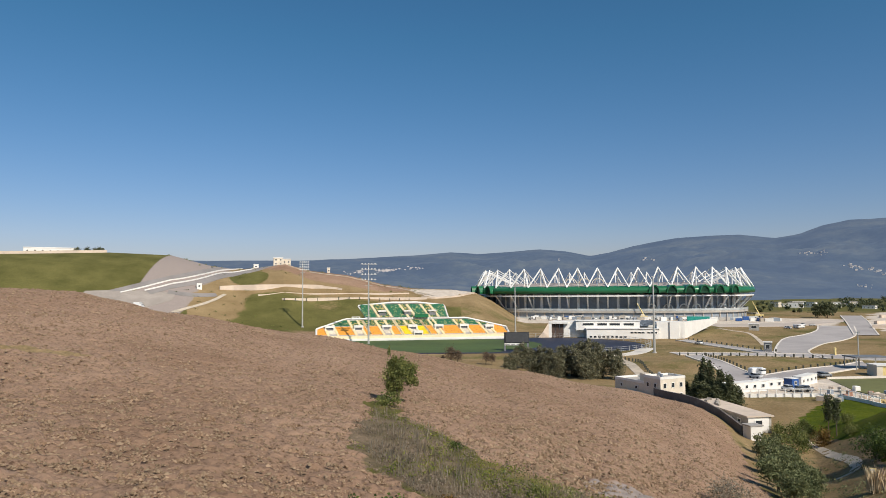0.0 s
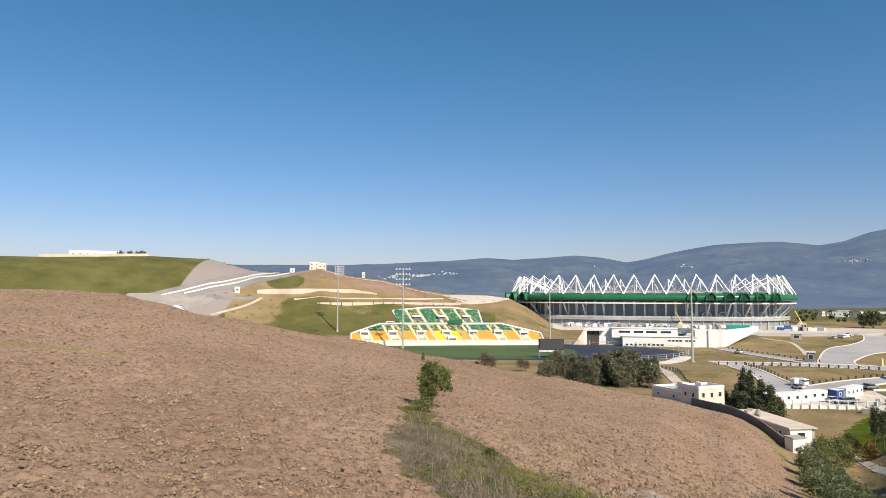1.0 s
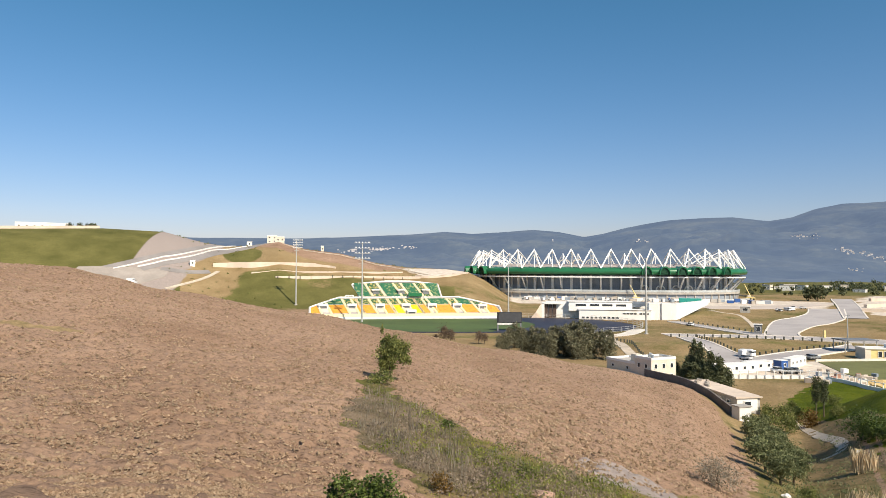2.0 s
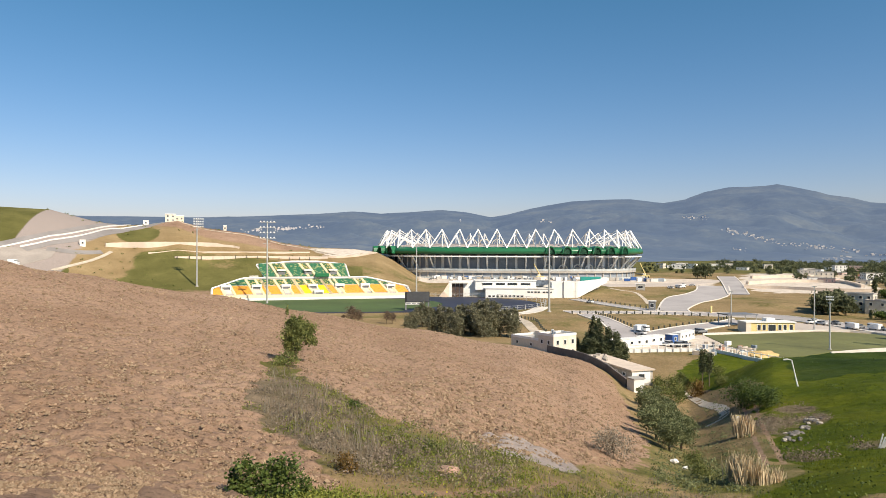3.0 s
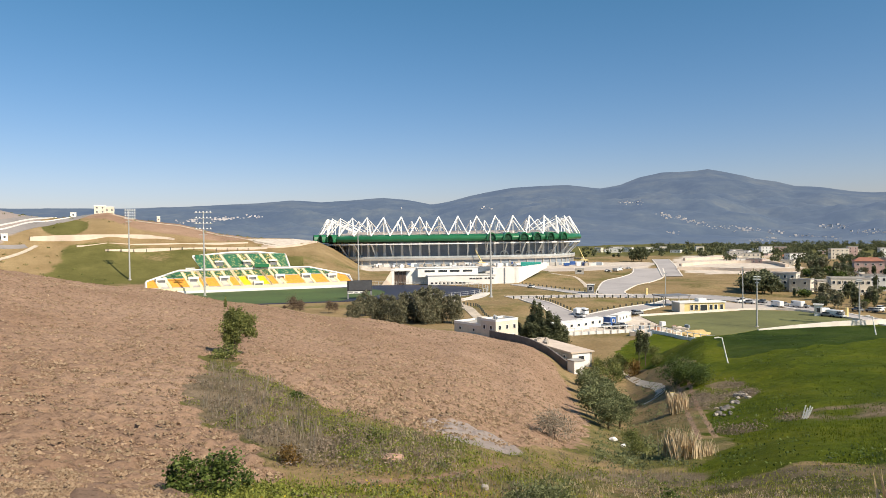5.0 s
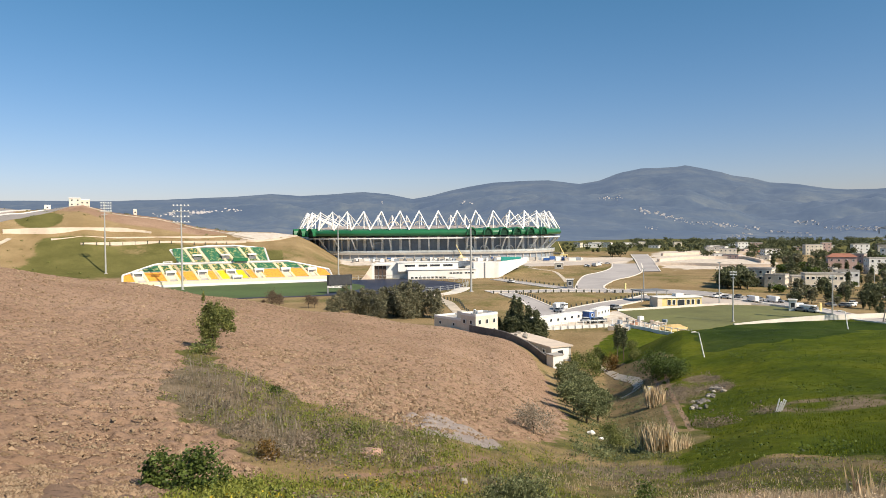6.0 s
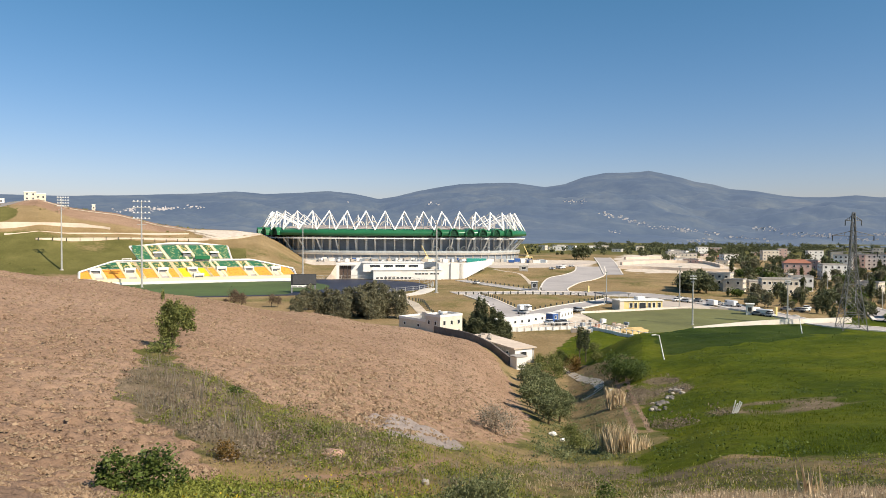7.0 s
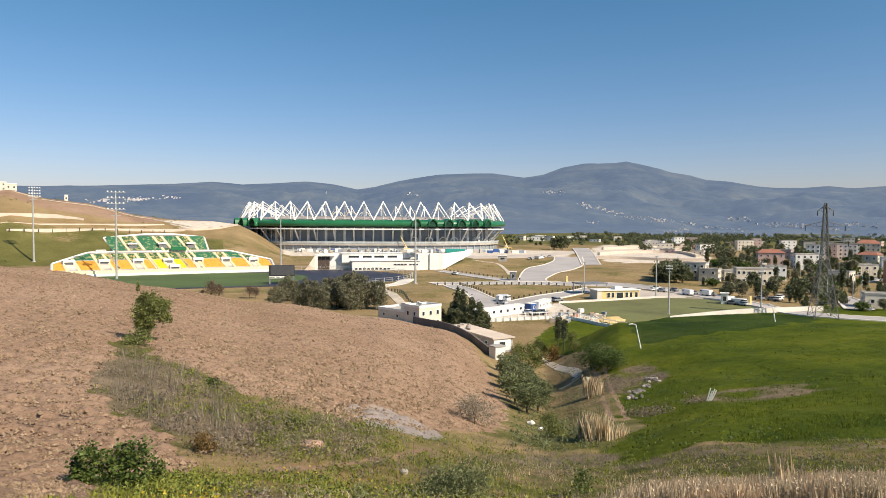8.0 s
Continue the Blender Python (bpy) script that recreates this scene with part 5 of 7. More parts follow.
    for dx in (-2.3, 2.3):
        box(bm, -34 + dx, 17.5, 12.2, 0.5, 0.4, 2.6)
    part("gate_frame", bm, WHITE, ob)


make_stand()


# ---- running track ----
SCREEN = plain_mat("dark_screen", (0.075, 0.078, 0.085), 0.35)
BLACK = plain_mat("black_casing", (0.025, 0.026, 0.03), 0.5)


def make_track():
    z = -28.5
    oy = 354.0
    left, right = -92.0, 54.0

    def stadium_outline(r, n=28):
        out = [(right + r * math.cos(k), oy + r * math.sin(k)) for k in np.linspace(-math.pi / 2, math.pi / 2, n)]
        return out + [(left + r * math.cos(k), oy + r * math.sin(k)) for k in np.linspace(math.pi / 2, 1.5 * math.pi, n)]

    bm = bmesh.new()
    prism(bm, stadium_outline(47.5), z - 0.5, z + 0.25)
    tagged(part("running_track", bm, TRACK), "dark blue-black oval running track", "running track", kind="structure")
    bm = bmesh.new()
    prism(bm, [(min(x, 18 + (x - 54) * 0.9) if x > 18 else x, y - (8 if y < 320 else 0)) for x, y in stadium_outline(36.0)], z - 0.4, z + 0.32)
    tagged(part("infield", bm, TURF), "green turf inside the running track", "lawn", kind="structure")
    # perimeter fence
    ob = thing("track_fence", Matrix.Identity(4), "pale mesh fence on posts round the running track", "fence")
    pts = stadium_outline(50.5, 30)[0:32]
    post = bmesh.new()
    box(post, 0, 0, 1.2, 0.22, 0.22, 2.6)
    me = part("post", post, GALV, ob)
    me.location = (*pts[0], z)
    for p in pts[1:]:
        q = new("post", me.data)
        q.parent, q.location = ob, (*p, z)
    for h in (0.5, 1.4, 2.3):
        bm = bmesh.new()
        for p, q in zip(pts[:-1], pts[1:]):
            tube(bm, (*p, z + h), (*q, z + h), 0.07, 0.07, 4)
        part("rail", bm, GALV, ob)
    # scoreboard
    p = spot(6.05, 318, -0.6)
    sb = thing("scoreboard", Matrix.Translation(p) @ pose(0, 0, 0, 0, 0, -4), "dark grey scoreboard on two posts by the track", "scoreboard")
    bm = bmesh.new()
    box(bm, 0, 0, 6.9, 11.4, 0.9, 5.0, bevel=0.08)
    part("screen_back", bm, BLACK, sb)
    bm = bmesh.new()
    box(bm, 0.3, -0.5, 7.0, 10.4, 0.12, 4.4)
    part("screen", bm, SCREEN, sb)
    bm = bmesh.new()
    box(bm, -1.0, -0.3, 3.9, 9.0, 0.5, 0.9)
    part("signboard", bm, WHITE, sb)
    for x in (-5.3, 5.2):
        bm = bmesh.new()
        box(bm, x, 0, 3.2, 0.7, 0.8, 7.0)
        part("post", bm, DARK, sb)
    for k, w in enumerate((2.4, 1.6, 2.0)):
        bm = bmesh.new()
        box(bm, -4.2 + k * 2.6, -0.57, 3.9, w, 0.04, 0.3)
        part("lettering_bar", bm, DARK, sb)


make_track()


# ---- buildings ----
def opening(parent, x, y, z, w, h, facing, frame_mat=None, name="window", depth=0.3):
    """A window: dark pane set in a proud frame. facing: degrees, 0 looks towards -y."""
    frame_mat = frame_mat or WHITE
    bm = bmesh.new()
    t = 0.12 if w < 3 else 0.2
    for dx, dz, sx, sz in ((0, h / 2, w + 2 * t, t), (0, -h / 2, w + 2 * t, t), (-w / 2 - t / 2, 0, t, h), (w / 2 + t / 2, 0, t, h)):
        box(bm, dx, -0.03, dz, sx, depth * 0.5, sz)
    o = part(name, bm, frame_mat, parent)
    o.matrix_basis = pose(x, y, z, 0, 0, facing)
    bm = bmesh.new()
    box(bm, 0, 0.0, 0, w, 0.06, h)
    part("pane", bm, GLASS, o)
    return o


def block_house(name, m, w, d, h, wall, label, category, storeys=2, cols=4, roof=None, group="", parapet=0.5, sides=True, win=(1.1, 1.3), side_cols=3):
    """A house with walls, parapet or pitched roof, and windows on the faces that show."""
    ob = thing(name, m, label, category, group)
    bm = bmesh.new()
    box(bm, 0, 0, h / 2 - 0.5, w, d, h + 1)
    part("wall", bm, wall, ob)
    bm = bmesh.new()
    if roof is TILE_RED:
        v = [bm.verts.new(q) for q in ((-w / 2 - 0.5, -d / 2 - 0.5, h), (w / 2 + 0.5, -d / 2 - 0.5, h), (w / 2 + 0.5, d / 2 + 0.5, h), (-w / 2 - 0.5, d / 2 + 0.5, h), (-w / 2 + d * 0.3, 0, h + d * 0.22), (w / 2 - d * 0.3, 0, h + d * 0.22))]
        for f in ((0, 1, 5, 4), (1, 2, 5), (2, 3, 4, 5), (3, 0, 4), (3, 2, 1, 0)):
            bm.faces.new([v[k] for k in f])
        part("roof", bm, TILE_RED, ob)
    else:
        box(bm, 0, 0, h + 0.06, w + 0.3, d + 0.3, 0.22)
        for cx, cy, sx, sy in ((0, -d / 2, w + 0.3, 0.25), (0, d / 2, w + 0.3, 0.25), (-w / 2, 0, 0.25, d), (w / 2, 0, 0.25, d)):
            box(bm, cx, cy, h + parapet / 2 + 0.1, sx, sy, parapet)
        part("roof", bm, roof or CONCRETE, ob)
    sh = h / storeys
    first = None
    spots_ = [((c + 0.5) / cols * w - w / 2, -d / 2 - 0.02, (s + 0.55) * sh, 0) for s in range(storeys) for c in range(cols)]
    if sides:
        spots_ += [(sx * (w / 2 + 0.02), (c + 0.5) / side_cols * d - d / 2, (s + 0.55) * sh, 90 * sx) for s in range(storeys) for c in range(side_cols) for sx in (-1, 1)]
    for x, y, z, f in spots_:
        if first is None:
            first = opening(ob, x, y, z, win[0], win[1], f)
            pane = first.children[0]
        else:
            o, q = new("window", first.data), new("pane", pane.data)
            o.parent, q.parent = ob, o
            o.matrix_basis = pose(x, y, z, 0, 0, f)
    return ob


def make_pavilion():
    """White building between the track and the stadium's terrace. Local x to the right, y away."""
    x0, y0 = 70.0, 398.0
    ob = thing("pavilion", pose(x0, y0, -28.4, 0, 0, -9), "long low white pavilion with dark window bands", "building")
    def solid(name, cx, cy, cz, sx, sy, sz, material=WHITE, label="", rz=0):
        bm = bmesh.new()
        box(bm, cx, cy, cz, sx, sy, sz, rz, 0.05)
        return part(name, bm, material, ob, label)
    solid("main_block", 10, 13.5, 5.5, 34, 14, 11.0)
    solid("back_wall", 40, 15.5, 5.6, 30, 2, 11.3)
    up = solid("upper_block", 26, 9.0, 8.4, 38, 12, 6.4)
    solid("roof_slab", 26, 9.0, 11.75, 39, 13, 0.35)
    low = solid("lower_block", 34, 2.0, 3.3, 42, 12, 6.6)
    solid("lower_roof", 34, 2.0, 6.75, 43, 13, 0.3)
    wing = solid("side_block", 62, 4, 5.6, 16, 12, 11.2)
    solid("stair_drum", 64, -2.3, 5.8, 5.5, 1.2, 11.6)
    # ramp wall that falls towards the drive
    bm = bmesh.new()
    v = [bm.verts.new(q) for q in ((66, -2, -0.5), (66, -2, 11.2), (95, 40, 11.6), (95, 40, 8.6), (69, -2, -0.5), (69, -2, 11.2), (98, 40, 11.6), (98, 40, 8.6))]
    for f in ((0, 1, 2, 3), (5, 4, 7, 6), (1, 5, 6, 2), (0, 4, 5, 1), (0, 3, 7, 4), (2, 6, 7, 3)):
        bm.faces.new([v[k] for k in f])
    bmesh.ops.recalc_face_normals(bm, faces=bm.faces)
    part("ramp_wall", bm, WHITE, ob)
    # garage mouth with its wing wall
    solid("portal", -8.6, 8, 5.2, 1.8, 8, 10.4, WHITE)
    solid("lintel", -3.5, 8, 10.2, 12, 8, 1.2, WHITE)
    for dx in (-7.4, -4.9, -2.4):
        solid("gate_leaf", dx + 0.9, 6.2, 4.7, 2.2, 0.4, 9.4, RUST_BROWN)
    bm = bmesh.new()
    v = [bm.verts.new(q) for q in ((-9.5, 4, 0), (-9.5, 4, 10.2), (-16, 2, 0), (-13, 2, 4), (-9.5, 5, 0), (-9.5, 5, 10.2), (-16, 3, 0), (-13, 3, 4))]
    for f in ((0, 1, 3, 2), (5, 4, 6, 7), (1, 5, 7, 3), (2, 3, 7, 6)):
        bm.faces.new([v[k] for k in f])
    bmesh.ops.recalc_face_normals(bm, faces=bm.faces)
    part("wing_wall", bm, PALE_WALL, ob)
    for x, w in ((14.5, 6.4), (22.7, 5.6), (30.2, 6.2), (38.4, 6.0)):
        opening(ob, x, 2.95, 9.3, w, 1.7, 0)
    for k in range(9):
        opening(ob, 15.5 + k * 2.5, -4.05, 1.3, 1.5, 1.3, 0)
    for k in range(4):
        opening(ob, 39.5 + k * 2.1, -4.05, 4.2, 1.6, 1.1, 0)
    for k in range(5):
        opening(ob, 7.0 + k * 2.0, 6.95, 1.4, 1.2, 1.3, 0)
    for k in range(3):
        opening(ob, 49 + k * 2.0, -4.05, 4.2, 1.5, 1.1, 0)
    # sloped grey roof light between the blocks
    bm = bmesh.new()
    v = [bm.verts.new(q) for q in ((45.2, 3.5, 8.0), (54, 3.5, 9.2), (54, 14, 11.6), (45.2, 14, 11.6))]
    bm.faces.new(v)
    bmesh.ops.solidify(bm, geom=bm.faces[:], thickness=0.3)
    part("roof_light", bm, GREY, ob)
    ob.scale = (0.95, 1.0, 0.84)


make_pavilion()


def make_farm():
    # two-storey house at the end of the field
    ob = thing("farmhouse", Matrix.Translation((51.9, 172.4, -27.4)) @ pose(0, 0, 0, 0, 0, 114.8), "flat-roofed cream two-storey house behind the field", "house")
    ob.scale = (0.86, 0.84, 0.86)
    bm = bmesh.new()
    # long low wing and the taller end with its gable of windows
    box(bm, 4.5, 0, 1.7, 13, 9.0, 6.2)
    part("low_wing", bm, CREAM, ob)
    bm = bmesh.new()
    box(bm, -5.2, 0, 3.0, 6.6, 9.2, 7.4)
    part("main_wing", bm, CREAM, ob)
    for cx, cy, sx, sy, z in ((-5.2, -4.5, 6.7, 0.3, 7.0), (-5.2, 4.5, 6.7, 0.3, 7.0), (-8.4, 0, 0.3, 9.2, 7.0), (-2.0, 0, 0.3, 9.2, 7.0), (4.5, -4.4, 13, 0.3, 5.1), (4.5, 4.4, 13, 0.3, 5.1), (10.9, 0, 0.3, 9, 5.1)):
        bm = bmesh.new()
        box(bm, cx, cy, z, sx, sy, 0.7)
        part("parapet", bm, WHITE, ob)
    bm = bmesh.new()
    box(bm, 1.5, 1.0, 6.0, 2.2, 2.4, 2.4)
    part("stair_head", bm, CREAM, ob)
    bm = bmesh.new()
    box(bm, -5.2, 0, 6.75, 6.2, 8.8, 0.1)
    box(bm, 4.5, 0, 4.85, 12.4, 8.6, 0.1)
    part("roof", bm, CONCRETE, ob)
    for y in (-3.0, 0, 3.0):
        opening(ob, -8.52, y, 4.9, 0.9, 1.3, -90)
        opening(ob, -8.52, y, 1.9, 0.9, 1.4 if y else 2.0, -90, name="window" if y else "door")
    for x in (-6.5, -3.5):
        opening(ob, x, 4.63, 4.8, 0.9, 1.2, 180)
        opening(ob, x, -4.63, 4.8, 0.9, 1.2, 0)
    for x in (1.5, 8):
        opening(ob, x, 4.53, 3.4, 0.9, 0.9, 180)
    for k in range(4):
        bm = bmesh.new()
        tube(bm, (-6.8 + k * 1.4, 2.5 - k, 6.8), (-6.8 + k * 1.4, 2.5 - k, 7.9), 0.4, 0.4, 8)
        part("roof_tank", bm, WHITE if k % 2 else GREY, ob)
    # long shed with its flat roof, and the boundary wall down to a white gate hut
    sh = thing("shed", Matrix.Translation((61.2, 148.0, -28.6)) @ pose(0, 0, 0, 0, 0, 98), "long low shed with a pale flat roof", "shed")
    bm = bmesh.new()
    box(bm, 0, 0, 1.3, 21, 5.0, 3.4)
    part("wall", bm, CONCRETE, sh)
    bm = bmesh.new()
    box(bm, 0, 0, 3.12, 21.8, 5.8, 0.28)
    part("roof", bm, PALE_WALL, sh)
    bm = bmesh.new()
    box(bm, -10.55, 0.3, 1.6, 0.12, 4.4, 2.6)
    part("end_wall", bm, WHITE, sh)
    opening(sh, -10.64, 0.3, 1.9, 1.4, 0.9, -90)
    for k in range(6):
        opening(sh, -7.5 + k * 3.2, 2.53, 1.9, 1.0, 0.7, 180)
    rng = random.Random(2)
    for k in range(7):
        bm = bmesh.new()
        box(bm, 2 + k * 1.2, rng.uniform(-1.8, 1.8), 3.45, rng.uniform(0.4, 1.2), rng.uniform(0.4, 1.0), 0.5, rng.uniform(0, 90))
        part("roof_clutter", bm, STONE, sh)
    wall_line("boundary_wall", [(50.5, 166), (52.0, 158), (54.0, 148), (55.4, 139), (56.3, 131)], 1.8, 0.35, DARK_WALL, "dark weathered boundary wall along the field", "wall")
    bm = bmesh.new()
    box(bm, 0, 0, 1.2, 2.6, 2.2, 3.0, bevel=0.04)
    hut = thing("gate_hut", Matrix.Translation(Vector((57.6, 129.5, gz(57.6, 129.5)))) @ pose(0, 0, 0, 0, 0, 15), "small white hut at the wall's end", "hut")
    part("wall", bm, WHITE, hut)
    bm = bmesh.new()
    box(bm, 0, 0, 2.78, 2.9, 2.5, 0.2)
    part("roof", bm, CONCRETE, hut)
    # pale yard behind the wall
    tagged(ribbon("yard_lane", [(52.5, 170), (55, 160), (57.5, 150), (59, 138), (59.5, 130)], 3.2, DUST, 0.1), "pale bare lane behind the boundary wall", "lane", kind="structure")


DARK_WALL = plain_mat("weathered_dark_wall", (0.17, 0.155, 0.14), 0.9, vary=0.35, scale=0.4, fine=2.0)


def wall_line(name, pts, height, thick, material, label, category, tops=None, step=5.0, sink=1.0, kind=""):
    """A wall that follows the ground along plan points."""
    c = curve_points(pts, step)
    bm = bmesh.new()
    rows = []
    for i, q in enumerate(c):
        a, b = c[max(i - 1, 0)], c[min(i + 1, len(c) - 1)]
        t = (b - a) / max(np.linalg.norm(b - a), 1e-6)
        s = np.array((t[1], -t[0])) * thick / 2
        z = gz(*q)
        top = z + height if tops is None else max(z + 0.2, float(np.interp(i / (len(c) - 1), np.linspace(0, 1, len(tops)), tops)))
        rows.append([bm.verts.new((*(q - s), z - sink)), bm.verts.new((*(q - s), top)), bm.verts.new((*(q + s), top)), bm.verts.new((*(q + s), z - sink))])
    for r, n in zip(rows[:-1], rows[1:]):
        for k in range(4):
            bm.faces.new((r[k], n[k], n[(k + 1) % 4], r[(k + 1) % 4]))
    bm.faces.new(rows[0])
    bm.faces.new(rows[-1][::-1])
    bmesh.ops.recalc_face_normals(bm, faces=bm.faces)
    return tagged(part(name, bm, material), label, category, kind=kind)


make_farm()


# ---- roads, kerbs and fences on the plain ----
def road(name, pts, width, material, label, kerb=True, lift=0.12, widths=None):
    ob = ribbon(name, pts, width, material, lift, widths=widths)
    tagged(ob, label, "road", kind="structure")
    if kerb:
        c = curve_points(pts, 6.0)
        for s in (-1, 1):
            side = []
            for i, q in enumerate(c):
                a, b = c[max(i - 1, 0)], c[min(i + 1, len(c) - 1)]
                t = (b - a) / max(np.linalg.norm(b - a), 1e-6)
                w = width if widths is None else float(np.interp(i / (len(c) - 1), np.linspace(0, 1, len(widths)), widths))
                side.append(q + np.array((t[1], -t[0])) * s * (w / 2 + 0.5))
            k = ribbon("kerb", side[::2] if len(side) > 4 else side, 1.1, KERB, lift + 0.18, 0.5, ob, "pale kerb", 6.0, 1)
    return ob


def post_fence(name, pts, gap, height, material, label, thick=0.3, rail=None):
    ob = thing(name, Matrix.Identity(4), label, "fence")
    c = np.array(curve_points(pts, 1.0))
    arc = np.concatenate([[0], np.cumsum(np.linalg.norm(np.diff(c, axis=0), axis=1))])
    bm = bmesh.new()
    box(bm, 0, 0, height / 2 - 0.2, thick, thick, height + 0.4, bevel=0.03)
    first = None
    tops = []
    for s in np.arange(0, arc[-1], gap):
        q = (float(np.interp(s, arc, c[:, 0])), float(np.interp(s, arc, c[:, 1])))
        p = Vector((*q, gz(*q)))
        tops.append(p)
        if first is None:
            first = part("post", bm, material, ob)
            o = first
        else:
            o = new("post", first.data)
            o.parent = ob
        o.location = p
    if rail:
        for h in rail:
            bm = bmesh.new()
            for p, q in zip(tops[:-1], tops[1:]):
                tube(bm, p + Vector((0, 0, h)), q + Vector((0, 0, h)), 0.09, 0.09, 4)
            part("rail", bm, material, ob)
    return ob


WORN_ROAD = plain_mat("worn_grey_road", (0.29, 0.265, 0.25), 0.9, vary=0.22, scale=0.05, fine=1.0)
DUSTY_GREY = plain_mat("dusty_grey_ground", (0.37, 0.325, 0.285), 0.95, vary=0.25, scale=0.06, fine=1.0)
BOLLARD = plain_mat("dark_hedge_post", (0.06, 0.065, 0.05), 0.9)
def paved(name, edge_a, edge_b, label, material=None, lift=0.15, kerb=True, category="road"):
    """A road or yard between two plan edges, with pale kerbs along both."""
    ob = tagged(strip(name, edge_a, edge_b, material or ASPHALT, lift), label, category, kind="structure")
    if kerb:
        for e in (edge_a, edge_b):
            ribbon("kerb", e, 0.8, KERB, lift + 0.16, 0.5, ob, "pale kerb", 5.0, 1)
    return ob


paved("road", [(256, 470), (237, 437), (211, 405), (184.7, 374.7), (150, 312), (141, 292)], [(276, 462), (246, 410), (222, 378), (178, 327), (160, 302), (152, 274)], "pale worn asphalt road that bends down the slope")
paved("road", [(100, 305), (137.5, 298), (163.6, 290), (183.6, 277), (191.5, 261), (193, 228), (191, 207), (186, 186), (186, 164), (205, 144)],
      [(100, 294), (131, 286), (155, 275.5), (176, 259), (182, 235), (181.8, 213.4), (178.4, 187), (176, 163), (196, 138)], "wide pale asphalt road past the sports field", lift=0.19)
paved("road", [(133, 378), (138, 347), (143, 315), (147, 301)], [(127, 376), (131, 346), (135, 316), (138, 300)], "narrow paved drive below the pavilion", lift=0.17)
paved("road", [(109, 292), (106, 268), (103.6, 249), (101.5, 222)], [(102, 290), (98, 261.5), (91, 225), (82, 197)], "asphalt lane down to the site huts")
paved("road", [(99, 220), (117.5, 234), (141, 247.5), (160, 264)], [(88, 198), (96, 205), (111, 216.5), (132.6, 232), (152, 246)], "pale asphalt lane past the gatehouse", lift=0.22)
paved("gate_yard", [(171, 256), (181, 233), (180, 218)], [(150, 243), (150, 226), (147, 219)], "beige paved yard beside the gatehouse", PAVING, 0.12, False, "yard")
paved("ramp_road", [(240, 402), (268, 454), (325, 560), (347, 600)], [(252, 398), (282, 452), (340, 556), (362, 596)], "straight grey ramp road", lift=0.3)
paved("forecourt_road", [(188, 500), (225, 497), (258, 503), (310, 532)], [(190, 474), (222, 470), (250, 473), (290, 498)], "pale wide road along the stadium terrace", PAVING, 0.14, False)
road("footpath", [(77, 298), (72, 284), (69, 258), (65, 226), (62, 203)], 3.6, DUST, "pale earth footpath down the bank", kerb=False)
road("footpath", [(178, 470), (170, 416), (178, 403), (171, 374), (158, 340)], 2.2, DUST, "narrow pale path down the grass bank", kerb=False)
road("footpath", [(98, 330), (86, 306), (76, 296), (66, 296)], 7, KERB, "pinkish paved walk round the track", kerb=False, lift=0.1)
road("farm_track", [(69, 133), (65.5, 121), (62, 111.5), (57.5, 98), (54.5, 92), (52.5, 90.3), (50.8, 90.6)], 1.4, DUST, "pale dusty farm track that bends in the valley", kerb=False, lift=0.05)
# hill roads behind the stand
paved("hill_road", [(-223.7, 458), (-210.7, 478), (-194, 506), (-183.5, 556), (-180, 590)], [(-216, 460), (-203, 479), (-188, 506), (-177, 552), (-172, 588)], "asphalt road that climbs between the hills", WORN_ROAD, lift=0.4, kerb=False)
paved("hill_road", [(-203, 467), (-192.5, 482), (-181, 506), (-172, 541), (-156, 566), (-150, 590)], [(-198, 464), (-187, 482), (-175, 504), (-165, 534), (-150, 557), (-142, 586)], "second carriageway up the hill", WORN_ROAD, lift=0.4, kerb=False)
paved("road_fork", [(-236, 452), (-224, 458), (-202, 468), (-184, 472)], [(-236, 440), (-208, 440), (-194, 446), (-183, 462)], "pale dusty apron where the hill roads fork", DUSTY_GREY, lift=0.3, kerb=False)
paved("hill_road", [(-190, 474), (-176, 480), (-163, 490)], [(-189, 469), (-174, 475), (-160, 486)], "short link road to the kiosk", WORN_ROAD, lift=0.45, kerb=False)
road("hill_trail", [(-176, 446), (-170, 457), (-164.7, 467), (-159.5, 480), (-156.8, 492)], 2.6, DUST, "pale earth trail on the hillside", kerb=False, lift=0.3)
road("hill_trail", [(-130, 575), (-106, 573), (-70, 578), (-40, 578), (-22, 566), (-8, 552)], 1.8, DUST, "pale earth trail round the hill's brow", kerb=False, lift=0.4)
wall_line("terrace_wall", [(-163, 499), (-154, 504), (-130, 508), (-90, 527), (-78, 528)], 4.6, 1.2, PALE_WALL, "tall pale cut bank along the hill terrace", "terrace wall", (3.6, 4.4, 4.7, 4.6, 4.3, 1.4))
wall_line("terrace_wall", [(-134, 495.5), (-101.6, 508), (-66.5, 525), (-28, 556)], 1.6, 1.2, PALE_WALL, "pale low terrace wall across the hill", "terrace wall", (-2.6, -2.1, -2.2, -2.3))
wall_line("terrace_wall", [(-115, 489), (-82, 503), (-47, 525), (-13, 538)], 2.2, 1.2, PALE_WALL, "pale low terrace wall across the hill", "terrace wall", (-5.5, -5.3, -5.5, -5.9))
wall_line("terrace_wall", [(-17, 544), (-7, 541), (10.6, 551), (26, 582)], 1.3, 1.0, PALE_WALL, "pale low wall round the cleared shoulder of the hill", "terrace wall")
wall_line("kerb_wall", [(-216, 458.5), (-203, 477.5), (-187.5, 505), (-177, 550), (-172, 586)], 0.9, 0.4, WHITE, "pale crash wall beside the hill road", "wall")
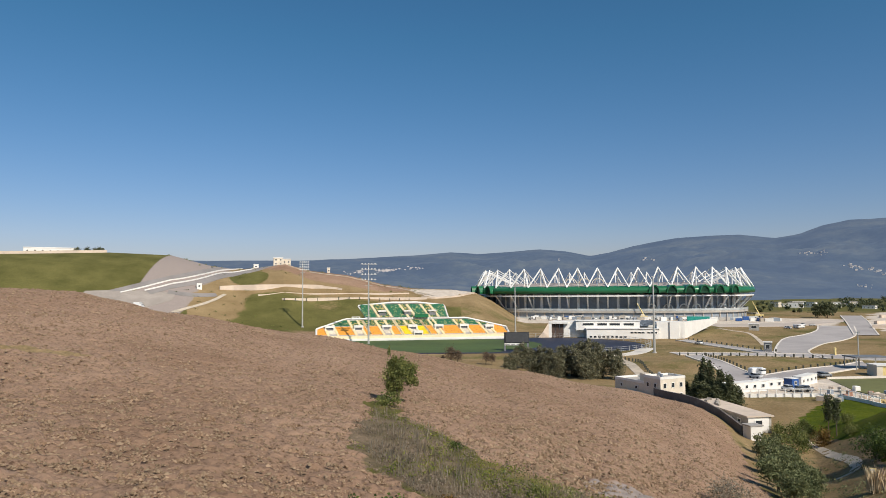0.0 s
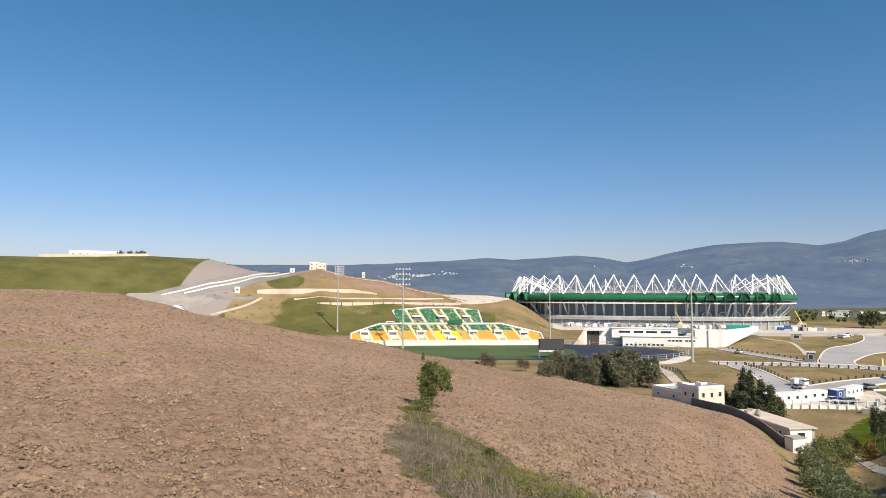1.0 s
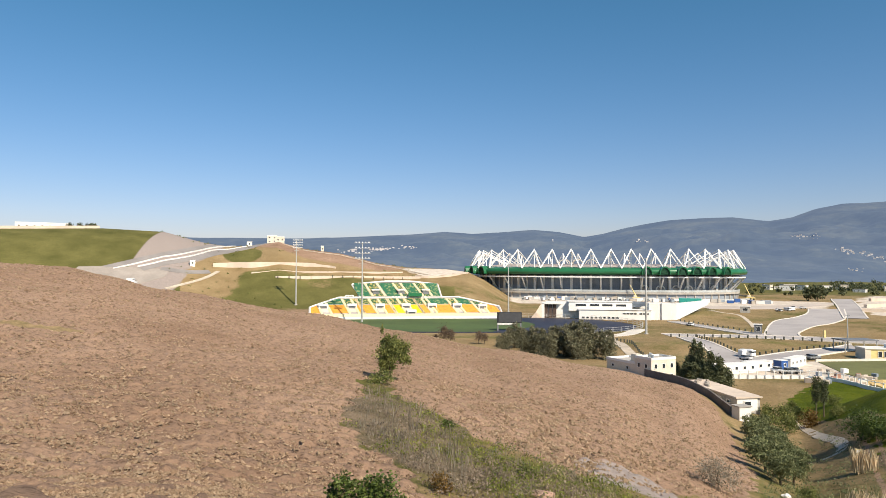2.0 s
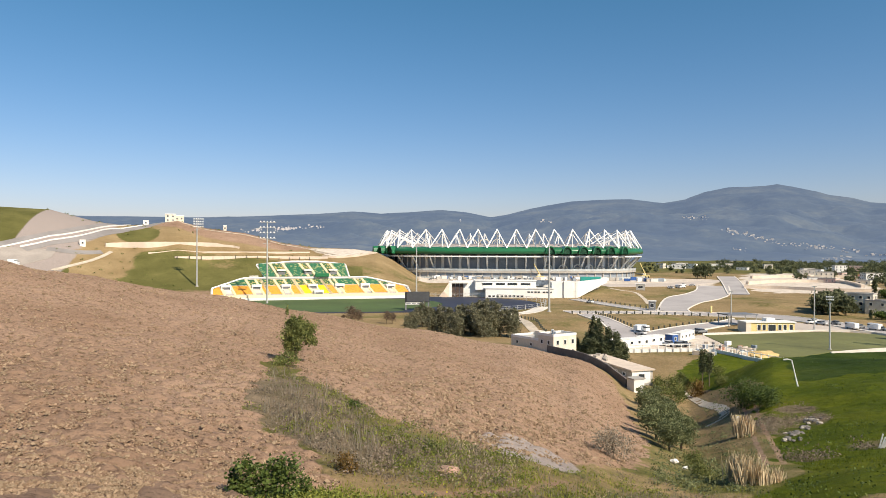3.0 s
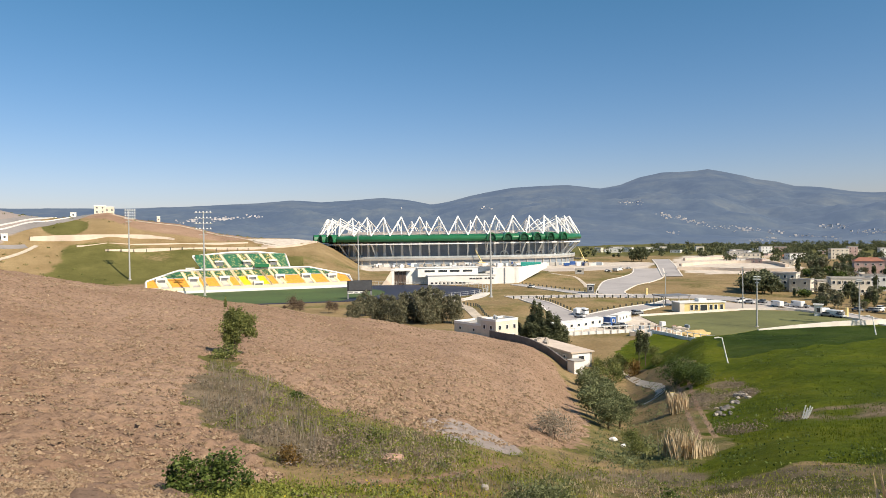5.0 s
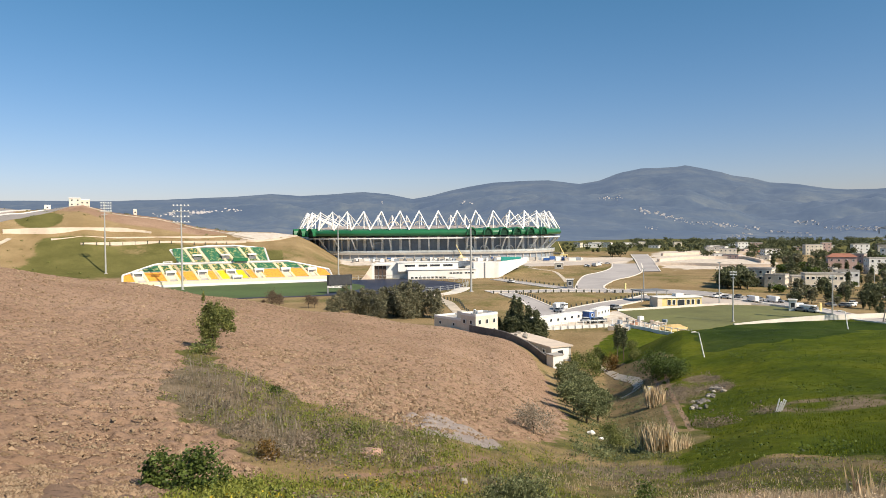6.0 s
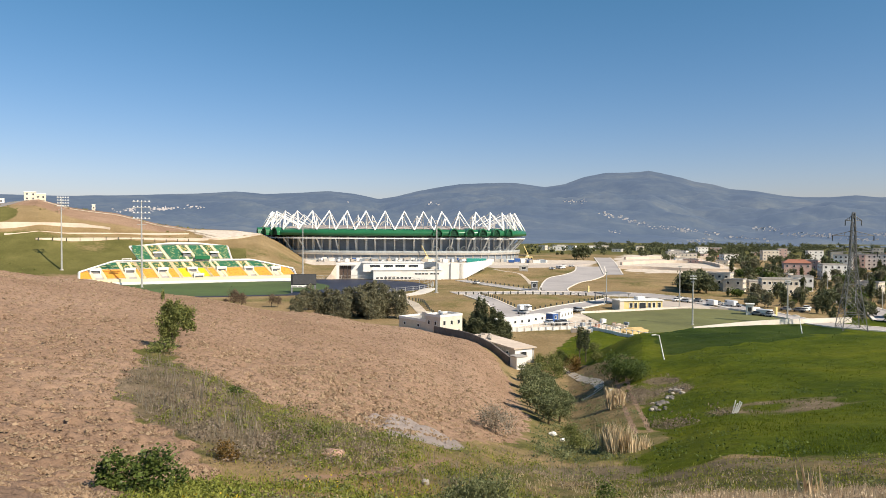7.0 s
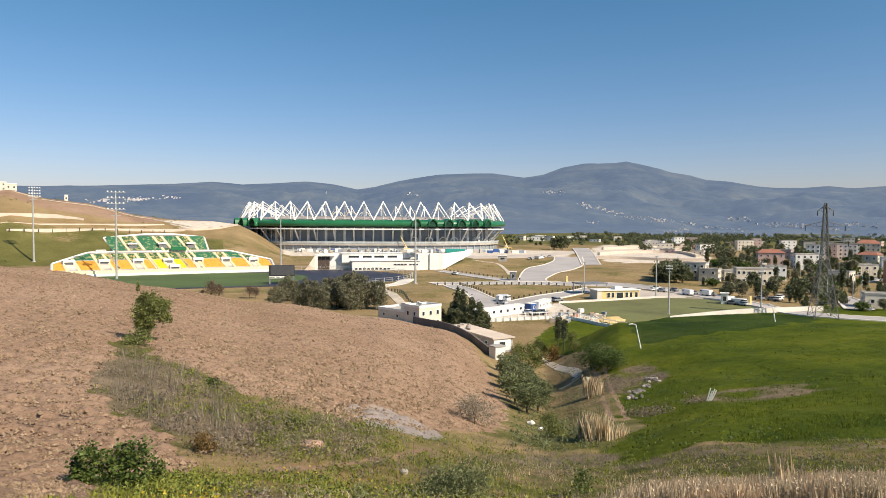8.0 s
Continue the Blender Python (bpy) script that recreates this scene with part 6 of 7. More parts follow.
wall_line("kerb_wall", [(-204, 468), (-193.5, 482.5), (-182, 506), (-173, 541), (-157, 566)], 0.9, 0.4, WHITE, "pale crash wall beside the hill road", "wall")
post_fence("post_row", [(-113, 487.5), (-77, 505), (-45, 520), (-20, 532)], 8, 2.2, BOLLARD, "row of dark posts along the terrace", 0.5)
post_fence("post_row", [(134, 376), (139, 347), (144, 317), (148, 303)], 4.5, 1.3, BOLLARD, "row of small dark posts beside the drive", 0.5)
post_fence("post_row", [(100, 292), (118, 288.5), (131, 284.5), (146, 279), (157, 273)], 3.4, 1.3, BOLLARD, "row of small dark posts beside the road", 0.5)
post_fence("post_row", [(99, 222), (117, 235.5), (140.5, 249), (158, 265)], 4.0, 1.1, BOLLARD, "row of small dark posts beside the lane", 0.45)
post_fence("post_row", [(110.5, 290), (107.5, 268), (105, 249), (103, 224)], 4.0, 1.1, BOLLARD, "row of small dark posts beside the lane", 0.45)
post_fence("post_row", [(70, 290), (73, 262), (69, 232), (66, 208)], 4.0, 1.2, BOLLARD, "row of small dark posts beside the footpath", 0.45)
wall_line("site_wall", [(76, 182), (90, 181), (102, 178), (104, 165), (107, 154)], 0.9, 0.4, WHITE, "low white wall round the work yard", "wall")
post_fence("site_fence", [(76, 181.5), (90, 180.5), (102, 177.5), (104, 164.5), (107, 153.5)], 2.2, 2.3, WHITE, "white post fence round the work yard", 0.2, (2.1,))
wall_line("field_wall", [(134, 173), (150, 173.5), (166, 173), (180, 171.5), (192, 170)], 1.5, 0.6, KERB, "long pale wall at the sports field's near side", "wall", (-28.2, -27.6, -27.1, -26.9, -26.8))
wall_line("field_kerb", [(119, 214.5), (145.8, 217.2), (167, 218.7), (179.3, 211), (179.3, 198), (177, 179.5)], 0.7, 0.5, KERB, "pale kerb wall at the sports field's far side", "wall")
bm = bmesh.new()
prism(bm, [(119, 213.5), (146, 216), (167, 217.5), (178.5, 209.5), (178.5, 198), (176, 176), (160, 174.6), (136, 174.2), (122, 168), (112, 166), (113, 190)], -29.2, -28.36)
tagged(part("sports_field", bm, PITCH), "plain green grass sports field", "sports field", kind="structure")
# dirt banks on the cleared site, in steps
for pts, h in (([(298, 474), (348, 492), (375, 475), (355, 427)], 2.2), ([(278, 446), (297, 434), (315, 411), (341, 396)], 2.0), ([(356, 560), (420, 580), (470, 560), (440, 500)], 2.4)):
    wall_line("earth_bank", pts, h, 2.5, PALE_WALL, "pale stepped earth bank at the building site", "earth bank")


# ---- work yard, huts, gatehouse ----
def site_hut(p, turn, n, material, label):
    ob = thing("site_hut", Matrix.Translation(p) @ pose(0, 0, 0, 0, 0, turn), label, "site hut", "site huts")
    w = n * 3.0
    bm = bmesh.new()
    box(bm, 0, 0, 1.3, w, 2.6, 2.7, bevel=0.05)
    part("body", bm, material, ob)
    bm = bmesh.new()
    box(bm, 0, 0, 2.72, w + 0.2, 2.8, 0.14)
    part("roof", bm, WHITE, ob)
    for k in range(n):
        opening(ob, (k - (n - 1) / 2) * 3.0, -1.32, 1.5, 0.9, 0.9, 0)
    return ob


site_hut(spot(23.4, 208), 22, 5, WHITE, "row of white prefabricated site huts")
site_hut(spot(25.1, 216), 22, 3, WHITE, "row of white prefabricated site huts")
site_hut(spot(26.7, 221), 30, 1, BLUE, "blue painted site container")
site_hut(spot(27.6, 230), 42, 4, WHITE, "row of white prefabricated site huts")


def make_gatehouse():
    ob = thing("gatehouse", Matrix.Translation((147, 222, -28.5)) @ pose(0, 0, 0, 0, 0, -6), "low yellow gatehouse with white flat roof", "gatehouse")
    bm = bmesh.new()
    box(bm, 0, 0, 1.6, 17, 6, 3.6)
    part("wall", bm, YELLOW, ob)
    bm = bmesh.new()
    box(bm, 0, 0, 3.5, 17.8, 6.8, 0.35)
    part("roof", bm, WHITE, ob)
    bm = bmesh.new()
    box(bm, 0.5, -0.5, 4.2, 3, 3, 1.2)
    part("roof_box", bm, WHITE, ob)
    bm = bmesh.new()
    box(bm, -7.9, -0.05, 1.6, 1.8, 6.3, 3.5)
    part("end_bay", bm, CREAM, ob, "cream end bay")
    for x in (-4.2, -2.4, 3.2, 5.0, 7.2):
        opening(ob, x, -3.03, 1.7, 1.1, 1.9, 0)
    opening(ob, 0.4, -3.03, 1.5, 2.6, 2.4, 0, name="door")
    bm = bmesh.new()
    box(bm, 0, 0, 4.4, 12, 8, 0.4)
    aw = thing("canopy_roof", Matrix.Translation((147, 240, -28.5)), "dark flat canopy over the gate lane", "canopy")
    part("roof", bm, DARK, aw)
    for x in (-5.5, 5.5):
        for y in (-3.5, 3.5):
            bm = bmesh.new()
            tube(bm, (x, y, -0.2), (x, y, 4.3), 0.2, 0.2, 6)
            part("post", bm, GALV, aw)
    # heap of yellow sand
    p = spot(33.2, 203)
    bm = bmesh.new()
    bmesh.ops.create_uvsphere(bm, u_segments=20, v_segments=10, radius=1)
    for v in bm.verts:
        k = 1 + 0.25 * noise.noise(v.co * 2.1)
        v.co = Vector((v.co.x * 5.0 * k, v.co.y * 3.0 * k, max(v.co.z, -0.1) ** 1.0 * 1.5 * k if v.co.z > 0 else -0.2))
    t = part("sand_heap", bm, SAND)
    t.location = p
    tagged(t, "heap of yellow sand at the yard's corner", "sand heap")
    for az, d, w, h, m, n, l in ((24.3, 480, 6, 4, CONCRETE, "booth", "small grey concrete booth on the slope"), (25.2, 339, 3.2, 4.2, DARK, "sign_box", "dark box sign on a white foot"), (41.8, 262, 2.4, 3.8, WHITE, "guard_booth", "small white guard booth with open sides")):
        ob = thing(n, Matrix.Translation(spot(az, d)) @ pose(0, 0, 0, 0, 0, -az), l, n.replace("_", " "))
        bm = bmesh.new()
        box(bm, 0, 0, h / 2, w, w * 0.8, h, bevel=0.06)
        part("body", bm, m, ob)
        bm = bmesh.new()
        box(bm, 0, 0, h + 0.15, w + 0.7, w * 0.8 + 0.7, 0.3)
        part("roof", bm, WHITE, ob)
        opening(ob, 0, -w * 0.4 - 0.02, h * 0.55, w * 0.5, h * 0.45, 0)
    for az, d in ((29.6, 332), (43.6, 262)):
        p = spot(az, d)
        bm = bmesh.new()
        box(bm, 0, 0, 1.5, 0.8, 0.8, 3.4, bevel=0.1)
        t = part("marker_post", bm, YELLOW)
        t.location = p
        tagged(t, "tall yellow marker post beside the road", "post", "marker posts")
    # mixer and rubble in the yard
    rng = random.Random(8)
    for k in range(26):
        q = spot(rng.uniform(28.2, 33.0), rng.uniform(196, 222))
        bm = bmesh.new()
        box(bm, 0, 0, 0.5, rng.uniform(0.8, 2.6), rng.uniform(0.6, 1.6), rng.uniform(0.8, 1.8), rng.uniform(0, 180), 0.1)
        t = part("building_material", bm, rng.choice([STONE, BRICK, WHITE, GREY, PALE_WALL]))
        t.location = q
        tagged(t, "stacked building material in the work yard", "material stack", "yard stacks")


make_gatehouse()


# ---- cars and trucks ----
def car_paint(name, c):
    return plain_mat(name, c, 0.25, vary=0.05)


PAINTS = [car_paint("white_car_paint", (0.75, 0.75, 0.74)), car_paint("grey_car_paint", (0.22, 0.23, 0.24)), car_paint("blue_car_paint", (0.05, 0.10, 0.28)), car_paint("silver_car_paint", (0.5, 0.5, 0.5)), car_paint("red_car_paint", (0.40, 0.05, 0.04))]
TONES = ["white", "dark grey", "blue", "silver", "red"]


def car(m, tone, van=False):
    ob = thing("van" if van else "car", m, TONES[tone] + (" parked delivery van" if van else " parked passenger car on the plain"), "van" if van else "car", "parked vehicles")
    bm = bmesh.new()
    if van:
        box(bm, 0, 0, 1.35, 5.2, 2.0, 2.0, bevel=0.2)
    else:
        box(bm, 0, 0, 0.68, 4.3, 1.75, 0.75, bevel=0.18)
    part("body", bm, PAINTS[tone], ob)
    bm = bmesh.new()
    if van:
        box(bm, 1.9, 0, 1.8, 1.45, 2.03, 0.6, bevel=0.1)
    else:
        box(bm, -0.2, 0, 1.25, 2.3, 1.55, 0.6, bevel=0.22)
    part("cabin", bm, GLASS, ob)
    if not van:
        bm = bmesh.new()
        box(bm, -0.25, 0, 1.53, 1.7, 1.45, 0.08, bevel=0.03)
        part("roof", bm, PAINTS[tone], ob)
    for x in (-1.35, 1.35):
        for y in (-0.82, 0.82):
            bm = bmesh.new()
            tube(bm, (x, y - 0.1, 0.33), (x, y + 0.1, 0.33), 0.33, 0.33, 12)
            part("wheel", bm, RUBBER, ob)
    return ob


CARS = [car(Matrix.Translation(spot(18.35, 170)) @ pose(0, 0, 0, 0, 0, 100), 1)] + [car(Matrix.Translation(spot(a, 612)), t, v) for a, t, v in ((8.0, 0, True), (9.4, 0, False), (10.6, 3, False), (12.0, 0, True))]
rng = random.Random(12)
for az, d, n, da, dd in ((11, 575, 12, 8, 18), (17, 575, 16, 10, 18), (24.4, 242, 3, 1.2, 10), (27.0, 214, 3, 1.5, 4), (29, 250, 2, 1.0, 4), (37.5, 305, 4, 2.5, 16), (40, 292, 6, 2.5, 14), (42.5, 262, 5, 2, 10), (20.2, 372, 2, 0.4, 3), (45, 285, 4, 1.5, 10), (27.5, 520, 6, 2, 30), (-24.1, 485, 3, 0.8, 8)):
    for k in range(n):
        src = rng.choice(CARS)
        copy_thing(src, Matrix.Translation(spot(az + rng.uniform(-da, da) * 0.5, d + rng.uniform(-dd, dd) * 0.5, 0.15)) @ pose(0, 0, 0, 0, 0, rng.choice([0, 90, 20, -70]) + rng.uniform(-8, 8)))


# ---- cranes and clutter at the foot of the stadium ----
def crane(az, d, tilt, label):
    ob = thing("crane", Matrix.Translation(spot(az, d)) @ pose(0, 0, 0, 0, 0, -az), label, "crane", "mobile cranes")
    bm = bmesh.new()
    box(bm, 0, 0, 1.6, 7, 2.6, 1.8, bevel=0.15)
    part("chassis", bm, YELLOW, ob)
    bm = bmesh.new()
    end = Vector((math.sin(radians(tilt)) * 12, 0, 2.4 + math.cos(radians(tilt)) * 12))
    tube(bm, (0, 0, 2.4), end, 0.5, 0.32, 4)
    part("boom", bm, YELLOW, ob)
    bm = bmesh.new()
    box(bm, -1.5, 0, 3.0, 2.2, 2.2, 1.8, bevel=0.15)
    part("cab", bm, CREAM, ob)
    for x in (-2.4, 0, 2.4):
        bm = bmesh.new()
        tube(bm, (x, -1.4, 0.7), (x, 1.4, 0.7), 0.7, 0.7, 10)
        part("axle_wheels", bm, RUBBER, ob)
    return ob


crane(16.3, 590, -28, "yellow mobile crane with raised boom at the stadium")
crane(24.7, 640, -25, "yellow mobile crane with raised boom at the stadium")
rng = random.Random(21)
for k in range(70):
    az = rng.uniform(7.0, 26.5)
    q = spot(az, rng.uniform(566, 592))
    bm = bmesh.new()
    box(bm, 0, 0, 1.2, rng.uniform(1.5, 6), rng.uniform(1.5, 3), rng.uniform(2.0, 3.4), rng.uniform(-20, 20), 0.1)
    t = part("site_crate", bm, rng.choice([WHITE, WHITE, GREY, CONCRETE, BLUE, STONE]))
    t.location = q
    tagged(t, "site container or stacked material by the stadium", "container", "stadium site clutter")
bm = bmesh.new()
box(bm, 0, 0, 2.0, 16, 5, 4.2, 0, 0.3)
t = part("site_tent", bm, TEAL)
t.matrix_world = Matrix.Translation(spot(20.35, 556)) @ pose(0, 0, 0, 0, 0, -18)
tagged(t, "teal tarpaulin-covered site shelter before the stadium", "shelter")


# ---- hilltop buildings ----
def hill_house(az, d, w, h, dep, label, mats, storeys=1, cols=4):
    p = spot(az, d, -0.3)
    return block_house("hill_building", Matrix.Translation(p) @ pose(0, 0, 0, 0, 0, -az), w, dep, h, mats, label, "building", storeys, cols, WHITE, "hilltop buildings")


hill_house(-13.55, 607, 8, 6.5, 8, "pale two-storey building on the brown hill", CREAM, 2, 2)
hill_house(-12.9, 611, 7, 5.0, 8, "pale flat-roofed building on the brown hill", CREAM, 1, 2)
hill_house(-15.3, 600, 4, 3.0, 4, "small white hut beside the hill road", WHITE, 1, 1)
hill_house(-9.5, 602, 2.4, 4.5, 2.4, "small pale tower on the hill's brow", CREAM, 1, 1)
hill_house(-24.35, 452, 7, 4.0, 4, "white gatehouse at the road fork", WHITE, 1, 3)
hill_house(-19.6, 522, 3.5, 3.5, 4, "white kiosk beside the hill road", WHITE, 1, 1)
hill_house(-29.9, 618, 36, 5.0, 12, "long white building on the green mound", WHITE, 1, 7)
wall_line("mound_wall", [polar(-33.5, 606), polar(-30, 606), polar(-26.2, 606)], 2.4, 0.6, PALE_WALL, "pale wall along the top of the green mound", "wall")
for az, k in ((-28.2, 0.5), (-27.5, 0.45), (-26.6, 0.55), (-26.9, 0.5)):
    woody("mound_tree", spot(az, 609), [(0, 0, 2.6, 2.6, 2.0, 2.0)], 700, 0.4, LEAF_DARK, "dark round tree on the green mound", "tree", int(az * -10), 0.2, 1.0, limbs=3, group="trees on the mound")


# ---- lattice pylon ----
def make_pylon():
    d = 238
    p = spot(48.5, d)
    p.z = -28.6
    H = d * math.tan(radians(1.55)) - p.z
    ob = thing("pylon", Matrix.Translation(p) @ pose(0, 0, 0, 0, 0, -30), "tall grey steel lattice power pylon", "pylon")
    half = lambda z: float(np.interp(z, (0, H * 0.55, H * 0.75, H), (3.4, 0.85, 0.7, 0.3)))
    corner = lambda z, k: Vector((half(z) * (1, 1, -1, -1)[k], half(z) * (1, -1, -1, 1)[k], z))
    zs = [0, H * 0.14, H * 0.27, H * 0.39, H * 0.5, H * 0.58, H * 0.65, H * 0.72, H * 0.79, H * 0.86, H * 0.93, H]
    for k in range(4):
        bm = bmesh.new()
        for a, b in zip(zs[:-1], zs[1:]):
            tube(bm, corner(a, k), corner(b, k), 0.17, 0.13, 4)
        part("leg", bm, DARK_STEEL, ob)
        bm = bmesh.new()
        for a, b in zip(zs[:-1], zs[1:]):
            k2 = (k + 1) % 4
            tube(bm, corner(a, k), corner(b, k2), 0.08, 0.08, 4)
            tube(bm, corner(a, k2), corner(b, k), 0.08, 0.08, 4)
            tube(bm, corner(b, k), corner(b, k2), 0.07, 0.07, 4)
        part("bracing", bm, DARK_STEEL, ob)
    for z, w in ((H * 0.80, 5.6), (H * 0.665, 6.6), (H * 0.93, 2.2)):
        for s in (-1, 1):
            bm = bmesh.new()
            tip = Vector((s * w, 0, z + 0.2))
            for y in (-1, 1):
                tube(bm, (s * half(z), y * half(z), z), tip, 0.11, 0.08, 4)
            tube(bm, (s * half(z), 0, z + 1.5), tip, 0.1, 0.08, 4)
            for q in (0.35, 0.7):
                m = Vector((s * half(z), 0, z)).lerp(tip, q)
                tube(bm, m, m + Vector((0, 0, 1.4 * (1 - q))), 0.07, 0.07, 4)
            arm = part("cross_arm", bm, DARK_STEEL, ob)
            bm = bmesh.new()
            tube(bm, tip, tip - Vector((0, 0, 1.6)), 0.14, 0.14, 6)
            part("insulator", bm, GLASS, arm)
    return ob


make_pylon()


# ---- lamp posts in the meadow, concrete posts, stones ----
def meadow_lamp(az, d, h, lean, label):
    ob = thing("lamp_post", Matrix.Translation(spot(az, d)) @ pose(0, 0, 0, 0, 0, -az) @ pose(0, 0, 0, 0, lean, 0), label, "lamp post", "leaning lamp posts")
    bm = bmesh.new()
    tube(bm, (0, 0, -0.4), (0, 0, h), 0.11, 0.07, 8)
    part("pole", bm, STEEL_WHITE, ob)
    bm = bmesh.new()
    tube(bm, (0, 0, h), (-0.55, 0, h + 0.15), 0.05, 0.05, 6)
    part("arm", bm, STEEL_WHITE, ob)
    bm = bmesh.new()
    box(bm, -0.75, 0, h + 0.17, 0.7, 0.34, 0.2, bevel=0.06)
    part("lamp_head", bm, WHITE, ob)


meadow_lamp(35.65, 112, 3.8, -12, "leaning pale lamp post in the green meadow")
meadow_lamp(45.4, 142, 3.3, -9, "leaning pale lamp post on the meadow's crest")
for k in range(5):
    p = spot(40.8 + 0.09 * k, 65 - 0.5 * (k % 2))
    bm = bmesh.new()
    box(bm, 0, 0, 0.55 - 0.08 * (k % 3), 0.10, 0.08, 1.5 - 0.15 * (k % 3), bevel=0.02)
    t = part("concrete_post", bm, WHITE)
    t.matrix_world = Matrix.Translation(p) @ pose(0, 0, 0, 4, 13 + 2.5 * ((k * 2) % 5), -41) @ pose(0, 0, -0.1)
    tagged(t, "pale concrete post leaning in a bundle", "concrete post", "bundle of posts")
rng = random.Random(31)


def stone(p, s, material, label, seed, group="", flat=0.6):
    bm = bmesh.new()
    bmesh.ops.create_icosphere(bm, subdivisions=2, radius=1)
    for v in bm.verts:
        k = 1 + 0.35 * noise.noise(v.co * 1.7 + Vector((seed, 0, 0)))
        v.co = Vector((v.co.x * s * k, v.co.y * s * 0.8 * k, v.co.z * s * flat * k))
    t = part("stone", bm, material)
    t.matrix_world = Matrix.Translation(p) @ pose(0, 0, 0, 0, 0, seed * 40)
    tagged(t, label, "stone", group)


stone(spot(8.85, 29.3, 0.05), 0.55, PINK_STONE, "flat pinkish boulder in the weeds", 1, flat=0.42)
stone(spot(19.5, 26.6, 0.03), 0.28, STONE, "small pale stone on the verge", 2)
stone(spot(16.6, 27.2, 0.03), 0.2, STONE, "small pale stone on the verge", 3)
stone(spot(27.0, 63, 0.3), 0.35, WHITE, "white block under the olives", 4)
stone(spot(27.8, 61, 0.2), 0.25, WHITE, "white block under the olives", 5)
for k in range(34):
    f = rng.random()
    stone(spot(35.2 + 1.7 * f + rng.uniform(-0.5, 0.5), 74 + 15 * f + rng.uniform(-3, 3), 0.05), rng.uniform(0.15, 0.42), STONE if k % 4 == 0 else DARK_WALL, "grey field stone in a loose heap", k + 9, "heap of field stones")
# road sign at the bend
p = spot(31.6, 82)
sg = thing("road_sign", Matrix.Translation(p) @ pose(0, 0, 0, 0, 0, -31), "small red and white warning sign at the track", "road sign")
bm = bmesh.new()
tube(bm, (0, 0, -0.3), (0, 0, 2.2), 0.05, 0.05, 6)
part("post", bm, GALV, sg)
bm = bmesh.new()
box(bm, 0, -0.06, 2.0, 0.55, 0.05, 0.55, bevel=0.02)
part("plate", bm, YELLOW, sg)
bm = bmesh.new()
box(bm, 0, -0.1, 2.0, 0.36, 0.03, 0.36)
part("plate_face", bm, WHITE, sg)


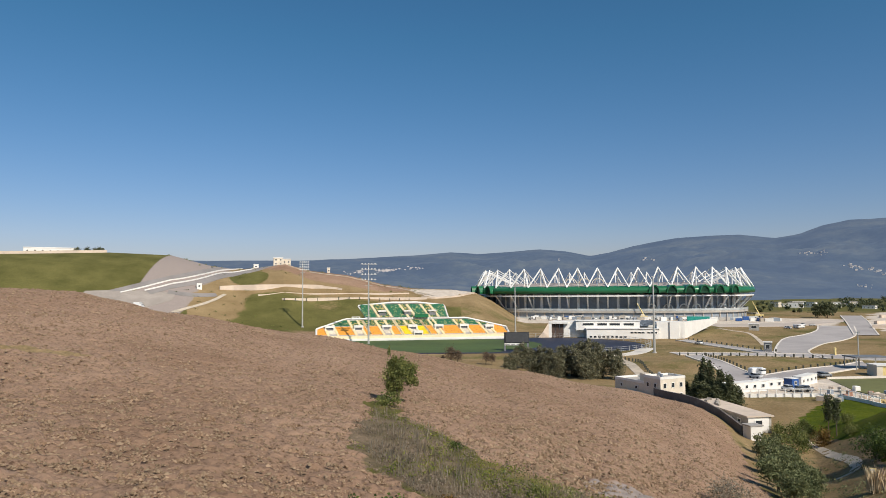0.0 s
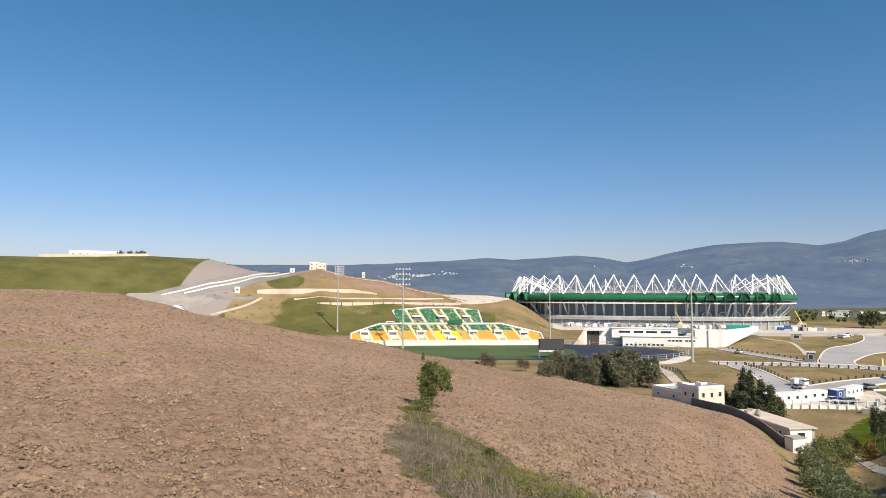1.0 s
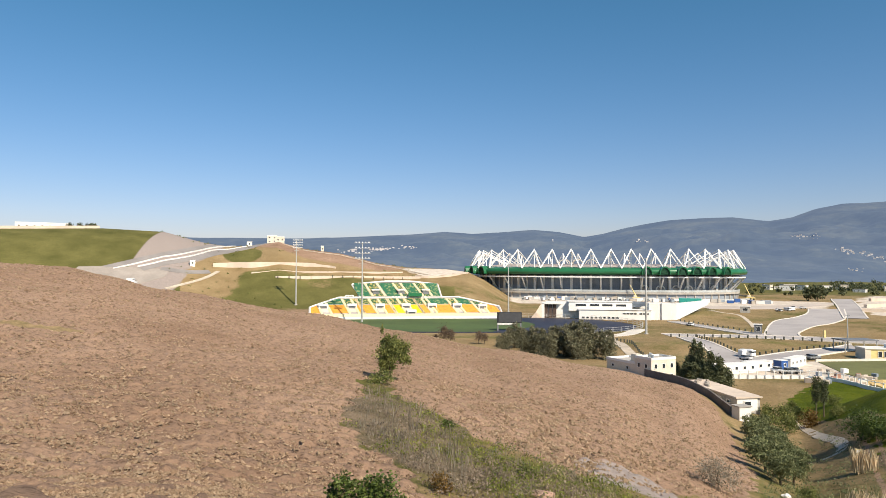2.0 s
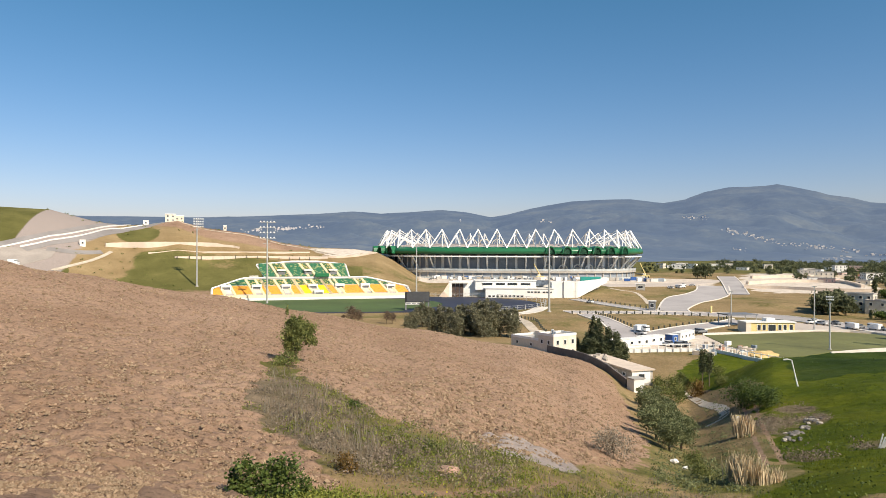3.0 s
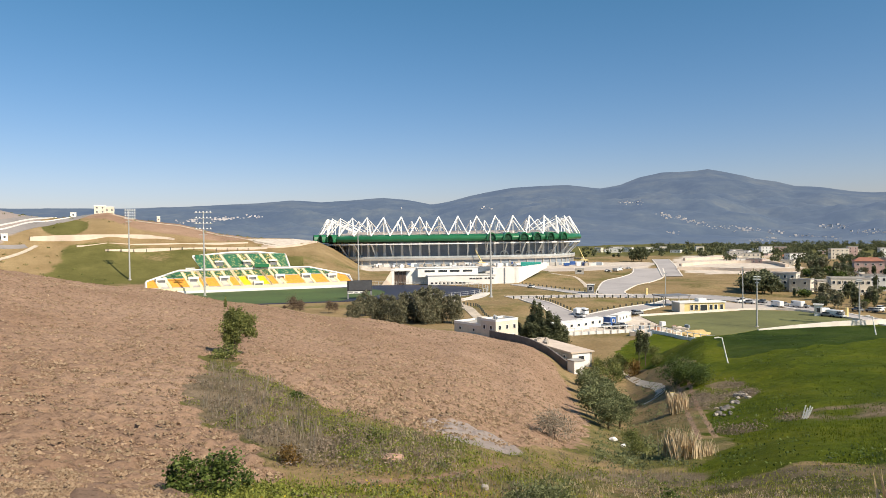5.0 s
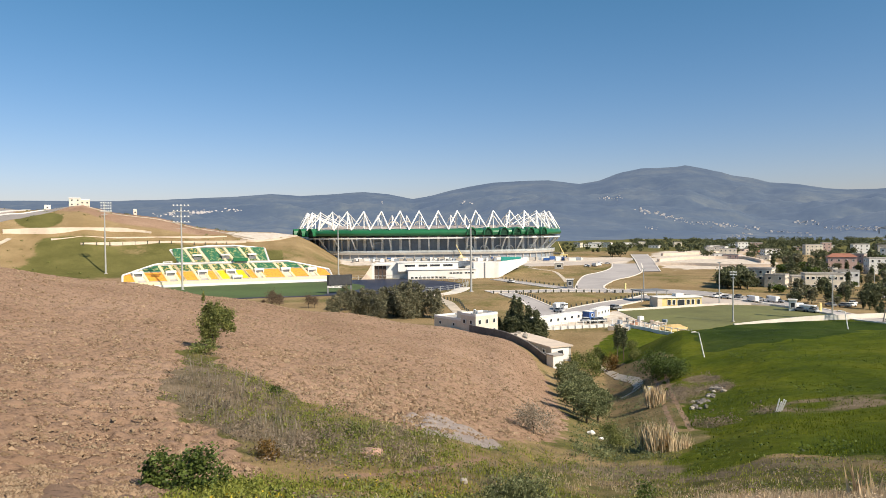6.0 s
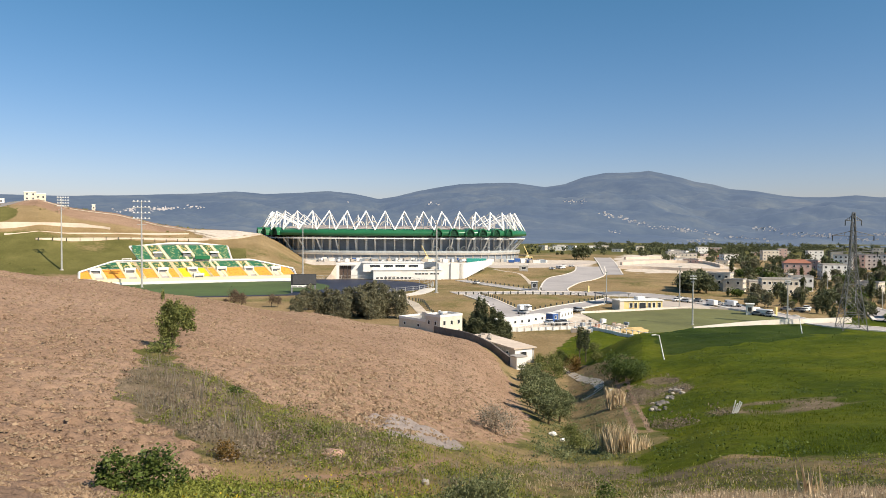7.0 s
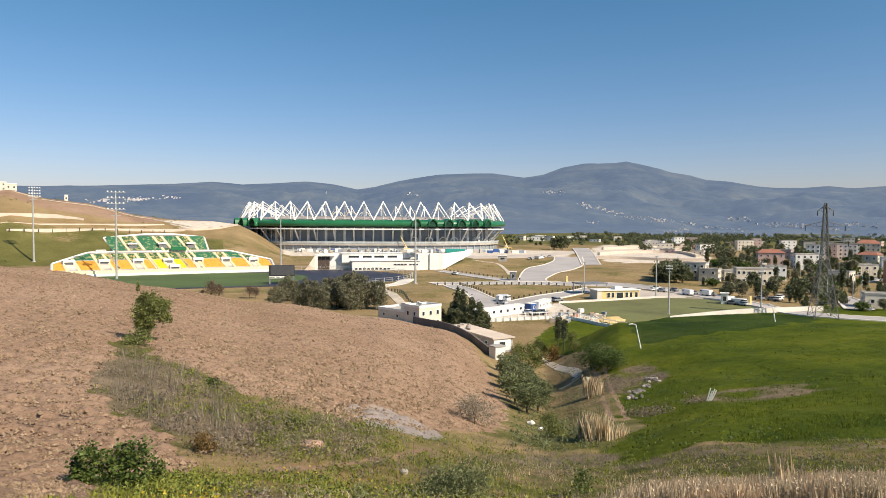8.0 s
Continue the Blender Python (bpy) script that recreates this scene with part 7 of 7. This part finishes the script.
# ---- the town and its trees ----
def make_town():
    rng = random.Random(77)
    tones = [WHITE, CREAM, CREAM, WHITE, CREAM, PINK, CONCRETE]
    words = {WHITE: "white", CREAM: "cream", PINK: "pink", BRICK: "bare brick", CONCRETE: "grey concrete"}
    taken = []

    def place(az, d, w, dep, h, wall, st, cols, roof=None, turn=None):
        p = spot(az, d, -0.3)
        taken.append((p.x, p.y, max(w, dep)))
        label = "%s town building with %s storeys and %s roof" % (words[wall], ("one", "two", "three", "four", "five", "six")[st - 1], "a red tiled" if roof is TILE_RED else "a flat")
        block_house("town_building", Matrix.Translation(p) @ pose(0, 0, 0, 0, 0, -az + (rng.uniform(-30, 30) if turn is None else turn)), w, dep, h, wall, label, "building", st, cols, roof, "town buildings")

    place(39.5, 372, 13, 9, 8.5, CREAM, 3, 4, turn=-12)
    place(40.7, 364, 9, 8, 6.2, CREAM, 2, 2, turn=-12)
    place(37.6, 385, 8, 8, 5.8, CREAM, 2, 3, turn=-12)
    place(43.7, 358, 16, 8, 7.5, CREAM, 2, 7, turn=14)
    place(42.2, 372, 8, 8, 5.2, CREAM, 2, 2, turn=14)
    place(45.2, 385, 10, 8, 7.5, WHITE, 2, 4, turn=10)
    place(44.9, 500, 16, 10, 9, PINK, 2, 4, TILE_RED, 8)
    place(47.9, 560, 12, 12, 11, WHITE, 4, 4, turn=0)
    place(48.8, 565, 9, 12, 11.5, PINK, 4, 3, turn=0)
    place(49.8, 575, 15, 12, 11, WHITE, 4, 5, turn=0)
    place(51.2, 580, 15, 12, 12, CREAM, 4, 5, TILE_RED, 0)
    place(51.3, 500, 12, 9, 9, CREAM, 2, 3, TILE_RED, -20)
    for k in range(6):
        place(53.0 + k * 1.35, 545 + 8 * (k % 2), 14, 12, 14 + (k % 3) * 2, (WHITE, CREAM, WHITE, BRICK)[k % 4], 5, 5, TILE_RED if k % 2 else None, 0)
    place(53.4, 400, 16, 10, 11, BRICK, 3, 4, turn=-10)
    place(51.9, 278, 9, 7, 5, CREAM, 1, 2, turn=10)
    for k in range(80):
        az, d = rng.uniform(36, 62), math.exp(rng.uniform(math.log(370), math.log(1050)))
        if az < 40 and d < 560:
            d += 300
        x, y = polar(az, d)
        if any(math.hypot(x - a, y - b) < c + 8 for a, b, c in taken):
            continue
        st = rng.choice([1, 1, 2, 2, 3])
        w = rng.uniform(8, 15)
        place(az, d, w, rng.uniform(7, 10), st * 3.0 + 0.4, rng.choice(tones), st, max(2, int(w / 3.5)), rng.choice([None, None, None, None, TILE_RED]))
    for k in range(14):
        az, d = rng.uniform(25, 40), rng.uniform(860, 1050)
        place(az, d, rng.uniform(9, 20), 9, rng.choice([3.5, 6.5]), rng.choice([WHITE, CREAM, WHITE]), 1, 3)
    # trees between the houses
    kinds = []
    for i, (m, blobs, n) in enumerate(((LEAF_DARK, [(0, 0, 4.2, 3.0, 2.8, 2.6), (1.4, 0, 5.4, 2.0, 2.0, 1.8)], 900), (LEAF_EUC, [(0, 0, 4.6, 2.6, 2.6, 3.0), (-1, 0, 6.4, 1.8, 1.8, 1.8)], 900),
                                       (LEAF_BUSH, [(0, 0, 3.2, 3.2, 2.8, 2.2)], 800), (LEAF_DARK, [(0, 0, 5.5, 1.3, 1.3, 4.5)], 700))):
        kinds.append(woody("town_tree", spot(47 + i * 0.9, 300 + 14 * i), blobs, n, 0.62, m, ("dark broad town tree", "grey-green tall town tree", "green round town tree", "slim dark cypress in town")[i] + " among houses", "tree", 200 + i, 0.25, 1.8, limbs=4, group="town trees", clumps=34))
    count, far = 0, []
    while count < 760:
        az = rng.uniform(35.5, 64)
        d = math.exp(rng.uniform(math.log(262), math.log(1150)))
        if az < 41 and d < 330 or az < 40.2 and d < 640 and not (az > 36.4 and 355 < d < 400) or (az < 46.3 and d < 285):
            continue
        x, y = polar(az, d)
        if any(math.hypot(x - a, y - b) < c * 0.62 + 1.5 for a, b, c in taken):
            continue
        k = rng.uniform(0.55, 1.25) * (0.72 if d < 430 else 1.0)
        count += 1
        if d > 560:
            far.append((x, y, k))
            continue
        copy_thing(rng.choice(kinds), Matrix.Translation((x, y, gz(x, y) - 0.2)) @ pose(0, 0, 0, 0, 0, rng.uniform(0, 360))).scale = (k, k, k * rng.uniform(0.8, 1.15))
    for k in range(140):
        far.append((*polar(rng.uniform(24.5, 44), rng.uniform(760, 1180)), rng.uniform(0.5, 1.1)))
    for k in range(520):
        far.append((*polar(rng.uniform(30, 63), math.exp(rng.uniform(math.log(950), math.log(1480)))), rng.uniform(0.7, 1.5)))
    # the woods beyond the houses, past counting
    gen = np.random.default_rng(6)
    pts = [crown_points([(0, 0, 3.6, 3.0, 3.0, 2.8)], 120, gen, 14, 0.3) * k + np.array((x, y, gz(x, y) - 0.4)) for x, y, k in far]
    v, f = leaves(np.concatenate(pts), 1.1, gen)
    tagged(mesh_of("far_woods", v, f, LEAF_DARK), "dark scattered trees beyond the town houses", "woods", kind="stuff")
    for az, d, s in ((36.9, 348, 1.2), (37.3, 352, 1.35), (37.7, 345, 1.2), (38.2, 350, 1.3), (38.7, 346, 1.15), (38.0, 362, 1.4), (37.0, 362, 1.2), (28.6, 640, 1.6), (29.2, 640, 1.8)):
        copy_thing(kinds[0], Matrix.Translation(spot(az, d))).scale = (s, s, s)
    # lamp posts and poles in town
    for k in range(14):
        p = spot(rng.uniform(43, 58), rng.uniform(262, 430))
        bm = bmesh.new()
        tube(bm, (0, 0, -0.3), (0, 0, 8.5), 0.14, 0.09, 6)
        tube(bm, (0, 0, 8.4), (1.2, 0, 8.8), 0.06, 0.06, 5)
        t = part("street_lamp", bm, GALV)
        t.location = p
        tagged(t, "slim grey street lamp by the town road", "street lamp", "street lamps")
    road("road", [(206, 168), (232, 196), (252, 232), (268, 244), (300, 250), (360, 270)], 7, ASPHALT, "grey street that winds into the town", lift=0.2)


make_town()


# ---- villages on the mountain slopes ----
FAR_WALL = plain_mat("far_plaster", (0.54, 0.51, 0.50), 0.9)


def make_villages():
    rng = random.Random(9)
    # streets of houses: from and to, in bearing and height, and how many
    streets = ((27.5, 2.56, 29.5, 2.51, 26), (30.6, 1.54, 33.9, 0.71, 60), (34.2, 0.53, 37.8, 0.23, 40), (36.1, 0.17, 39.7, -0.03, 36), (41.9, 0.42, 43.7, 0.34, 30),
               (43.9, -0.01, 47.2, -0.16, 60), (37.3, -0.72, 38.9, -0.53, 30), (28.7, -1.12, 32.1, -1.00, 50), (47.7, -0.32, 49.9, -0.42, 40), (30.8, 0.15, 32.1, -0.03, 10),
               (-8.1, 1.41, -6.4, 1.61, 24), (-5.6, 1.58, -3.5, 1.70, 46), (-3.1, 1.76, -1.9, 1.82, 16), (16.2, 2.38, 17.2, 2.29, 6), (9.5, 2.36, 10.0, 2.37, 3),
               (49.9, -0.01, 51.9, -0.16, 40), (40.3, -0.25, 43.6, -0.57, 24), (39.9, -1.05, 46.3, -1.13, 50), (32.1, -1.32, 37.4, -1.44, 40))
    hills = bpy.data.objects["backdrop"]
    for az0, el0, az1, el1, n in streets:
        bm = bmesh.new()
        for k in range(n):
            f = rng.random()
            az, el = az0 + (az1 - az0) * f + rng.gauss(0, 0.16), el0 + (el1 - el0) * f + rng.gauss(0, 0.08)
            way = Vector((math.sin(radians(az)) * math.cos(radians(el)), math.cos(radians(az)) * math.cos(radians(el)), math.sin(radians(el))))
            hit, p, _, _ = hills.ray_cast(Vector((0, 0, 0)), way)
            if not hit:
                continue
            s = p.length / 2600
            w = rng.choice([2.4, 3.0, 3.8, 5.0, 7.5]) * s
            box(bm, p.x, p.y, p.z + w * 0.18, w, w * 0.8, w * 0.65, rng.uniform(-20, 20) - az0)
        tagged(part("hill_village", bm, FAR_WALL), "far village of small white houses on the mountainside", "village", kind="stuff")


make_villages()
